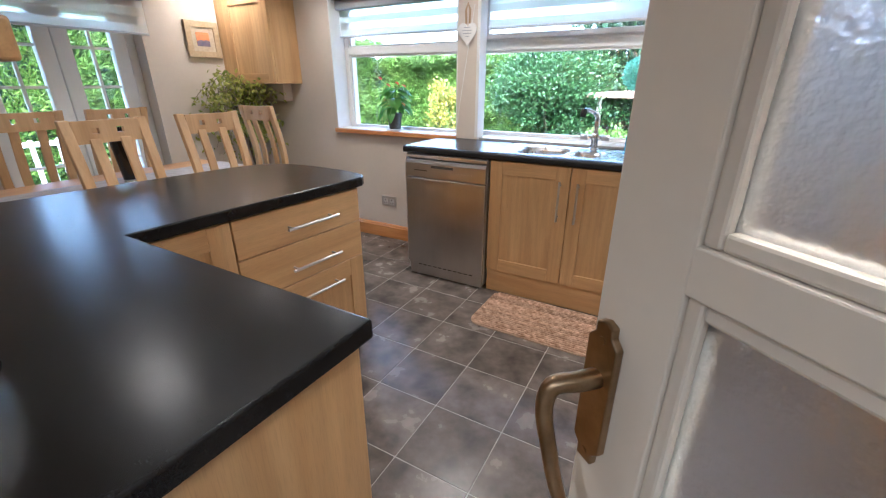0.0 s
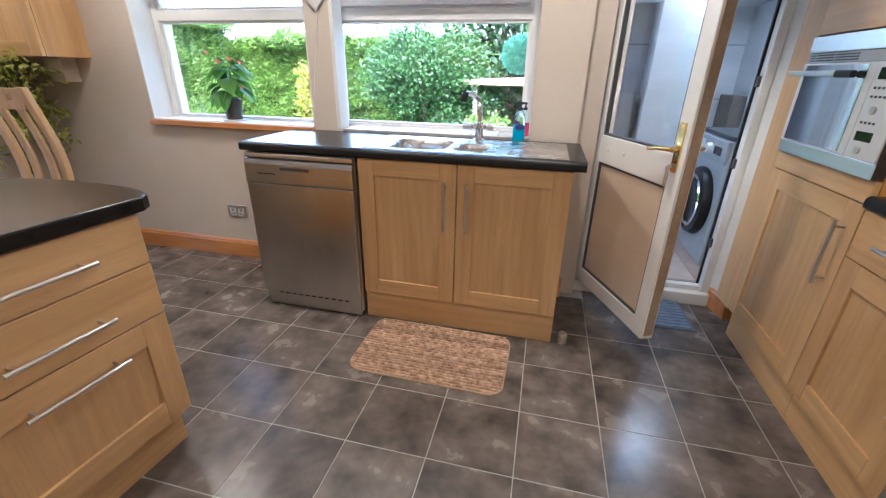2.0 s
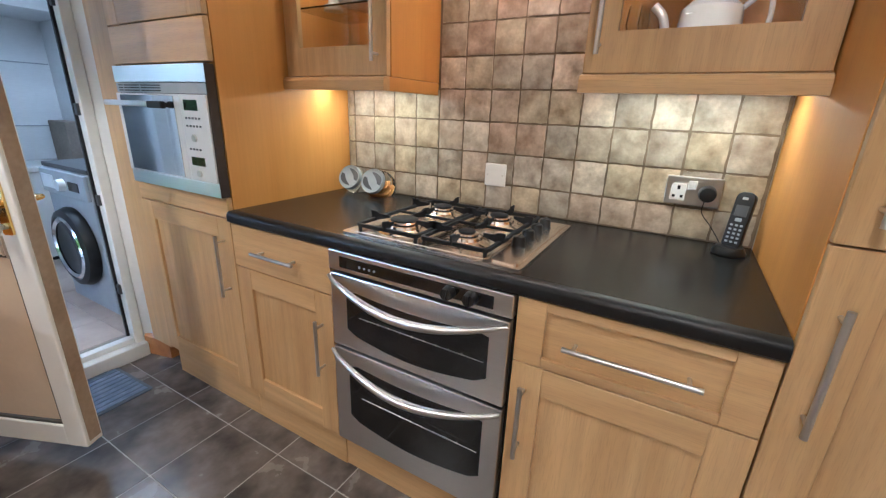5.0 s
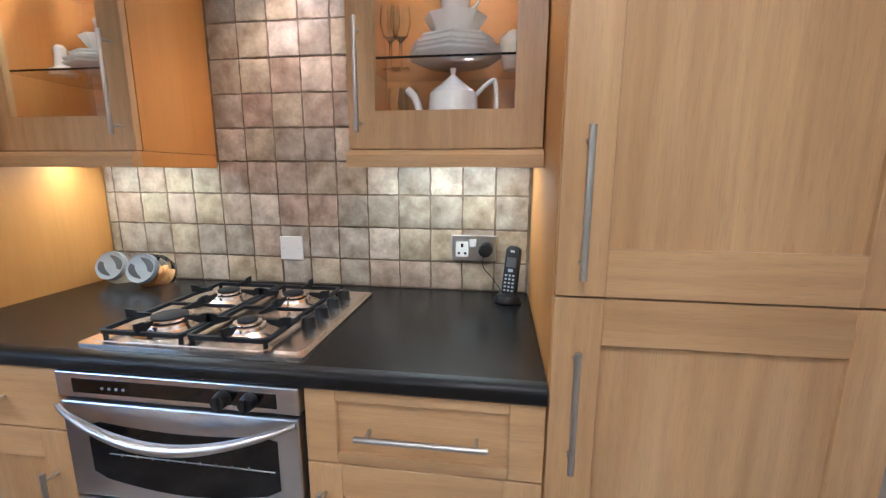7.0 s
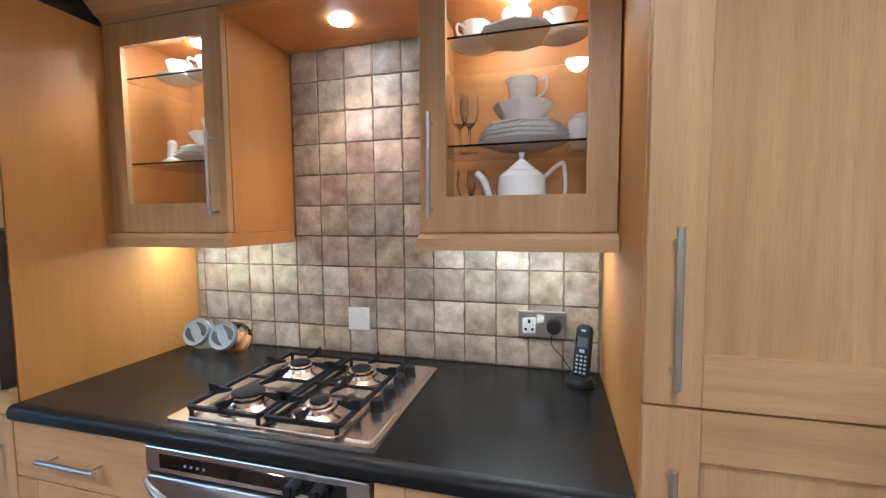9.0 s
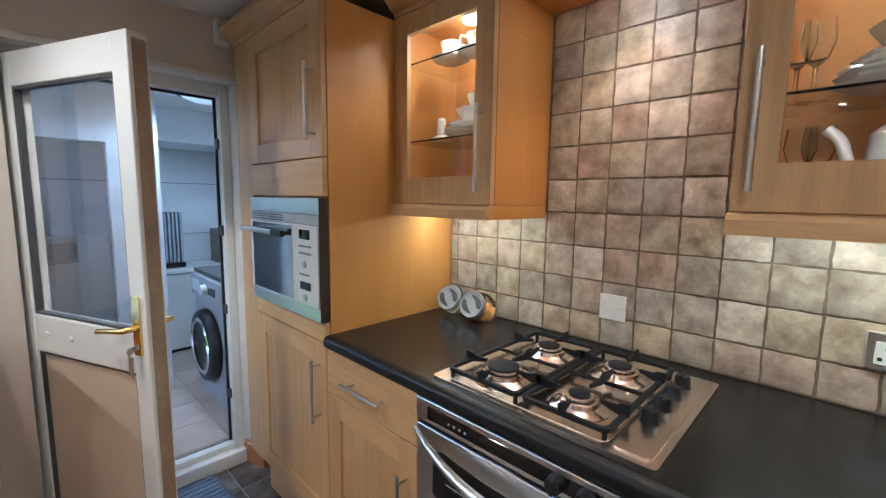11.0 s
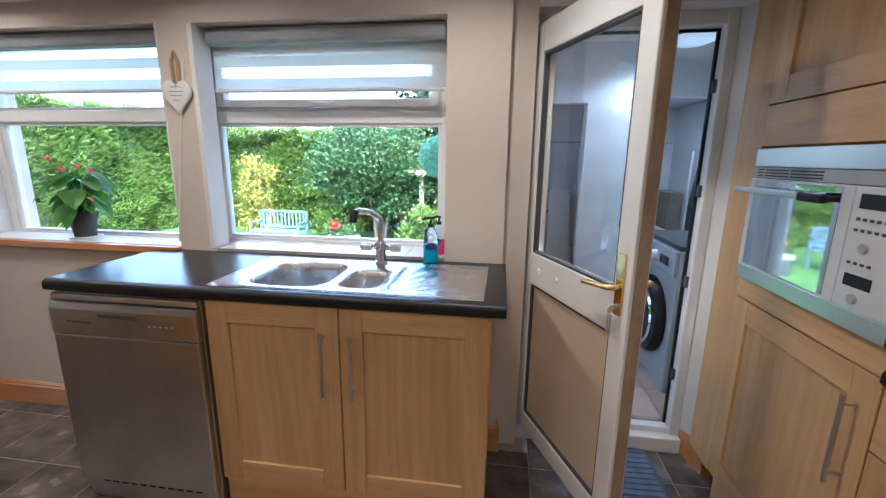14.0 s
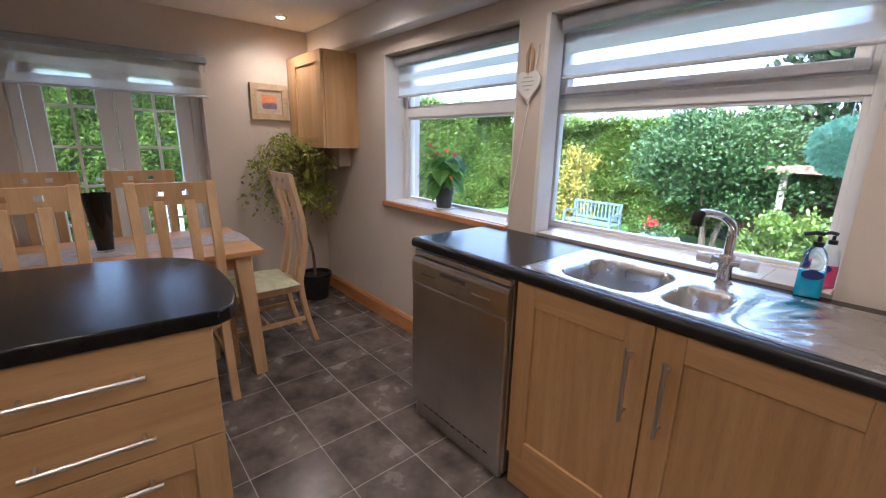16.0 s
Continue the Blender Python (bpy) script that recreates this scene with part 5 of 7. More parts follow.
# utility room shell
UX0, UX1, UY1 = 0.02, 1.52, 5.15
bm = B()
box(bm, UX0, UX1, 3.12, UY1, -0.05, UTZ)
ufloor = solid("floor_utility", bm, GROUT, "pinkish beige utility floor tiles", "floor", "structure")
UTILE = surf("beige_tile", (0.42, 0.34, 0.29), (0.52, 0.43, 0.37), 0.4, scale=(6, 6, 6), spread=0.06, vary=0.05)
bm = B()
box(bm, 0.002, 0.298, 0.002, 0.298, -0.004, 0.003, 0.001, 1)
tile_me = mesh_of("tile", bm, UTILE)
for i in range(5):
    for j in range(7):
        t = new("tile", tile_me)
        t.parent = ufloor
        t.location = (UX0 + 0.02 + 0.27 * i, 3.13 + 0.285 * j, UTZ + 0.001)
        t.scale = (0.9, 0.95, 1)
BOARD = surf("white_boarding", (0.64, 0.65, 0.66), (0.72, 0.73, 0.74), 0.6, scale=(2, 2, 6), fine=(20, 20, 90), spread=0.06)
# The small second opening is unseen, added to let daylight into the toilet.
wall_with_holes("wall_utility_west", "y", UX0, -0.1, 3.2, UY1, -0.8, 2.2, [(3.50, 3.97, UTZ, 1.95), (4.45, 4.75, 1.5, 1.9)], BOARD, "white boarded utility wall with a glazed outer door")
wall_with_holes("wall_utility_east", "y", UX1 - 0.03, 0.1, 3.17, UY1, -0.8, 2.2, [], BOARD, "white boarded utility wall")
wall_with_holes("wall_utility_north", "x", UY1, 0.1, UX0 - 0.1, UX1 + 0.1, -0.8, 2.2, [], BOARD, "white boarded utility end wall")
wall_with_holes("wall_partition", "x", 3.98, 0.09, UX0, 0.785, UTZ, 2.05, [(0.10, 0.53, UTZ, 1.70)], BOARD, "white partition wall with a doorway to the toilet")
bm = B()
box(bm, 0.70, 0.784, 4.071, UY1, UTZ, 2.05)
solid("wall_closet", bm, BOARD, "white partition beside the toilet", "wall", "structure")
bm = B()
box(bm, UX0 - 0.1, UX1 + 0.1, 3.171, UY1 + 0.1, 2.05, 2.15)
solid("ceiling_utility", bm, CEIL, "white boarded utility ceiling", "ceiling", "structure")
bm = B()
box(bm, 0.786, UX1 - 0.031, 4.55, UY1, 1.80, 2.049)
solid("boxing_utility", bm, BOARD, "boxed-in bulkhead at the utility's end", "bulkhead", "structure")
# boards on the utility walls
for z in (0.55, 1.05, 1.50):
    bm = B()
    box(bm, UX0 + 0.03, 0.699, UY1 - 0.012, UY1 - 0.001, z, z + 0.012)
    box(bm, 0.786, UX1 - 0.04, UY1 - 0.012, UY1 - 0.001, z, z + 0.008)
    solid("trim", bm, GREYPLASTIC, "thin joint strip between white wall boards", "trim", "structure")
# outer glazed door of the utility room
od = thing("door_outer", (UX0 - 0.05, 3.50, UTZ), 90, "white half-glazed outer door of the utility room", "door", kind="structure")
bm = B()
loops = ring(bm, 0.0, 0.47, 0.0, 1.85, 0.045, 0.06, 0.06, -0.025, 0.025)
for k in range(4):
    bm.faces.new((loops[0][k], loops[0][(k + 1) % 4], loops[4][(k + 1) % 4], loops[4][k]))
part("leaf_frame", bm, UPVC, od)
bm = B()
box(bm, 0.042, 0.428, -0.002, 0.002, 0.057, 1.793)
p = part("pane", bm, GLASS, od)
p.visible_shadow = False


def washing_machine():
    w = thing("washing_machine", (0.91, 3.93, UTZ + 0.003), -90, "silver-grey front-loading washing machine in the utility room", "washing machine")
    bm = B()
    box(bm, 0, 0.56, 0.02, 0.55, 0.0, 0.80, 0.012, 3)
    part("body", bm, GREYPLASTIC, w)
    bm = B()
    box(bm, 0.005, 0.555, 0.0, 0.02, 0.66, 0.795, 0.006)
    c = part("control_panel", bm, GREYPLASTIC, w)
    bm = B()
    cyl(bm, (0.30, 0.0, 0.725), (0.30, -0.03, 0.725), 0.034, 0.03, seg=24)
    part("dial", bm, SILVERPLASTIC, c, smooth=40)
    bm = B()
    box(bm, 0.36, 0.48, -0.003, 0.002, 0.70, 0.75, 0.002, 1)
    part("display", bm, BLACKGLASS, c)
    bm = B()
    box(bm, 0.03, 0.18, -0.004, 0.002, 0.69, 0.765, 0.004)
    part("detergent_drawer", bm, SILVERPLASTIC, c)
    turn = Matrix.Translation((0.28, 0.0, 0.37)) @ Euler((radians(90), 0, 0)).to_matrix().to_4x4()
    bm = B()
    lathe(bm, [(0.165, -0.018), (0.225, -0.018), (0.230, 0.0), (0.215, 0.035), (0.185, 0.045), (0.165, 0.03)], seg=48, m=turn)
    d = part("door_ring", bm, BLACK, w, "dark glossy door ring", smooth=40)
    bm = B()
    lathe(bm, [(0.150, 0.02), (0.172, 0.02), (0.178, 0.042), (0.165, 0.050), (0.150, 0.04)], seg=48, m=turn)
    part("inner_ring", bm, CHROME, d, smooth=40)
    bm = B()
    lathe(bm, [(0.0, 0.01), (0.09, 0.015), (0.150, 0.035)], seg=40, m=turn)
    part("porthole", bm, BLACKGLASS, d, smooth=60)
    bm = B()
    box(bm, 0, 0.56, 0.02, 0.56, 0.80, 0.825, 0.004)
    part("lid", bm, DARKGREY, w)


washing_machine()


def chest():
    f = thing("freezer", (0.90, 4.72, UTZ + 0.003), 0, "white freezer cabinet at the utility room's end", "freezer")
    bm = B()
    box(bm, 0, 0.46, 0.0, 0.40, 0.03, 0.66, 0.008, 3)
    part("body", bm, UPVC, f)
    bm = B()
    box(bm, -0.008, 0.468, -0.02, 0.41, 0.665, 0.70, 0.008, 3)
    part("lid", bm, UPVC, f)
    bm = B()
    box(bm, 0.01, 0.45, 0.02, 0.38, 0.0, 0.03)
    part("base", bm, BLACK, f)
    h = thing("oil_radiator", (0.92, 4.80, UTZ + 0.703), 0, "small grey oil-filled radiator standing on the freezer", "radiator")
    for k in range(6):
        bm = B()
        prism(bm, rounded(0.0, 0.13, 0.04, 0.46, 0.02, 3), "x", 0.008 + 0.028 * k, 0.024 + 0.028 * k)
        part("fin", bm, GREYPLASTIC, h)
    bm = B()
    box(bm, 0.0, 0.18, 0.01, 0.12, 0.0, 0.04, 0.004)
    part("foot", bm, BLACK, h)
    a = thing("ironing_board", (1.38, 4.25, UTZ + 0.003), 6, "folded ironing board leaning against the utility wall", "ironing board")
    bm = B()
    prism(bm, [(-0.16, 0.05), (0.16, 0.05), (0.17, 0.9), (0.10, 1.22), (0.0, 1.30), (-0.10, 1.22), (-0.17, 0.9)], "x", 0.0, 0.03)
    soft(bm, 0.008)
    part("board", bm, DARKGREY, a)
    bm = B()
    for y in (-0.12, 0.12):
        tube(bm, [(-0.03, y, 0.0), (-0.03, y, 1.32)], 0.01, 8)
    part("leg", bm, SILVERPLASTIC, a)
    c = thing("storage_box", (1.33, 4.78, UTZ + 0.003), 0, "tall brownish box beside the freezer", "box")
    bm = B()
    box(bm, 0.04, 0.15, 0.0, 0.3, 0, 1.0, 0.006)
    part("body", bm, surf("cardboard", (0.20, 0.17, 0.14), (0.26, 0.22, 0.18), 0.8), c)


chest()


def toilet():
    t = thing("toilet", (0.26, 4.62, UTZ + 0.003), 0, "white china close-coupled toilet with cistern", "toilet")
    bm = B()
    prism(bm, rounded(-0.21, 0.21, 0.30, 0.50, 0.03, 4), "z", 0.40, 0.76)
    part("cistern", bm, CHINA, t, smooth=30)
    bm = B()
    prism(bm, rounded(-0.22, 0.22, 0.29, 0.51, 0.03, 4), "z", 0.762, 0.79)
    part("cistern_lid", bm, CHINA, t)
    bm = B()
    m = Matrix.Diagonal((1.0, 1.25, 1.0, 1.0))
    lathe(bm, [(0.0, 0.0), (0.11, 0.0), (0.10, 0.10), (0.13, 0.25), (0.18, 0.36), (0.185, 0.39), (0.15, 0.39), (0.10, 0.28), (0.0, 0.22)], (0, 0.02, 0), 28, m)
    part("bowl", bm, CHINA, t, smooth=50)
    bm = B()
    lathe(bm, [(0.0, 0.395), (0.185, 0.395), (0.19, 0.405), (0.18, 0.42), (0.0, 0.425)], (0, 0.02, 0), 28, m)
    part("seat", bm, UPVC, t, smooth=50)
    s = thing("shelf_board", (0.0, 5.0, 1.02), 0, "white boxed shelf above the toilet", "shelf")
    bm = B()
    box(bm, 0.03, 0.68, 0.0, 0.14, 0.0, 0.05, 0.003)
    part("board", bm, BOARD, s)
    s = thing("loose_board", (0.40, 4.86, UTZ + 0.55), 0, "white board leaning beside the cistern", "board")
    bm = B()
    prism(bm, [(0.03, -0.55), (0.26, -0.55), (0.20, 0.45), (0.03, 0.45)], "y", 0.02, 0.04)
    part("panel", bm, UPVC, s)


toilet()
w = thing("ceiling_lamp", (1.0, 3.75, 2.05), 0, "round flush utility ceiling lamp with a black rim", "lamp")
bm = B()
lathe(bm, [(0.0, -0.001), (0.15, -0.001), (0.155, -0.05), (0.14, -0.055), (0.14, -0.02), (0.0, -0.02)], seg=36)
part("rim", bm, BLACK, w, smooth=40)
bm = B()
lathe(bm, [(0.0, -0.085), (0.08, -0.08), (0.125, -0.06), (0.139, -0.03), (0.0, -0.025)], seg=36)
# Slight emission added to the unlit diffuser, to go with the daylight fill.
part("diffuser", bm, glow_mat("diffuser_added_glow", (0.86, 0.95, 1.0), 0.03), w, smooth=50)

# ---- hall door, open into the kitchen ----


def hall_door():
    d = thing("door_hall", (-0.050, 0.439, 0.008), -39.6, "cream painted door with obscure glass panes, standing open", "door", kind="structure")
    W, H, T = 0.755, 1.985, 0.04
    holes = ((0.15, 1.146), (1.184, 1.87))
    st = 0.078
    for a in (0, W - st):
        bm = B()
        box(bm, a, a + st, 0, T, 0, H, 0.002)
        part("stile", bm, CREAM, d)
    for a, b in ((0, 0.15), (1.146, 1.184), (1.87, H)):
        bm = B()
        box(bm, st - 0.002, W - st + 0.002, 0.0005, T - 0.0005, a, b, 0.002)
        part("rail", bm, CREAM, d)
    for a, b in holes:
        bm = B()
        for y0, y1 in ((0.004, 0.015), (0.025, 0.036)):
            for px in (st, W - st - 0.014):
                box(bm, px, px + 0.014, y0, y1, a, b, 0.003)
            box(bm, st + 0.014, W - st - 0.014, y0, y1, a, a + 0.014, 0.003)
            box(bm, st + 0.014, W - st - 0.014, y0, y1, b - 0.014, b, 0.003)
        part("moulding", bm, CREAM, d)
        bm = B()
        box(bm, st, W - st, 0.018, 0.022, a, b)
        p = part("pane", bm, OBSCURE, d, "obscure patterned glass")
        p.visible_shadow = False
    bm = B()
    u0, u1, z0, z1 = 0.002, 0.038, 0.933, 1.094
    c = (u0 + u1) / 2
    pts = [(u0, z0 + 0.02), (u0 + 0.008, z0 + 0.012), (u0 + 0.008, z0), (u1 - 0.008, z0), (u1 - 0.008, z0 + 0.012), (u1, z0 + 0.02),
           (u1, z1 - 0.022), (u1 - 0.008, z1 - 0.014), (u1 - 0.008, z1 - 0.004), (c, z1), (u0 + 0.008, z1 - 0.004), (u0 + 0.008, z1 - 0.014), (u0, z1 - 0.022)]
    prism(bm, pts, "y", -0.009, 0.0)
    soft(bm, 0.002)
    pl = part("handle_plate", bm, BRONZE, d, "aged brass back plate")
    bm = B()
    pts = spline([(c, -0.006, 1.033), (c, -0.03, 1.035), (c - 0.006, -0.052, 1.032), (c - 0.004, -0.060, 1.010), (c + 0.008, -0.060, 0.978), (c + 0.022, -0.058, 0.943), (c + 0.042, -0.055, 0.913), (c + 0.062, -0.052, 0.900)], 5)
    tube(bm, pts, [0.010 - 0.004 * k / (len(pts) - 1) for k in range(len(pts))], 12)
    part("lever", bm, BRONZE, pl, smooth=50)
    bm = B()
    for z in (z0 + 0.012, z1 - 0.02):
        cyl(bm, (c, -0.008, z), (c, -0.0105, z), 0.004, seg=10)
    part("screw", bm, BRONZE, pl)


hall_door()
bm = B()
for a, b in ((-0.27, -0.25), (0.56, 0.58)):
    box(bm, a, b, WY0 - 0.125, WY0 + 0.004, 0, 2.02, 0.002)
box(bm, -0.27, 0.58, WY0 - 0.125, WY0 + 0.004, 2.0, 2.019)
solid("door_lining", bm, WHITE, "cream painted hall door lining", "door frame", "structure")

# ---- dining end ----


def dining_table():
    t = thing("dining_table", (-3.175, 0.65, 0), 0, "oak dining table with tapered legs", "table")
    W, L = 0.775, 1.30
    bm = B()
    box(bm, 0, W, 0, L, 0.72, 0.75, 0.004)
    part("tabletop", bm, OAK_TOP, t)
    bm = B()
    box(bm, 0.07, W - 0.07, 0.07, L - 0.07, 0.64, 0.72)
    part("apron", bm, OAK_TOP, t)
    for sx, x in ((1, 0.035), (-1, W - 0.035)):
        for sy, y in ((1, 0.06), (-1, L - 0.06)):
            bm = B()
            a = [(x, y), (x + sx * 0.085, y), (x + sx * 0.085, y + sy * 0.085), (x, y + sy * 0.085)]
            b = [(x - sx * 0.015, y - sy * 0.03), (x + sx * 0.05, y - sy * 0.03), (x + sx * 0.05, y + sy * 0.035), (x - sx * 0.015, y + sy * 0.035)]
            top = [bm.verts.new((u, v, 0.719)) for u, v in a]
            bot = [bm.verts.new((u, v, 0.0)) for u, v in b]
            for k in range(4):
                bm.faces.new((top[k], top[(k + 1) % 4], bot[(k + 1) % 4], bot[k]))
            bm.faces.new(top)
            bm.faces.new(bot)
            soft(bm, 0.004)
            part("leg", bm, OAK, t)
    r = thing("table_runner", (-2.945, 0.45, 0.7505), 0, "grey cloth runner along the oak table", "table runner")
    bm = B()
    for k in range(20):
        y = 0.22 + 1.22 * k / 20
        box(bm, 0, 0.28, y, y + 1.22 / 20 + 0.0005, 0.0, 0.0025)
    bmesh.ops.remove_doubles(bm, verts=bm.verts[:], dist=0.0008)
    box(bm, 0.0, 0.28, 1.44, 1.503, 0.0, 0.0025)
    for k in range(4):
        z = -0.001 - 0.03 * k
        x = 0.02 * k
        box(bm, x, 0.28 - x, 1.503 + 0.001 * k, 1.506 + 0.001 * k, z - 0.03, z + 0.003)
    part("cloth", bm, RUNNERCLOTH, r)
    v = thing("vase", (-2.80, 1.285, 0.7535), 0, "tall black tapered glass vase on the runner", "vase")
    bm = B()
    lathe(bm, [(0.0, 0.012), (0.036, 0.012), (0.062, 0.30), (0.058, 0.30), (0.034, 0.03), (0.0, 0.03)], seg=36)
    part("body", bm, BLACKGLASS, v, smooth=50)
    bm = B()
    lathe(bm, [(0.0, 0.0), (0.037, 0.0), (0.038, 0.0115), (0.0, 0.0115)], seg=36)
    part("base", bm, CRYSTAL, v, "clear glass base", smooth=50)


dining_table()


def dining_chair(at, rz):
    """A tall slatted chair that faces -y in its own frame; the back is at y = 0."""
    c = thing("dining_chair", at, rz, "pale oak high-back dining chair with curved slats and square cut-outs", "chair", "dining chairs")
    hw = 0.178

    def back_y(z):
        return 0.045 * math.sin((z - 0.45) / 0.69 * math.pi * 1.25) - 0.01 if z > 0.45 else 0.09 * ((0.45 - z) / 0.45) ** 1.6 - 0.01

    def strip(bm, x0, x1, z0, z1, t, n=10, taper=0.0):
        rows = []
        for k in range(n + 1):
            z = z0 + (z1 - z0) * k / n
            y = back_y(z)
            s = taper * (z1 - z) / (z1 - z0) * (1 if x0 + x1 > 0 else -1)
            rows.append([bm.verts.new(p) for p in ((x0 - s, y - t / 2, z), (x1 - s, y - t / 2, z), (x1 - s, y + t / 2, z), (x0 - s, y + t / 2, z))])
        for a, b in zip(rows, rows[1:]):
            for k in range(4):
                bm.faces.new((a[k], a[(k + 1) % 4], b[(k + 1) % 4], b[k]))
        bm.faces.new(rows[0][::-1])
        bm.faces.new(rows[-1])
    for s in (-1, 1):
        bm = B()
        x = sorted((s * hw, s * (hw - 0.042)))
        strip(bm, x[0], x[1], 0.0, 1.135, 0.032, 18, 0.012)
        soft(bm, 0.004)
        part("back_post", bm, OAK, c)
    for x in (-0.062, 0.062):
        bm = B()
        strip(bm, x - 0.022, x + 0.022, 0.44, 1.05, 0.016, 12)
        soft(bm, 0.003)
        part("slat", bm, OAK, c)
    # crest rail with two square cut-outs
    bm = B()
    z0, z1, t = 1.03, 1.13, 0.024
    xs = [-hw + 0.04, -0.066, -0.036, 0.036, 0.066, hw - 0.04]
    zs = [z0, 1.072, 1.098, z1]
    for i in range(5):
        for j in range(3):
            if j == 1 and i in (1, 3):
                continue
            y = back_y(1.08)
            box(bm, xs[i], xs[i + 1], y - t / 2, y + t / 2, zs[j], zs[j + 1])
    bmesh.ops.remove_doubles(bm, verts=bm.verts[:], dist=0.0005)
    bmesh.ops.delete(bm, geom=[f for f in bm.faces if any(len(e.link_faces) > 2 for e in f.edges) and all(len(e.link_faces) > 2 for e in f.edges)], context="FACES_ONLY")
    part("crest_rail", bm, OAK, c)
    for s in (-1, 1):
        bm = B()
        x = s * (hw + 0.005)
        prism(bm, [(min(x, x - s * 0.042), -0.46), (max(x, x - s * 0.042), -0.46), (max(x, x - s * 0.042), -0.418), (min(x, x - s * 0.042), -0.418)], "z", 0.0, 0.43)
        soft(bm, 0.004)
        part("front_leg", bm, OAK, c)
        bm = B()
        box(bm, *sorted((s * (hw - 0.005), s * (hw - 0.027))), -0.42, -0.01, 0.385, 0.435, 0.003)
        part("side_rail", bm, OAK, c)
        bm = B()
        box(bm, *sorted((s * (hw - 0.008), s * (hw - 0.026))), -0.42, 0.005, 0.17, 0.20, 0.003)
        part("stretcher", bm, OAK, c)
    for y in (-0.45, -0.02):
        bm = B()
        box(bm, -hw + 0.04, hw - 0.04, y, y + 0.02, 0.385, 0.435, 0.003)
        part("seat_rail", bm, OAK, c)
    bm = B()
    box(bm, -hw + 0.045, hw - 0.045, -0.235, -0.215, 0.172, 0.198, 0.003)
    part("cross_stretcher", bm, OAK, c)
    bm = B()
    n = 12
    grid = [[bm.verts.new((-0.21 + 0.42 * i / n, -0.47 + 0.44 * j / n, 0.44 + 0.036 * (1 - (2 * i / n - 1) ** 4) * (1 - (2 * j / n - 1) ** 4))) for j in range(n + 1)] for i in range(n + 1)]
    for i in range(n):
        for j in range(n):
            bm.faces.new((grid[i][j], grid[i + 1][j], grid[i + 1][j + 1], grid[i][j + 1]))
    box(bm, -0.21, 0.21, -0.47, -0.03, 0.4355, 0.442)
    part("seat_cushion", bm, CUSHION, c, "pale green patterned seat pad", smooth=50)
    return c


chair = dining_chair((-2.325, 1.555, 0.002), -90)
for at, rz in (((-2.335, 1.055, 0.002), -90), ((-3.305, 1.515, 0.002), 90), ((-3.315, 1.05, 0.002), 90), ((-2.785, 2.235, 0.002), 0)):
    copy_thing(chair, pose(*at, 0, 0, rz))

# corner cupboard, its pipe box, picture
c = thing("corner_cabinet", (-3.655, 2.612, 1.283), 0, "maple wall cupboard over the boiler pipes in the corner", "cabinet")
bm = B()
box(bm, 0.0, 0.635, 0.022, 0.286, 0.0, 0.675, 0.002)
part("body", bm, MAPLE, c)
bm = B()
shaker(bm, 0.10, 0.633, 0.002, 0.673, 0.0)
rails(part("door", bm, MAPLE, c), 0.10, 0.633, 0.002, 0.673)
bm = B()
box(bm, 0.0, 0.098, 0.004, 0.021, 0.0, 0.675)
part("filler_strip", bm, MAPLE, c)
w = thing("pipe_box", (-3.30, 2.80, 1.14), 0, "small cream pipe box under the corner cupboard", "pipe box")
bm = B()
box(bm, 0.0, 0.14, 0.0, 0.098, 0.0, 0.142, 0.004)
part("casing", bm, WALL, w)
p = thing("picture", (WX0 + 0.002, 2.312, 1.487), 90, "small framed sunset print in a pale frame", "picture")
W, H = 0.288, 0.272
bm = B()
loops = ring(bm, 0, W, 0, H, 0.045, 0.045, 0.045, -0.022, -0.002)
for k in range(4):
    bm.faces.new((loops[0][k], loops[0][(k + 1) % 4], loops[4][(k + 1) % 4], loops[4][k]))
part("picture_frame", bm, surf("pale_frame", (0.44, 0.33, 0.19), (0.52, 0.41, 0.26), 0.5, scale=(9, 9, 9)), p)
bm = B()
box(bm, 0.03, W - 0.03, -0.010, -0.006, 0.03, H - 0.03)
part("mount", bm, surf("cream_mount", (0.50, 0.43, 0.31), (0.56, 0.48, 0.36), 0.8), p)
bm = B()
box(bm, 0.088, W - 0.088, -0.0115, -0.0095, 0.095, 0.19)
pic = part("print", bm, surf("sunset", (0.60, 0.17, 0.06), (0.72, 0.30, 0.12), 0.7, scale=(3, 3, 14)), p, "orange sky print")
bm = B()
prism(bm, [(0.088, 0.085), (W - 0.088, 0.085), (W - 0.088, 0.125), (0.165, 0.135), (0.15, 0.128), (0.12, 0.132), (0.088, 0.12)], "y", -0.0125, -0.0115)
part("skyline", bm, surf("dusk", (0.13, 0.12, 0.20), (0.22, 0.17, 0.22), 0.7, scale=(20, 20, 20)), pic)

# ---- plants ----


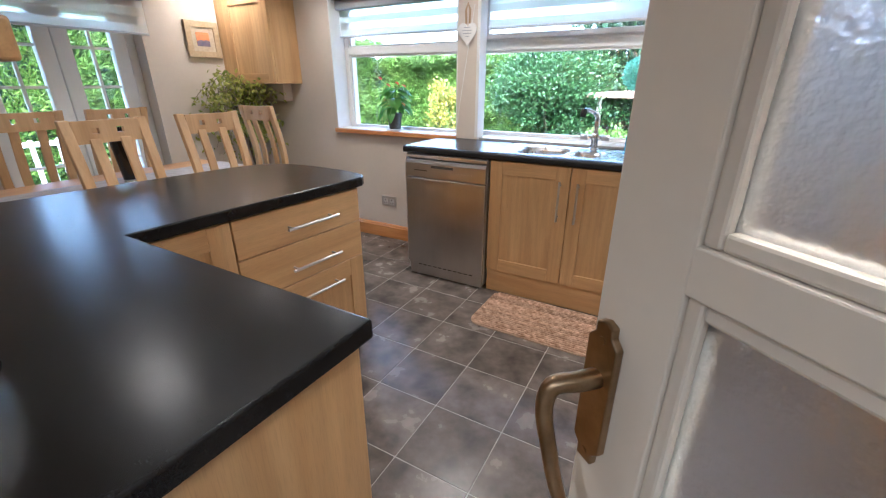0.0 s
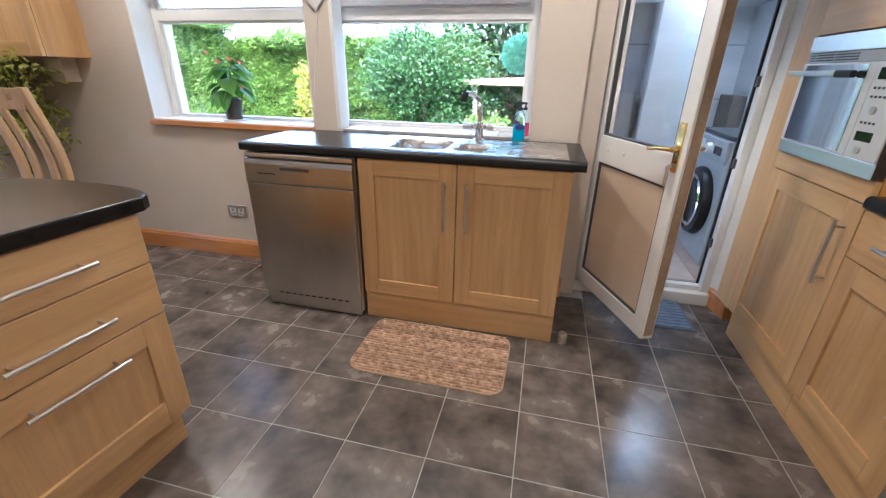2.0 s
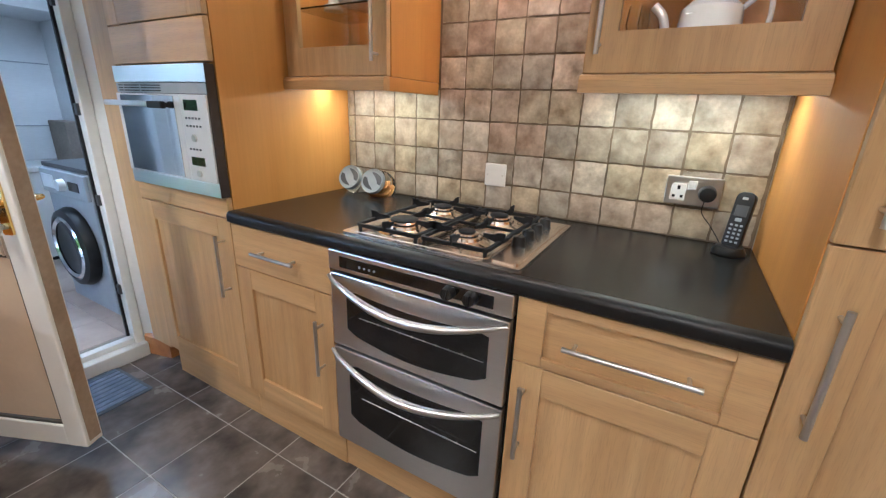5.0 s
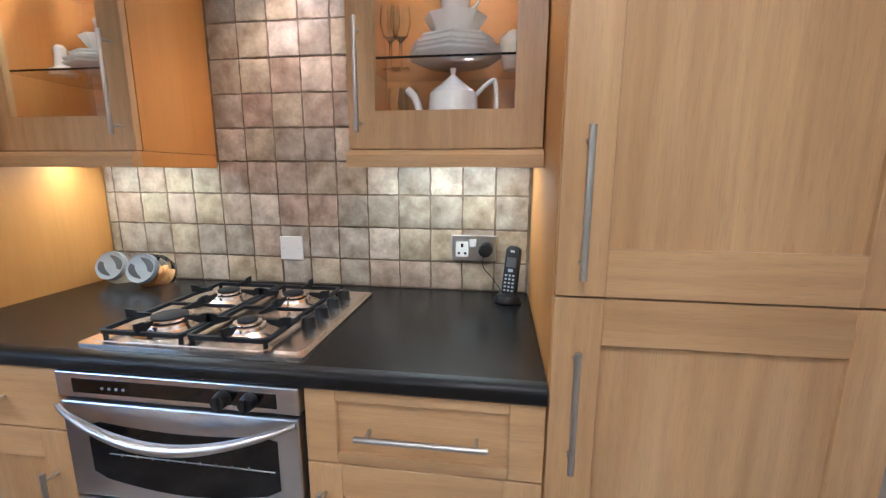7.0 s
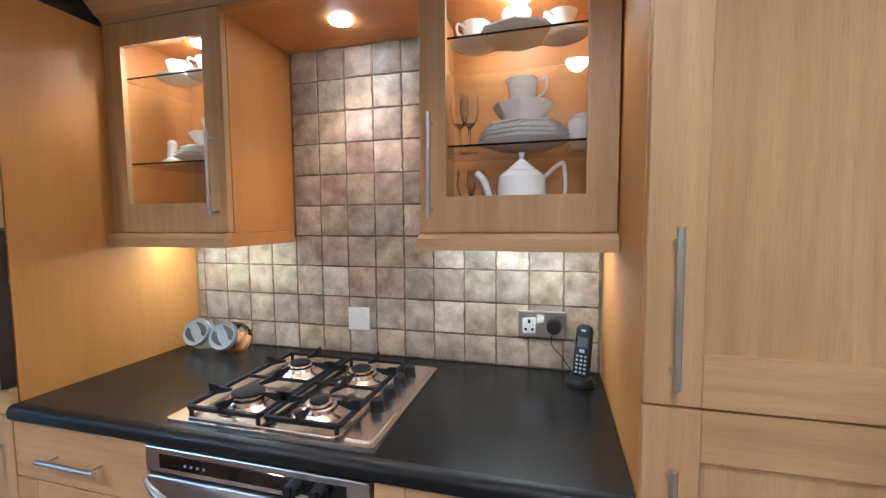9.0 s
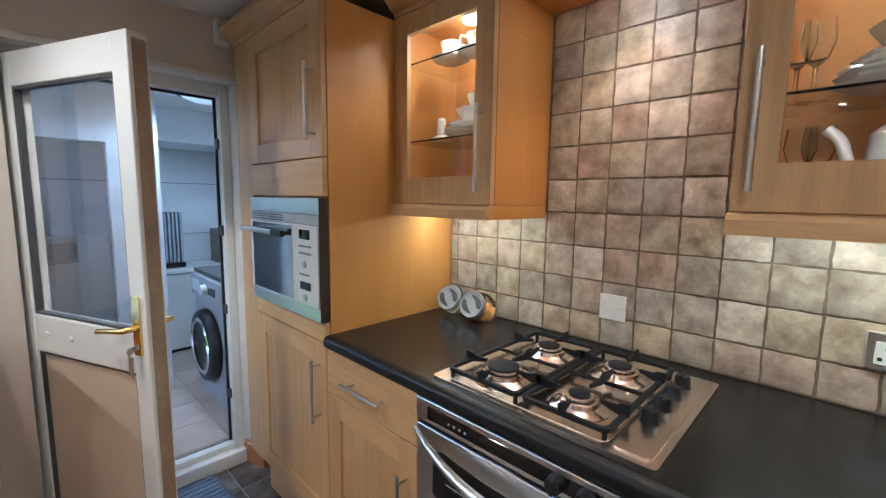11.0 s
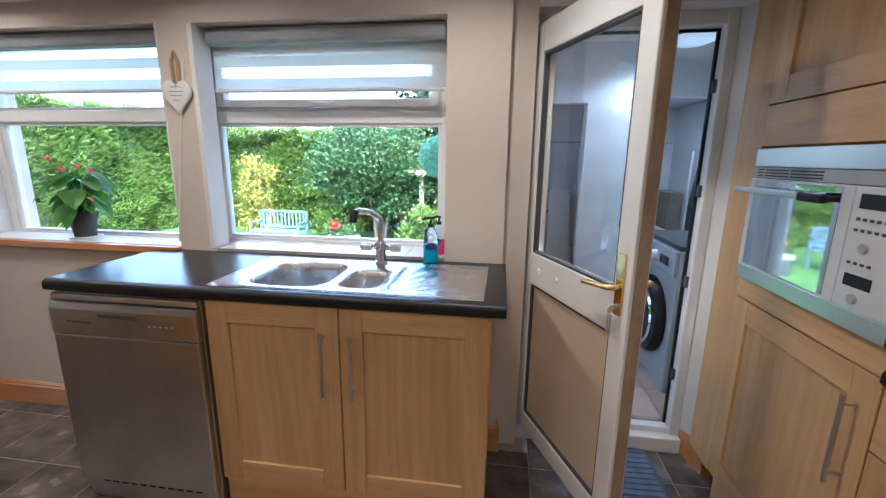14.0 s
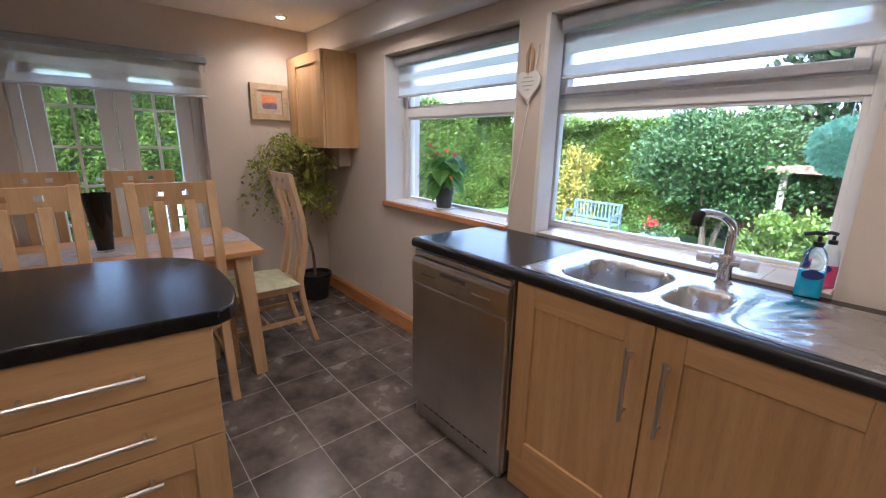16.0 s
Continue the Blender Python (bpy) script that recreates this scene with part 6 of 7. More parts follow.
def leaves(centres, normals, size, aspect, rnd, fold=0.25):
    """Many small folded leaves: a midrib and two halves each."""
    vs, fs = [], []
    for c, nrm in zip(centres, normals):
        s = size * rnd.uniform(0.65, 1.3)
        nrm = Vector(nrm)
        a = Vector((rnd.gauss(0, 1), rnd.gauss(0, 1), rnd.gauss(0, 1)))
        d = (nrm * 0.9 + a * 0.55)
        d = d.normalized() if d.length > 1e-4 else Vector((0, 0, 1))
        side = d.cross(Vector((rnd.gauss(0, 1), rnd.gauss(0, 1), rnd.gauss(0, 1))))
        side = side.normalized() if side.length > 1e-4 else d.orthogonal().normalized()
        up = side.cross(d)
        c = Vector(c)
        k = len(vs)
        vs += [c, c + d * s * 0.5 + side * s * aspect * 0.5 + up * s * fold * 0.3, c + d * s, c + d * s * 0.5 - side * s * aspect * 0.5 + up * s * fold * 0.3]
        fs += [(k, k + 1, k + 2), (k, k + 2, k + 3)]
    return vs, fs


def leaf_object(name, vs, fs, material, parent, label="", kind="stuff"):
    me = bpy.data.meshes.new(name)
    me.from_pydata([tuple(v) for v in vs], [], fs)
    me.materials.append(material)
    ob = new(name, me)
    ob.parent = parent
    return tagged(ob, label, kind=kind)


def fig_tree():
    rnd = random.Random(11)
    t = thing("weeping_fig", (-3.42, 2.66, 0.0), 0, "leafy weeping fig tree in a black pot in the corner", "plant")
    bm = B()
    lathe(bm, [(0.0, 0.0), (0.105, 0.0), (0.13, 0.20), (0.137, 0.20), (0.137, 0.225), (0.125, 0.225), (0.12, 0.19), (0.0, 0.19)], seg=32)
    part("pot", bm, BLACK, t, smooth=40)
    bm = B()
    lathe(bm, [(0.0, 0.20), (0.06, 0.202), (0.119, 0.195)], seg=24)
    part("soil", bm, SOIL, t)
    bm = B()
    trunk = spline([(0.0, 0.0, 0.18), (-0.005, -0.01, 0.40), (-0.05, -0.04, 0.62), (-0.06, -0.05, 0.85), (-0.04, -0.05, 1.10), (-0.05, -0.06, 1.30)], 5)
    tube(bm, trunk, [0.014 - 0.009 * k / (len(trunk) - 1) for k in range(len(trunk))], 8)
    tr = part("trunk", bm, BARK, t, smooth=50)
    cs, ns = [], []
    for k in range(46):
        z0 = rnd.uniform(0.84, 1.28)
        a = rnd.uniform(0, 6.283)
        reach = rnd.uniform(0.12, 0.46) * (1 if z0 > 0.9 else 0.6)
        p0 = Vector((-0.05, -0.05, z0))
        dx, dy = math.cos(a) * reach, math.sin(a) * reach - 0.06
        dx = max(dx, -0.23)
        dy = min(dy, 0.15)
        p1 = p0 + Vector((dx * 0.55, dy * 0.55, rnd.uniform(0.05, 0.14)))
        p2 = p0 + Vector((dx, dy, rnd.uniform(-0.22, 0.06)))
        twig = spline([p0, p1, p2], 5)
        bm = B()
        tube(bm, twig, [0.004 - 0.0028 * i / (len(twig) - 1) for i in range(len(twig))], 5)
        part("branch", bm, BARK, tr)
        for p in twig[2:]:
            for _ in range(rnd.randrange(3, 8)):
                q = p + Vector((rnd.gauss(0, 0.025), rnd.gauss(0, 0.025), rnd.gauss(-0.012, 0.025)))
                cs.append(q)
                ns.append((rnd.gauss(0, 0.5), rnd.gauss(0, 0.5), -0.7))
    vs, fs = leaves(cs, ns, 0.045, 0.5, rnd)
    leaf_object("foliage", vs, fs, FIG_LEAF, t, "small green and yellowing leaves")


fig_tree()


def blade(vs, fs, base, tip, width, droop, n=5):
    """One broad leaf, arched, as a strip that widens and narrows."""
    base, tip = Vector(base), Vector(tip)
    d = tip - base
    side = d.cross(Vector((0, 0, 1)))
    side = side.normalized() if side.length > 1e-4 else Vector((1, 0, 0))
    k = len(vs)
    for i in range(n + 1):
        t = i / n
        c = base + d * t + Vector((0, 0, -droop * t * t))
        w = width * math.sin(math.pi * min(1, 0.12 + 0.88 * t)) ** 0.8 * 0.5
        vs += [c - side * w + Vector((0, 0, w * 0.3)), c, c + side * w + Vector((0, 0, w * 0.3))]
    for i in range(n):
        a = k + 3 * i
        fs += [(a, a + 1, a + 4, a + 3), (a + 1, a + 2, a + 5, a + 4)]


def flamingo_plant():
    rnd = random.Random(5)
    t = thing("flamingo_plant", (-2.10, 2.985, 0.9295), 0, "red-flowered pot plant with glossy leaves on the sill", "plant")
    bm = B()
    lathe(bm, [(0.0, 0.0), (0.068, 0.0), (0.07, 0.008), (0.0, 0.009)], seg=28)
    part("saucer", bm, WHITE, t)
    bm = B()
    lathe(bm, [(0.0, 0.009), (0.046, 0.009), (0.060, 0.12), (0.066, 0.12), (0.066, 0.135), (0.058, 0.135), (0.055, 0.11), (0.0, 0.11)], seg=28)
    part("pot", bm, DARKGREY, t, smooth=40)
    vs, fs = [], []
    for k in range(26):
        a = rnd.uniform(0, 6.283)
        r = rnd.uniform(0.03, 0.11)
        z = rnd.uniform(0.17, 0.33)
        b = (math.cos(a) * r * 0.6, max(-0.08, math.sin(a) * r * 0.6), z)
        e = (math.cos(a) * (r + 0.10), max(-0.14, min(0.05, math.sin(a) * (r + 0.08))), z - rnd.uniform(0.0, 0.07))
        blade(vs, fs, b, e, rnd.uniform(0.07, 0.10), 0.05)
    leaf_object("foliage", vs, fs, LILY_LEAF, t, "glossy green leaves", kind="")
    for k in range(16):
        a = rnd.uniform(0, 6.283)
        bm = B()
        tube(bm, [(0, 0, 0.10), (math.cos(a) * 0.02, math.sin(a) * 0.02, 0.2), (math.cos(a) * 0.06, math.sin(a) * 0.045, rnd.uniform(0.25, 0.32))], 0.003, 5)
        part("stem", bm, LILY_LEAF, t)
    for x, y, z, m in ((0.05, -0.03, 0.365, RED_PETAL), (-0.02, -0.05, 0.35, RED_PETAL), (0.11, -0.02, 0.345, RED_PETAL), (-0.11, -0.03, 0.40, RED_PETAL), (0.12, -0.05, 0.21, ORANGE_PETAL)):
        vs, fs = [], []
        blade(vs, fs, (x - 0.012, y, z + 0.004), (x + 0.034, y - 0.02, z - 0.006), 0.024, 0.012)
        leaf_object("flower", vs, fs, m, t, "waxy flower", kind="")
        bm = B()
        tube(bm, [(0, 0, 0.12), (x * 0.6, y * 0.6, z * 0.7), (x, y, z)], 0.0025, 5)
        part("stem", bm, LILY_LEAF, t)


flamingo_plant()

# ---- small things in the kitchen ----
w = thing("kitchen_mat", (-0.905, 1.955, 0.002), -0.8, "striped beige woven mat with rounded corners", "mat")
bm = B()
prism(bm, rounded(0, 0.71, 0, 0.43, 0.07, 6), "z", 0.0, 0.006)
part("backing", bm, surf("mat_base", (0.42, 0.29, 0.20), (0.52, 0.38, 0.27), 0.95, scale=(12, 12, 12)), w)
MATRIB = surf("mat_rib", (0.27, 0.16, 0.095), (0.58, 0.40, 0.28), 0.95, scale=(45, 30, 9), fine=(150, 150, 150), bump=0.5, depth=0.003, spread=0.2, vary=0.18)
for k in range(23):
    bm = B()
    y = 0.012 + k * 0.0182
    inset = 0.0
    for edge in (y, 0.43 - y):
        if edge < 0.07:
            inset = 0.07 - math.sqrt(max(0, 0.07 ** 2 - (0.07 - edge) ** 2))
    n = 40
    pts = [(inset + 0.004 + (0.71 - 2 * inset - 0.008) * i / n, y + 0.0012 * math.sin(i * 1.7 + k), 0.0085 + 0.0009 * math.sin(i * 2.3 + 2 * k)) for i in range(n + 1)]
    tube(bm, pts, 0.0062, 6)
    part("rib", bm, MATRIB, w)
w = thing("door_mat", (0.545, 2.685, 0.002), 2, "ribbed blue-grey rubber-backed door mat", "mat")
bm = B()
prism(bm, rounded(-0.045, 0.205, 0, 0.385, 0.01, 3), "z", 0.0, 0.005)
part("backing", bm, surf("mat_edge", (0.10, 0.12, 0.15), (0.14, 0.16, 0.20), 0.9), w)
BLUECARPET = surf("blue_carpet", (0.16, 0.21, 0.31), (0.24, 0.30, 0.42), 0.95, scale=(20, 20, 20), fine=(200, 200, 200), bump=0.4, depth=0.002, spread=0.2)
for k in range(11):
    bm = B()
    box(bm, -0.03, 0.19, 0.016 + 0.0325 * k, 0.042 + 0.0325 * k, 0.005, 0.010, 0.002, 1)
    part("rib", bm, BLUECARPET, w)
w = thing("door_stop", (0.055, 2.42, 0.002), 0, "small round chrome and rubber door stop", "door stop")
bm = B()
lathe(bm, [(0.0, 0.0), (0.024, 0.0), (0.024, 0.045), (0.018, 0.052), (0.0, 0.052)], seg=24)
part("body", bm, NICKEL, w, smooth=40)


def faceplate(name, at, rz, W, H, material, label, kinds):
    """A wall plate that faces -y in its own frame."""
    s = thing(name, at, rz, label, "socket")
    bm = B()
    box(bm, 0, W, -0.009, 0.0, 0, H, 0.003)
    pl = part("plate", bm, material, s)
    for kind, x in kinds:
        if kind == "switch":
            bm = B()
            box(bm, x - 0.012, x + 0.012, -0.013, -0.008, H * 0.55, H * 0.55 + 0.028, 0.002)
            part("rocker", bm, WHITE, pl)
        elif kind == "holes":
            bm = B()
            box(bm, x - 0.021, x + 0.021, -0.0105, -0.0085, 0.014, 0.066, 0.002, 1)
            ins = part("insert", bm, WHITE, pl)
            bm = B()
            box(bm, x - 0.004, x + 0.004, -0.0115, -0.010, 0.047, 0.059)
            for d in (-0.011, 0.011):
                box(bm, x + d - 0.004, x + d + 0.004, -0.0115, -0.010, 0.022, 0.030)
            part("pin_hole", bm, BLACK, pl)
        elif kind == "screw":
            bm = B()
            cyl(bm, (x, -0.008, H / 2), (x, -0.0105, H / 2), 0.0035, seg=10)
            part("screw", bm, NICKEL, pl)
    return s


faceplate("wall_switch", (1.505, 1.419, 1.003), -90, 0.086, 0.086, WHITE, "white blanking plate on the tiled splashback", [("screw", 0.012), ("screw", 0.074)])
sk = faceplate("double_socket", (1.505, 0.789, 1.02), -90, 0.152, 0.088, NICKEL, "brushed steel double socket with a black plug", [("holes", 0.036), ("switch", 0.072)])
bm = B()
cyl(bm, (0.115, -0.008, 0.042), (0.115, -0.045, 0.042), 0.026, 0.022, seg=20)
soft(bm, 0.004)
part("plug", bm, BLACK, sk, "black plug", smooth=40)
faceplate("double_socket", (-2.205, 2.899, 0.295), 0, 0.146, 0.086, NICKEL, "brushed steel double socket above the skirting", [("holes", 0.04), ("holes", 0.106)])
faceplate("double_socket", (WX0 + 0.001, 2.60, 0.315), 90, 0.17, 0.09, NICKEL, "brushed steel double socket behind the plant", [("holes", 0.04), ("holes", 0.12)])


def phone():
    p = thing("cordless_phone", (1.40, 0.595, CT + 0.001), -112, "black cordless telephone standing in its charging cradle", "telephone")
    bm = B()
    lathe(bm, [(0.0, 0.0), (0.042, 0.0), (0.043, 0.008), (0.034, 0.024), (0.0, 0.026)], seg=28)
    part("cradle", bm, BLACK, p, smooth=40)
    tilt = Matrix.Translation((0, 0.004, 0.014)) @ Euler((radians(-14), 0, 0)).to_matrix().to_4x4()
    bm = B()
    prism(bm, rounded(-0.024, 0.024, 0.0, 0.165, 0.018, 5), "y", -0.012, 0.012)
    soft(bm, 0.004, 2, 60)
    bm.transform(tilt)
    h = part("handset", bm, BLACK, p, smooth=50)
    bm = B()
    box(bm, -0.016, 0.016, -0.0128, -0.011, 0.095, 0.127, 0.001, 1)
    bm.transform(tilt)
    part("screen", bm, DARKGREY, h)
    for i in range(3):
        for j in range(5):
            bm = B()
            box(bm, -0.016 + 0.0125 * i, -0.009 + 0.0125 * i, -0.014, -0.011, 0.018 + 0.012 * j, 0.024 + 0.012 * j, 0.0008, 1)
            bm.transform(tilt)
            part("key", bm, GREYPLASTIC, h)
    bm = B()
    box(bm, -0.008, 0.008, -0.0135, -0.011, 0.080, 0.090, 0.001, 1)
    bm.transform(tilt)
    part("navigation_key", bm, GREYPLASTIC, h)
    bm = B()
    box(bm, -0.007, 0.007, -0.0132, -0.011, 0.143, 0.150, 0.001, 1)
    bm.transform(tilt)
    part("earpiece", bm, GREYPLASTIC, h)
    w = thing("phone_cable", (1.44, 0.62, CT + 0.001), 0, "thin black cable from the socket to the telephone", "cable")
    bm = B()
    tube(bm, spline([(0.03, 0.055, 0.15), (0.022, 0.06, 0.10), (0.03, 0.03, 0.06), (0.02, 0.0, 0.02), (-0.01, -0.005, 0.006)], 6), 0.0015, 6)
    part("cable", bm, BLACK, w)


phone()


# Shade in the lids' grip recesses, painted as dark shapes on a flat lid.
RECESS_SHADE = surf("shaded_plastic", (0.06, 0.065, 0.07), (0.09, 0.095, 0.10), 0.5, scale=(8, 8, 8), spread=0.05)


def biscuit_jar(at, rz, fill, label):
    """A tilted round glass jar with a grey screw lid that faces -y."""
    j = thing("biscuit_jar", at, rz, label, "jar", "glass biscuit jars")
    m = Matrix.Translation((0, 0, 0.057)) @ Euler((radians(66), 0, 0)).to_matrix().to_4x4() @ Matrix.Scale(0.9, 4) @ Matrix.Translation((0, 0, -0.02))
    bm = B()
    lathe(bm, [(0.0, -0.11), (0.04, -0.112), (0.066, -0.09), (0.073, -0.05), (0.066, -0.01), (0.05, 0.008), (0.05, 0.02)], seg=32, m=m)
    p = part("jar", bm, CRYSTAL, j, "clear glass jar", smooth=60)
    p.visible_shadow = False
    bm = B()
    lathe(bm, [(0.0, 0.028), (0.052, 0.03), (0.058, 0.034), (0.060, 0.028), (0.060, 0.012), (0.0, 0.012)], seg=32, m=m)
    lid = part("lid", bm, GREYPLASTIC, j, "grey plastic lid", smooth=40)
    for s in (-1, 1):
        bm = B()
        pts = [(s * 0.046 * math.cos(a) - 0.006 * s * math.sin(2 * a), 0.046 * math.sin(a) * s) for a in (radians(-62 + 124 * k / 14) for k in range(15))]
        pts += [(s * (0.012 + 0.010 * math.sin(a)), 0.030 * math.cos(a) * s) for a in (radians(30 + 120 * k / 8) for k in range(9))]
        pts = [(0.82 * u - 0.57 * v, 0.57 * u + 0.82 * v) for u, v in pts]
        prism(bm, pts, "z", 0.0295, 0.0312)
        bm.transform(m)
        part("grip_recess", bm, RECESS_SHADE, lid)
    if fill:
        rnd = random.Random(3)
        BISCUIT = surf("biscuit", (0.55, 0.25, 0.06), (0.70, 0.38, 0.12), 0.85, scale=(40, 40, 40), bump=0.3)
        for k in range(12):
            bm = B()
            q = Euler((rnd.uniform(-0.5, 0.5), rnd.uniform(-0.5, 0.5), rnd.uniform(0, 3))).to_matrix().to_4x4()
            at2 = Matrix.Translation((rnd.uniform(-0.025, 0.025), rnd.uniform(-0.035, 0.0), -0.09 + 0.0065 * k))
            bm2 = m @ at2 @ q
            cyl(bm, (0, 0, -0.003), (0, 0, 0.003), 0.028, seg=14)
            bm.transform(bm2)
            part("biscuit", bm, BISCUIT, j, "round golden biscuit")
    return j


biscuit_jar((1.385, 1.885, CT + 0.011), -84, True, "glass jar of golden biscuits with a grey lid")
biscuit_jar((1.405, 2.03, CT + 0.011), -84, False, "empty tilted glass jar with a grey lid")


def soap_bottle(at, rz, liquid, body, label, s=1.0):
    b = thing("soap_bottle", at, rz, label, "bottle")
    bm = B()
    prism(bm, rounded(-0.029 * s, 0.029 * s, -0.018 * s, 0.018 * s, 0.016 * s, 5), "z", 0.0, 0.075 * s)
    soft(bm, 0.004)
    part("liquid", bm, liquid, b, smooth=40)
    bm = B()
    lathe(bm, [(0.029 * s, 0.0755 * s), (0.028 * s, 0.10 * s), (0.023 * s, 0.125 * s), (0.013 * s, 0.14 * s), (0.0, 0.142 * s)], seg=24, m=Matrix.Diagonal((1, 0.62, 1, 1)))
    part("bottle", bm, body, b, smooth=50)
    bm = B()
    cyl(bm, (0, 0, 0.142 * s), (0, 0, 0.155 * s), 0.012 * s, seg=16)
    cyl(bm, (0, 0, 0.155 * s), (0, 0, 0.17 * s), 0.005 * s, seg=10)
    tube(bm, [(0.008 * s, 0, 0.176 * s), (-0.01 * s, 0, 0.178 * s), (-0.034 * s, 0, 0.170 * s)], 0.006 * s, 8)
    part("pump", bm, BLACK, b, smooth=40)
    bm = B()
    lathe(bm, [(0.0, 0.001), (0.02 * s, 0.001), (0.02 * s, 0.0), (0.0, 0.0)], seg=24, m=Matrix.Translation((0, -0.0185 * s, 0.065 * s)) @ Euler((radians(90), 0, 0)).to_matrix().to_4x4() @ Matrix.Diagonal((1.2, 0.7, 1, 1)))
    part("label", bm, surf("navy_label", (0.02, 0.03, 0.16), (0.03, 0.05, 0.22), 0.4), b, "plain navy oval label")
    return b


BLUESOAP = surf("blue_soap", (0.02, 0.30, 0.55), (0.04, 0.42, 0.66), 0.15, scale=(6, 6, 6), bump=0.0, spread=0.04)
PINKSOAP = surf("pink_soap", (0.66, 0.05, 0.16), (0.74, 0.10, 0.22), 0.2, scale=(6, 6, 6), bump=0.0, spread=0.04)
CLEARPLASTIC = glass_mat("clear_plastic", 0.08, (0.80, 0.95, 0.98))
MILKY = surf("milky_plastic", (0.62, 0.70, 0.74), (0.70, 0.76, 0.80), 0.25, scale=(6, 6, 6), bump=0.0, spread=0.03)
soap_bottle((-0.275, 2.865, CT + 0.003), 15, BLUESOAP, CLEARPLASTIC, "clear pump bottle of blue hand soap", 1.08)
soap_bottle((-0.255, 2.965, 0.927), -20, PINKSOAP, MILKY, "pink and white washing-up bottle by the window", 0.95)

# wooden heart sign on the pillar
h = thing("heart_sign", (-1.40, 2.893, 1.52), 0, "white wooden heart with faint writing on a string", "sign")
bm = B()
pts = []
for k in range(36):
    a = 2 * math.pi * k / 36
    pts.append((0.0043 * 16 * math.sin(a) ** 3, 0.085 + 0.0050 * (13 * math.cos(a) - 5 * math.cos(2 * a) - 2 * math.cos(3 * a) - math.cos(4 * a))))
prism(bm, pts, "y", -0.016, -0.002)
soft(bm, 0.002, 2, 60)
hb = part("heart", bm, WHITE, h)
for k, wdt in enumerate((0.05, 0.07, 0.06, 0.03)):
    bm = B()
    box(bm, -wdt / 2, wdt / 2, -0.0172, -0.0158, 0.115 - 0.018 * k, 0.119 - 0.018 * k)
    part("writing_line", bm, GREYPLASTIC, hb, "line of unreadable writing")
bm = B()
tube(bm, [(-0.012, -0.006, 0.14), (-0.016, -0.006, 0.22), (0.0, -0.006, 0.26), (0.016, -0.006, 0.22), (0.012, -0.006, 0.14)], 0.007, 8)
part("ribbon", bm, surf("ribbon", (0.36, 0.24, 0.13), (0.46, 0.32, 0.19), 0.9), h, "tan ribbon loop")
# alarm sensor by the cornice
w = thing("alarm_sensor", (0.812, 2.955, 2.065), 0, "white corner alarm sensor under the ceiling", "sensor")
bm = B()
box(bm, 0.0, 0.06, -0.045, 0.0, 0.0, 0.112, 0.008, 3)
a = part("casing", bm, UPVC, w)
bm = B()
box(bm, 0.012, 0.048, -0.048, -0.044, 0.015, 0.055, 0.002)
part("lens", bm, SILVERPLASTIC, a)
# chrome bowl edge on the near worktop
w = thing("kettle", (-0.80, 0.10, CT + 0.001), 0, "rounded polished steel kettle on the black worktop", "kettle")
bm = B()
lathe(bm, [(0.0, 0.0), (0.085, 0.0), (0.095, 0.02), (0.09, 0.08), (0.07, 0.13), (0.045, 0.15), (0.0, 0.155)], seg=32)
part("body", bm, CHROME, w, smooth=50)
bm = B()
tube(bm, spline([(0.0, -0.07, 0.10), (0.0, -0.12, 0.14), (0.0, -0.08, 0.20), (0.0, 0.02, 0.20)], 6), 0.009, 10)
part("handle", bm, BLACK, w, smooth=50)
bm = B()
lathe(bm, [(0.0, 0.185), (0.012, 0.18), (0.013, 0.16), (0.006, 0.153)], seg=16)
part("lid_knob", bm, BLACK, w, smooth=50)

# ---- china in the glazed cupboards ----


def china(name, at, profs, label, category, seg=24, extra=()):
    c = thing(name, at, 0, label, category, "white china")
    for n, prof in profs:
        bm = B()
        lathe(bm, prof, seg=seg)
        part(n, bm, CHINA, c, smooth=35)
    for n, pts, r in extra:
        bm = B()
        tube(bm, spline(pts, 5), r, 8)
        part(n, bm, CHINA, c, smooth=50)
    return c


CUP = [(0.0, 0.0), (0.022, 0.0), (0.026, 0.01), (0.040, 0.05), (0.042, 0.062), (0.039, 0.062), (0.030, 0.02), (0.0, 0.012)]
SAUCER = [(0.0, 0.0), (0.035, 0.0), (0.07, 0.014), (0.072, 0.017), (0.035, 0.006), (0.0, 0.005)]
PLATE = [(0.0, 0.0), (0.06, 0.0), (0.105, 0.014), (0.108, 0.018), (0.06, 0.006), (0.0, 0.005)]
BOWL = [(0.0, 0.0), (0.045, 0.0), (0.06, 0.012), (0.088, 0.05), (0.092, 0.058), (0.086, 0.057), (0.05, 0.016), (0.0, 0.010)]
JUG = [(0.0, 0.0), (0.03, 0.0), (0.036, 0.02), (0.04, 0.05), (0.036, 0.07), (0.033, 0.07), (0.03, 0.02), (0.0, 0.01)]


def raised(prof, z, k=1.0):
    return [(r * k, v * k + z) for r, v in prof]


def cup_set(at, turn):
    hx, hy = math.cos(turn), math.sin(turn)
    china("cup_and_saucer", at, [("saucer", SAUCER), ("cup", raised(CUP, 0.008))], "white china cup on its saucer", "cup", 16,
          [("cup_handle", [(0.034 * hx, 0.034 * hy, 0.055), (0.062 * hx, 0.062 * hy, 0.058), (0.062 * hx, 0.062 * hy, 0.032), (0.032 * hx, 0.032 * hy, 0.025)], 0.004)])


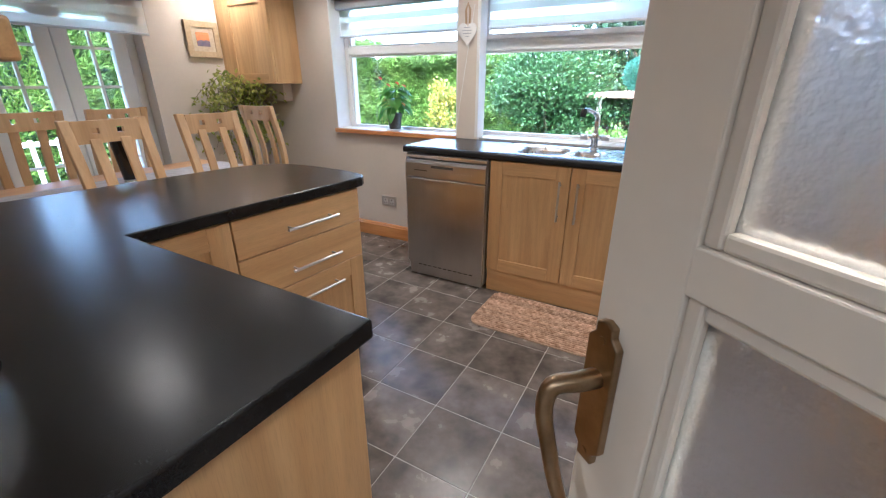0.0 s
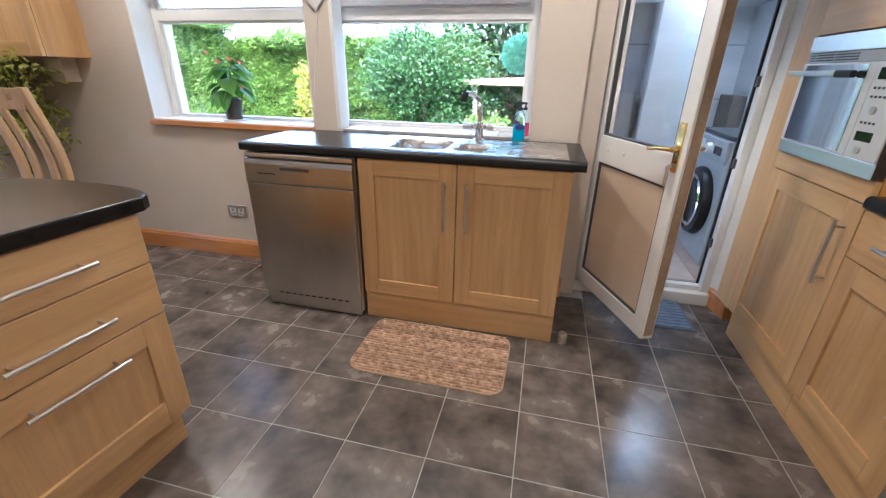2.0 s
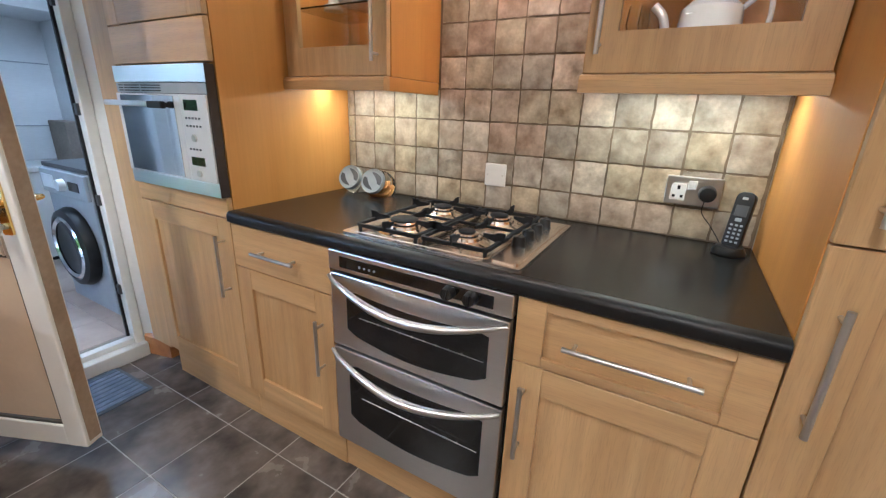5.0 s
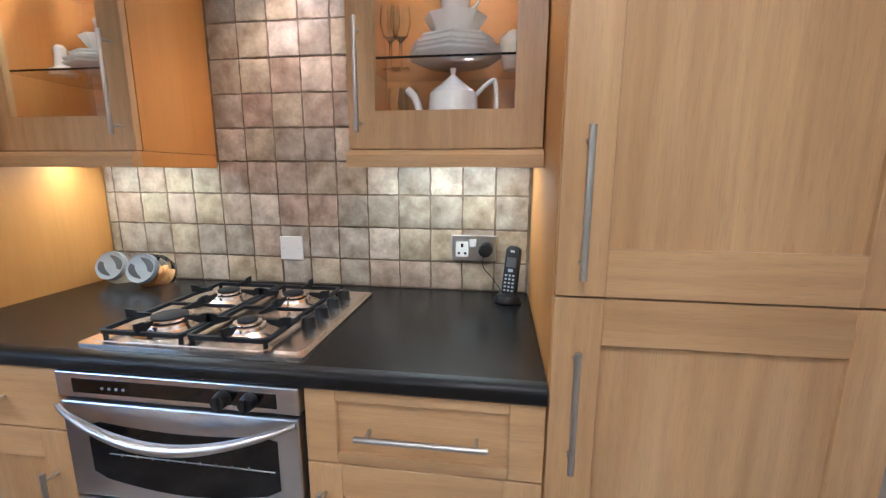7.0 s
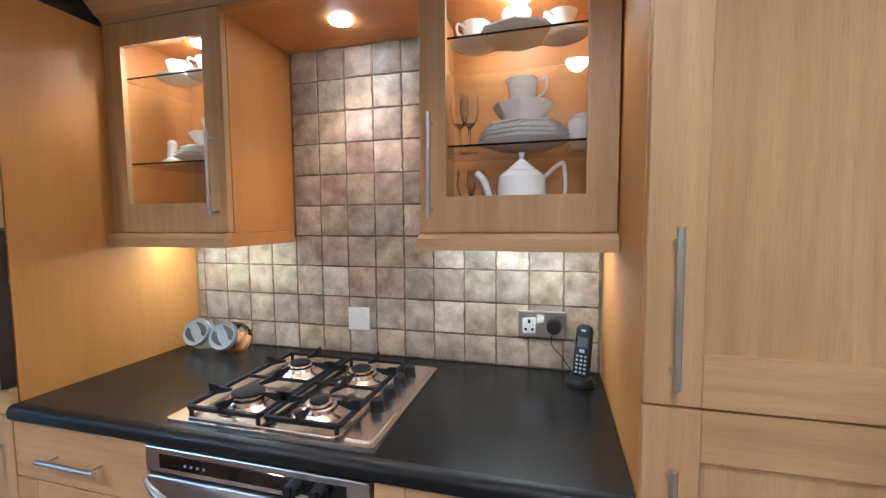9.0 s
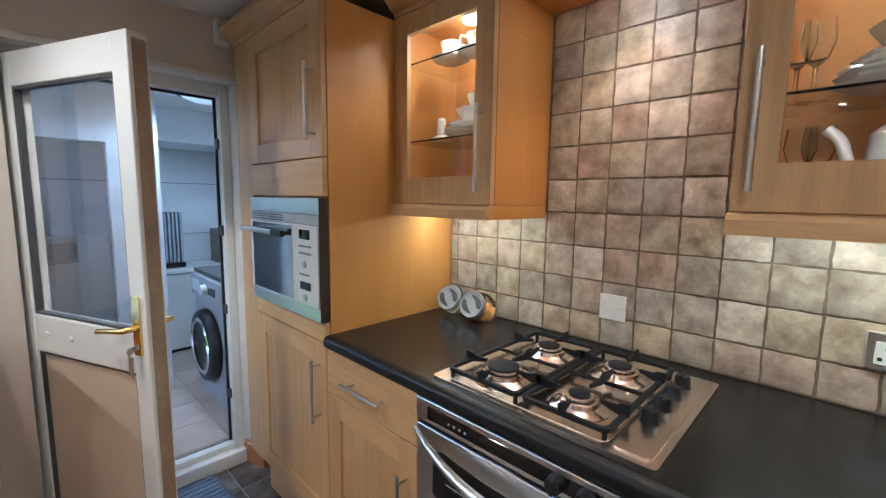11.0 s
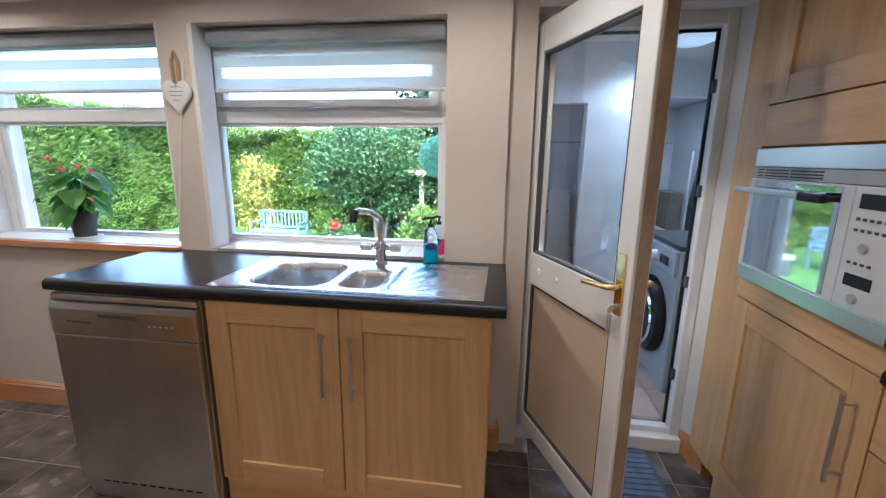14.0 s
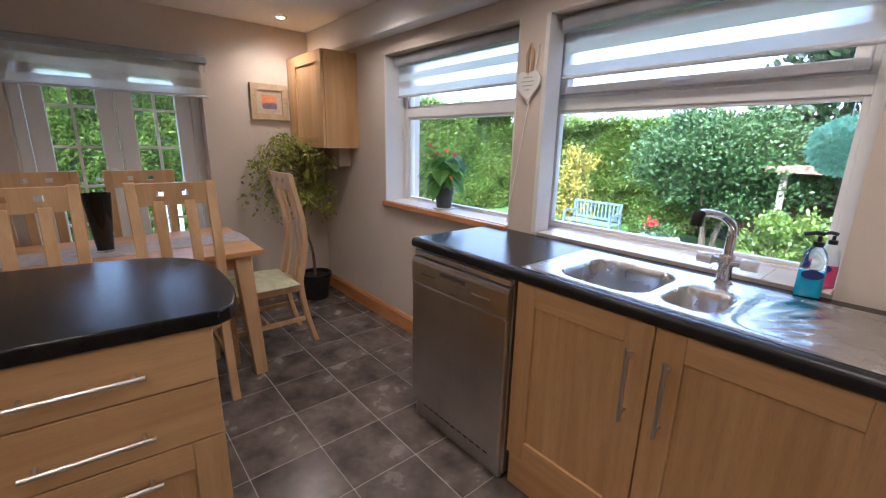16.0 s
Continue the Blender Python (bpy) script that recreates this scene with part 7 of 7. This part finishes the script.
S0, S1, S2 = 1.3945, 1.6145, 1.9005
for y in (0.66, 0.90):
    cup_set((1.33, y, S2), 2.4)
china("sugar_bowl", (1.30, 0.78, S2), [("plate", PLATE), ("bowl", raised(CUP, 0.014))], "white octagonal china plate with a small bowl", "bowl", 8)
china("plate_stack", (1.34, 0.765, S1), [("plate", raised(PLATE, 0.0, 1.22)), ("plate", raised(PLATE, 0.012, 1.22)), ("plate", raised(PLATE, 0.024, 1.18)), ("plate", raised(PLATE, 0.036, 1.02)), ("plate", raised(PLATE, 0.046, 1.0))], "stack of white octagonal china plates", "plates", 8)
china("china_bowl", (1.34, 0.765, S1 + 0.066), [("bowl", raised(BOWL, 0, 0.95))], "white octagonal china bowl on the plates", "bowl", 8)
china("milk_jug", (1.34, 0.765, S1 + 0.122), [("body", raised(JUG, 0, 1.05))], "white china milk jug with an angular handle", "jug", 16,
      [("jug_handle", [(0, -0.033, 0.06), (0.0, -0.065, 0.07), (0, -0.062, 0.035), (0, -0.035, 0.015)], 0.004), ("lip", [(0, 0.03, 0.06), (0, 0.046, 0.074)], 0.008)])
china("teapot", (1.30, 0.765, S0), [("body", [(0.0, 0.0), (0.05, 0.0), (0.068, 0.03), (0.070, 0.08), (0.066, 0.135), (0.05, 0.15), (0.0, 0.151)]), ("lid", [(0.0, 0.205), (0.009, 0.202), (0.006, 0.185), (0.03, 0.165), (0.045, 0.1515), (0.0, 0.1515)])],
      "white china teapot with a tall lid and angular handle", "teapot", 12,
      [("spout", [(0, 0.06, 0.05), (0, 0.09, 0.08), (0, 0.105, 0.125), (0, 0.128, 0.15)], 0.011), ("teapot_handle", [(0, -0.06, 0.13), (0, -0.10, 0.165), (0, -0.115, 0.16), (0, -0.115, 0.08), (0, -0.065, 0.06)], 0.006)])
china("side_plate", (1.40, 0.60, S1), [("plate", [(0.0, 0.0), (0.03, 0.0), (0.045, 0.04), (0.042, 0.08), (0.02, 0.10), (0.0, 0.10)])], "white china sugar pot at the cupboard's side", "pot", 16)
for y in (0.955, 0.925):
    for z in (S1, S0):
        d = thing("wine_glass", (1.36, y - (0.02 if z < 1.5 else 0), z + 0.0005), 0, "clear stemmed crystal glass", "glass", "crystal glasses")
        bm = B()
        lathe(bm, [(0.0, 0.0), (0.028, 0.0), (0.026, 0.004), (0.004, 0.008), (0.004, 0.07), (0.02, 0.085), (0.03, 0.12), (0.026, 0.165), (0.0245, 0.165), (0.028, 0.12), (0.018, 0.088), (0.0, 0.078)], seg=20)
        p = part("glass", bm, CRYSTAL, d, smooth=50)
        p.visible_shadow = False
# the other cupboard
for y, a in ((1.96, 0.5), (1.83, 2.6), (1.72, 1.5)):
    cup_set((1.32, y, S2), a)
china("salt_pot", (1.30, 1.985, S1), [("body", [(0.0, 0.0), (0.036, 0.0), (0.036, 0.012), (0.02, 0.02), (0.016, 0.06), (0.017, 0.075), (0.010, 0.085), (0.0, 0.087)])], "white china salt pot shaped like a bell", "salt pot", 20)
china("plate_stack", (1.33, 1.835, S1), [("plate", raised(PLATE, 0.0, 1.15)), ("plate", raised(PLATE, 0.012, 1.13)), ("plate", raised(PLATE, 0.024, 1.0)), ("plate", raised(PLATE, 0.034, 0.98))], "stack of white octagonal plates in the cupboard", "plates", 8)
china("china_bowl", (1.33, 1.835, S1 + 0.054), [("bowl", raised(BOWL, 0, 0.85)), ("cup", raised(CUP, 0.045, 0.9))], "white china bowl with a cup in it", "bowl", 8)
china("coffee_pot", (1.36, 1.80, S0), [("body", [(0.0, 0.0), (0.04, 0.0), (0.055, 0.03), (0.05, 0.10), (0.032, 0.14), (0.034, 0.15), (0.01, 0.165), (0.0, 0.18)])], "white china coffee pot on the bottom shelf", "coffee pot", 16)

# ---- garden ----
bm = B()
bmesh.ops.create_grid(bm, x_segments=60, y_segments=60, size=600)
for v in bm.verts:
    v.co.z = GROUND
solid("ground", bm, LAWN, "mown green lawn", "lawn", "structure")
bm = B()
box(bm, -8.0, 0.6, 3.22, 5.2, GROUND, GROUND + 0.06)
solid("pavement", bm, PATIO, "pale paved patio below the windows", "patio", "structure")
bm = B()
box(bm, -6.2, WX0 - 0.31, -1.2, 3.4, GROUND, -0.10, 0.01)
solid("deck", bm, PATIO, "raised pale terrace outside the garden doors", "terrace", "structure")


def railing():
    r = thing("railing", (-6.0, -0.8, -0.10), 90, "white painted picket railing on the terrace", "railing")
    for z in (0.12, 0.75):
        bm = B()
        box(bm, 0.0, 4.0, -0.02, 0.02, z, z + 0.05, 0.004)
        part("rail", bm, WHITE, r)
    for k in range(34):
        bm = B()
        box(bm, 0.02 + 0.118 * k, 0.06 + 0.118 * k, -0.012, 0.012, 0.0, 0.82, 0.003, 1)
        part("picket", bm, WHITE, r)


railing()


def leaf_wall(rnd, n, x0, x1, y0, y1, z0, z1, facing, lump=0.25):
    """Points and outward directions over a lumpy upright face and its top."""
    cs, ns = [], []
    for _ in range(n):
        u, v = rnd.random(), rnd.random()
        x, y, z = x0 + (x1 - x0) * u, y0 + (y1 - y0) * u, z0 + (z1 - z0) * v ** 0.9
        bulge = noise.noise(Vector((x * 1.1, y * 1.1, z * 1.3))) * lump + noise.noise(Vector((x * 3.3, y * 3.3, z * 3.3))) * lump * 0.5
        top = noise.noise(Vector((x * 1.7, y * 1.7, 5.0))) * 0.22 * v
        depth = -rnd.random() ** 2 * 0.18
        cs.append((x + facing[0] * (bulge + depth), y + facing[1] * (bulge + depth), z + top))
        ns.append((facing[0] * 0.7, facing[1] * 0.7, 0.55))
    return cs, ns


def hedge(name, x0, x1, y0, y1, z1, facing, n, seed, label, size=0.10):
    rnd = random.Random(seed)
    h = thing(name, (0, 0, GROUND), 0, label, "hedge")
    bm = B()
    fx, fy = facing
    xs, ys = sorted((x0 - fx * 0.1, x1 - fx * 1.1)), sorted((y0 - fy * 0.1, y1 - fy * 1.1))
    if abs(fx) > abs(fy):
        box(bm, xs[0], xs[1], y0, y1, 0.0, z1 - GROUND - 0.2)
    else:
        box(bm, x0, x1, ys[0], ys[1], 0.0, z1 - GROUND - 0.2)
    part("core", bm, DARK_LEAF, h, "dark solid block inside the hedge")
    cs, ns = leaf_wall(rnd, n, x0, x1, y0, y1, 0.0, z1 - GROUND, facing)
    cs2, ns2 = leaf_wall(rnd, n // 6, x0, x1, y0, y1, z1 - GROUND - 0.25, z1 - GROUND + 0.12, (-fx * 1.6, -fy * 1.6), 0.3)
    vs, fs = leaves(cs + cs2, ns + ns2, size, 0.3, rnd)
    leaf_object("foliage", vs, fs, HEDGE_LEAF, h, "bright feathery conifer sprays")
    return h


hedge("hedge", -14.0, -2.2, 12.6, 12.6, 2.0, (0, -1), 60000, 1, "tall clipped bright green conifer hedge", 0.15)
hedge("hedge", -9.6, -9.6, -6.0, 12.4, 2.45, (1, 0), 80000, 2, "tall bright green conifer hedge along the side", 0.13)


def bush(name, at, rx, ry, rz, n, mat, size, seed, label, stems=5, category="shrub"):
    """A rounded shrub: stems, and leaves in uneven clumps."""
    rnd = random.Random(seed)
    b = thing(name, at, 0, label, category)
    for k in range(stems):
        a = 6.283 * k / stems + rnd.uniform(-0.4, 0.4)
        bm = B()
        pts = spline([(0.1 * math.cos(a), 0.1 * math.sin(a), 0.0), (rx * 0.25 * math.cos(a), ry * 0.25 * math.sin(a), rz * 0.6), (rx * 0.6 * math.cos(a), ry * 0.6 * math.sin(a), rz * 1.25)], 4)
        tube(bm, pts, [0.05 * rz / 1.5 * (1 - 0.8 * i / (len(pts) - 1)) + 0.006 for i in range(len(pts))], 6)
        part("stem", bm, BARK, b)
    cs, ns = [], []
    clumps = []
    for _ in range(max(8, n // 160)):
        d = Vector((rnd.gauss(0, 1), rnd.gauss(0, 1), rnd.gauss(0, 1))).normalized()
        r = rnd.uniform(0.55, 1.0)
        clumps.append((Vector((d.x * rx * r, d.y * ry * r, rz * 1.05 + d.z * rz * 0.95 * r)), d))
    for _ in range(n):
        c, d = rnd.choice(clumps)
        o = Vector((rnd.gauss(0, 1), rnd.gauss(0, 1), rnd.gauss(0, 1))) * 0.16 * (rx + rz) / 2
        cs.append(c + o)
        ns.append((d.x * 0.6, d.y * 0.6, 0.5))
    cs = [(c[0], c[1], max(c[2], 0.03)) for c in cs]
    vs, fs = leaves(cs, ns, size, 0.6, rnd)
    leaf_object("crown", vs, fs, mat, b, "many small leaves in uneven clumps")
    return b


def tree(at, seed):
    """A garden tree with leaning trunks and a crown held clear of the ground."""
    rnd = random.Random(seed)
    t = thing("garden_tree", at, 0, "spreading green garden tree with bare leaning trunks", "tree")
    ends = []
    for a, lean in ((0.3, 0.5), (2.2, 0.7), (4.2, 0.35)):
        bm = B()
        pts = spline([(0.08 * math.cos(a), 0.08 * math.sin(a), 0.0), (lean * 0.4 * math.cos(a), lean * 0.4 * math.sin(a), 0.7), (lean * math.cos(a), lean * math.sin(a), 1.6), (lean * 1.5 * math.cos(a), lean * 1.5 * math.sin(a), 2.5)], 5)
        tube(bm, pts, [0.055 - 0.035 * i / (len(pts) - 1) for i in range(len(pts))], 8)
        part("trunk", bm, BARK, t, smooth=50)
    cs, ns, clumps = [], [], []
    for _ in range(150):
        d = Vector((rnd.gauss(0, 1), rnd.gauss(0, 1), rnd.gauss(0, 1))).normalized()
        r = rnd.uniform(0.4, 1.0)
        clumps.append((Vector((d.x * 1.55 * r, d.y * 1.1 * r, 1.85 + d.z * 1.0 * r)), d))
    for _ in range(26000):
        c, d = rnd.choice(clumps)
        o = Vector((rnd.gauss(0, 1), rnd.gauss(0, 1), rnd.gauss(0, 0.8))) * 0.18
        cs.append(c + o)
        ns.append((d.x * 0.6, d.y * 0.6, 0.4))
    vs, fs = leaves(cs, ns, 0.085, 0.55, rnd)
    leaf_object("crown", vs, fs, SHRUB_LEAF, t, "many small leaves in uneven clumps")


tree((-2.85, 10.6, GROUND), 31)
bush("flowering_shrub", (-6.1, 10.95, GROUND), 0.5, 0.4, 1.0, 3600, YELLOW_LEAF, 0.09, 41, "yellow-flowered garden shrub by the hedge", 5)
bush("garden_shrub", (-1.45, 9.3, GROUND), 0.6, 0.5, 0.58, 4600, HEDGE_LEAF, 0.085, 43, "low bright green garden shrub", 5)
bush("garden_shrub", (-3.9, 10.6, GROUND), 0.6, 0.5, 0.5, 4200, HEDGE_LEAF, 0.075, 44, "low pale green garden shrub beside the bench", 5)
bush("garden_conifer", (-0.9, 12.0, GROUND), 1.4, 1.2, 3.0, 9000, DARK_LEAF, 0.20, 45, "tall dark conifer behind the fence", 3, "tree")


def bench():
    b = thing("garden_bench", (-5.68, 9.8, GROUND), -2, "pale blue-grey painted slatted garden bench", "bench")
    PALE = surf("pale_blue_paint", (0.10, 0.155, 0.17), (0.14, 0.205, 0.22), 0.7, scale=(6, 6, 6), spread=0.08)
    W = 1.22
    for x in (0.0, W - 0.05):
        bm = B()
        box(bm, x, x + 0.05, 0.0, 0.05, 0.0, 0.62, 0.004)
        box(bm, x, x + 0.05, 0.42, 0.47, 0.0, 0.86, 0.004)
        box(bm, x, x + 0.05, 0.0, 0.46, 0.60, 0.64, 0.004)
        part("end_frame", bm, PALE, b)
    for k in range(5):
        bm = B()
        box(bm, 0.0, W, 0.02 + 0.085 * k, 0.085 + 0.085 * k, 0.40, 0.425, 0.003)
        part("seat_slat", bm, PALE, b)
    for z in (0.46, 0.82):
        bm = B()
        box(bm, 0.05, W - 0.05, 0.425, 0.46, z, z + 0.05, 0.003)
        part("back_rail", bm, PALE, b)
    for k in range(12):
        bm = B()
        x = 0.075 + k * (W - 0.19) / 11
        box(bm, x, x + 0.038, 0.432, 0.452, 0.51, 0.82, 0.002, 1)
        part("back_slat", bm, PALE, b)


bench()


def flower_tub():
    t = thing("flower_tub", (-3.45, 9.75, GROUND), 0, "stacked grey flower tub with red blooms", "planter")
    bm = B()
    box(bm, -0.32, 0.32, -0.2, 0.2, 0.0, 0.30, 0.02)
    part("lower_tub", bm, DARKGREY, t)
    bm = B()
    box(bm, -0.36, 0.36, -0.22, 0.22, 0.302, 0.40, 0.02)
    part("tub_rim", bm, GREYPLASTIC, t)
    rnd = random.Random(8)
    cs = [(rnd.gauss(0, 0.14), rnd.gauss(0, 0.09), 0.42 + abs(rnd.gauss(0, 0.10))) for _ in range(500)]
    vs, fs = leaves(cs, [(0, 0, 1)] * 500, 0.07, 0.6, rnd)
    leaf_object("foliage", vs, fs, SHRUB_LEAF, t)
    cs = [(rnd.gauss(-0.08, 0.06), rnd.gauss(-0.05, 0.05), 0.56 + abs(rnd.gauss(0, 0.06))) for _ in range(60)]
    vs, fs = leaves(cs, [(0, -0.5, 1)] * 60, 0.07, 0.9, rnd)
    leaf_object("blooms", vs, fs, RED_PETAL, t, "red blooms")


flower_tub()


def fence():
    f = thing("fence", (-2.6, 11.4, GROUND), 0, "brown board fence behind the shrubs", "fence")
    for k in range(30):
        bm = B()
        x = 0.15 * k
        box(bm, x, x + 0.145, 0.0 + 0.01 * (k % 2), 0.02 + 0.01 * (k % 2), 0.05, 1.55, 0.003, 1)
        part("board", bm, FENCEWOOD, f)
    for k in range(4):
        bm = B()
        box(bm, 1.4 * k, 1.4 * k + 0.1, -0.1, -0.001, 0.0, 1.65, 0.006)
        part("post", bm, FENCEWOOD, f)


fence()


def pergola():
    p = thing("pergola", (-1.75, 10.0, GROUND), 0, "small timber garden shelter with a pale roof edge", "shelter")
    for x in (0.0, 1.6):
        bm = B()
        box(bm, x, x + 0.09, 0.0, 0.09, 0.0, 1.75, 0.006)
        part("post", bm, surf("weathered_post", (0.30, 0.25, 0.20), (0.38, 0.32, 0.26), 0.8) if x == 0 else bpy.data.materials["weathered_post"], p)
    bm = B()
    prism(bm, [(-0.2, 1.75), (1.9, 1.75), (1.9, 1.95), (-0.2, 1.85)], "y", -0.15, 0.9)
    part("roof", bm, surf("clay_roof", (0.22, 0.125, 0.08), (0.30, 0.18, 0.12), 0.85, scale=(5, 5, 5)), p, "pale terracotta roof edge")


pergola()


def house_beyond():
    h = thing("house", (-10.5, 30.0, GROUND), 0, "distant house roof behind the hedge", "house")
    bm = B()
    box(bm, 0, 7.0, 0, 6.0, 0, 2.6)
    part("wall", bm, RENDER_OUT, h)
    bm = B()
    prism(bm, [(-0.3, 2.6), (6.3, 2.6), (3.0, 4.4)], "x", -0.2, 7.2)
    r = part("roof", bm, surf("grey_roof", (0.22, 0.20, 0.20), (0.30, 0.27, 0.26), 0.85, scale=(3, 3, 3)), h)
    bm = B()
    box(bm, 3.2, 3.9, 2.7, 3.3, 4.1, 5.2, 0.02)
    part("chimney", bm, surf("chimney_brick", (0.30, 0.18, 0.13), (0.38, 0.24, 0.18), 0.9, scale=(9, 9, 9)), r)


house_beyond()


def hanging_ball():
    rnd = random.Random(77)
    b = thing("topiary_ball", (-0.358, 3.64, 1.355), 0, "turquoise artificial topiary ball hanging outside the window", "hanging ball")
    bm = B()
    bmesh.ops.create_icosphere(bm, subdivisions=3, radius=0.100)
    part("core", bm, TURQ_LEAF, b)
    cs, ns = [], []
    for _ in range(2600):
        d = Vector((rnd.gauss(0, 1), rnd.gauss(0, 1), rnd.gauss(0, 1))).normalized()
        cs.append(d * rnd.uniform(0.094, 0.112))
        ns.append(tuple(d))
    vs, fs = leaves(cs, ns, 0.021, 0.6, rnd)
    leaf_object("sprigs", vs, fs, TURQ_LEAF, b)
    bm = B()
    for s in (-0.03, 0.03):
        tube(bm, [(0, 0, 0.095), (s * 0.35, 0, 0.832)], 0.002, 5)
    part("chain", bm, NICKEL, b)
    w = thing("hanging_bracket", (-0.358, 3.205, 2.14), 0, "dark iron bracket on the outside wall", "bracket")
    bm = B()
    box(bm, -0.012, 0.012, 0.0, 0.45, 0.03, 0.05, 0.002, 1)
    part("arm", bm, IRON, w)
    bm = B()
    box(bm, -0.02, 0.02, -0.004, 0.004, -0.05, 0.09)
    part("back_plate", bm, IRON, w)


hanging_ball()

# ---- floor and wall tiles, built last ----


def tiled_floor():
    bm = B()
    box(bm, WX0, WX1, WY0 - 0.12, WY1, -0.06, 0.0005)
    box(bm, 0.031, WX1, WY1, 3.045, -0.06, 0.0005)
    floor = solid("floor", bm, GROUT, "dark slate-look floor tiles with pale joints", "floor", "structure")
    p, q, gap = 0.3035, 0.3025, 0.0035
    shared = {}
    for i in range(-13, 5):
        for j in range(-8, 5):
            x0, x1 = 0.186 + p * i, 0.186 + p * (i + 1)
            y0, y1 = 2.196 + q * j, 2.196 + q * (j + 1)
            top = 3.04 if x0 > -0.01 else WY1
            x0, x1, y0, y1 = max(x0, WX0), min(x1, WX1), max(y0, WY0 - 0.1), min(y1, top)
            if x1 - x0 < 0.02 or y1 - y0 < 0.02:
                continue
            key = (round(x1 - x0, 3), round(y1 - y0, 3))
            if key not in shared:
                bm = B()
                box(bm, gap / 2, key[0] - gap / 2, gap / 2, key[1] - gap / 2, -0.008, 0.0018, 0.0015, 1)
                shared[key] = mesh_of("tile", bm, FLOORTILE)
            t = new("tile", shared[key])
            t.parent = floor
            t.location = (x0, y0, 0.0)


tiled_floor()


def tiled_splashback():
    bm = B()
    box(bm, 1.512, 1.5195, 0.526, 2.124, CT, 1.378)
    box(bm, 1.512, 1.5195, 1.027, 1.649, 1.378, 2.04)
    back = solid("wall_tiling", bm, TILEGROUT, "rustic beige and brown square wall tiles", "wall tiles", "structure")
    p, q, gap = 0.1108, 0.1146, 0.0072
    rnd = random.Random(4)
    shared = {}
    for i in range(-9, 6):
        for j in range(-1, 11):
            y0, y1, z0, z1 = 1.530 + p * i, 1.530 + p * (i + 1), 1.011 + q * j, 1.011 + q * (j + 1)
            lo, hi = (0.527, 2.123) if z0 < 1.33 else (1.028, 1.648)
            y0, y1, z0, z1 = max(y0, lo), min(y1, hi), max(z0, CT + 0.002), min(z1, 2.04)
            if y1 - y0 < 0.02 or z1 - z0 < 0.02:
                continue
            key = (round(y1 - y0, 3), round(z1 - z0, 3), rnd.randrange(5))
            if key not in shared:
                bm = B()
                w, h = key[0] - gap, key[1] - gap
                n = 5
                g = [[bm.verts.new((-0.007 - rnd.uniform(0, 0.0016) if 0 < a < n and 0 < b < n else -0.004 - rnd.uniform(0, 0.001), gap / 2 + w * a / n + rnd.uniform(-0.0016, 0.0016), gap / 2 + h * b / n + rnd.uniform(-0.0016, 0.0016))) for b in range(n + 1)] for a in range(n + 1)]
                for a in range(n):
                    for b in range(n):
                        bm.faces.new((g[a][b], g[a][b + 1], g[a + 1][b + 1], g[a + 1][b]))
                rim = [g[a][0] for a in range(n + 1)] + [g[n][b] for b in range(1, n + 1)] + [g[a][n] for a in range(n - 1, -1, -1)] + [g[0][b] for b in range(n - 1, 0, -1)]
                low = [bm.verts.new((0.0, v.co.y, v.co.z)) for v in rim]
                for k in range(len(rim)):
                    bm.faces.new((rim[k], rim[(k + 1) % len(rim)], low[(k + 1) % len(rim)], low[k]))
                shared[key] = mesh_of("tile", bm, WALLTILE, 35)
            t = new("tile", shared[key])
            t.parent = back
            t.location = (1.513, y0, z0)


tiled_splashback()
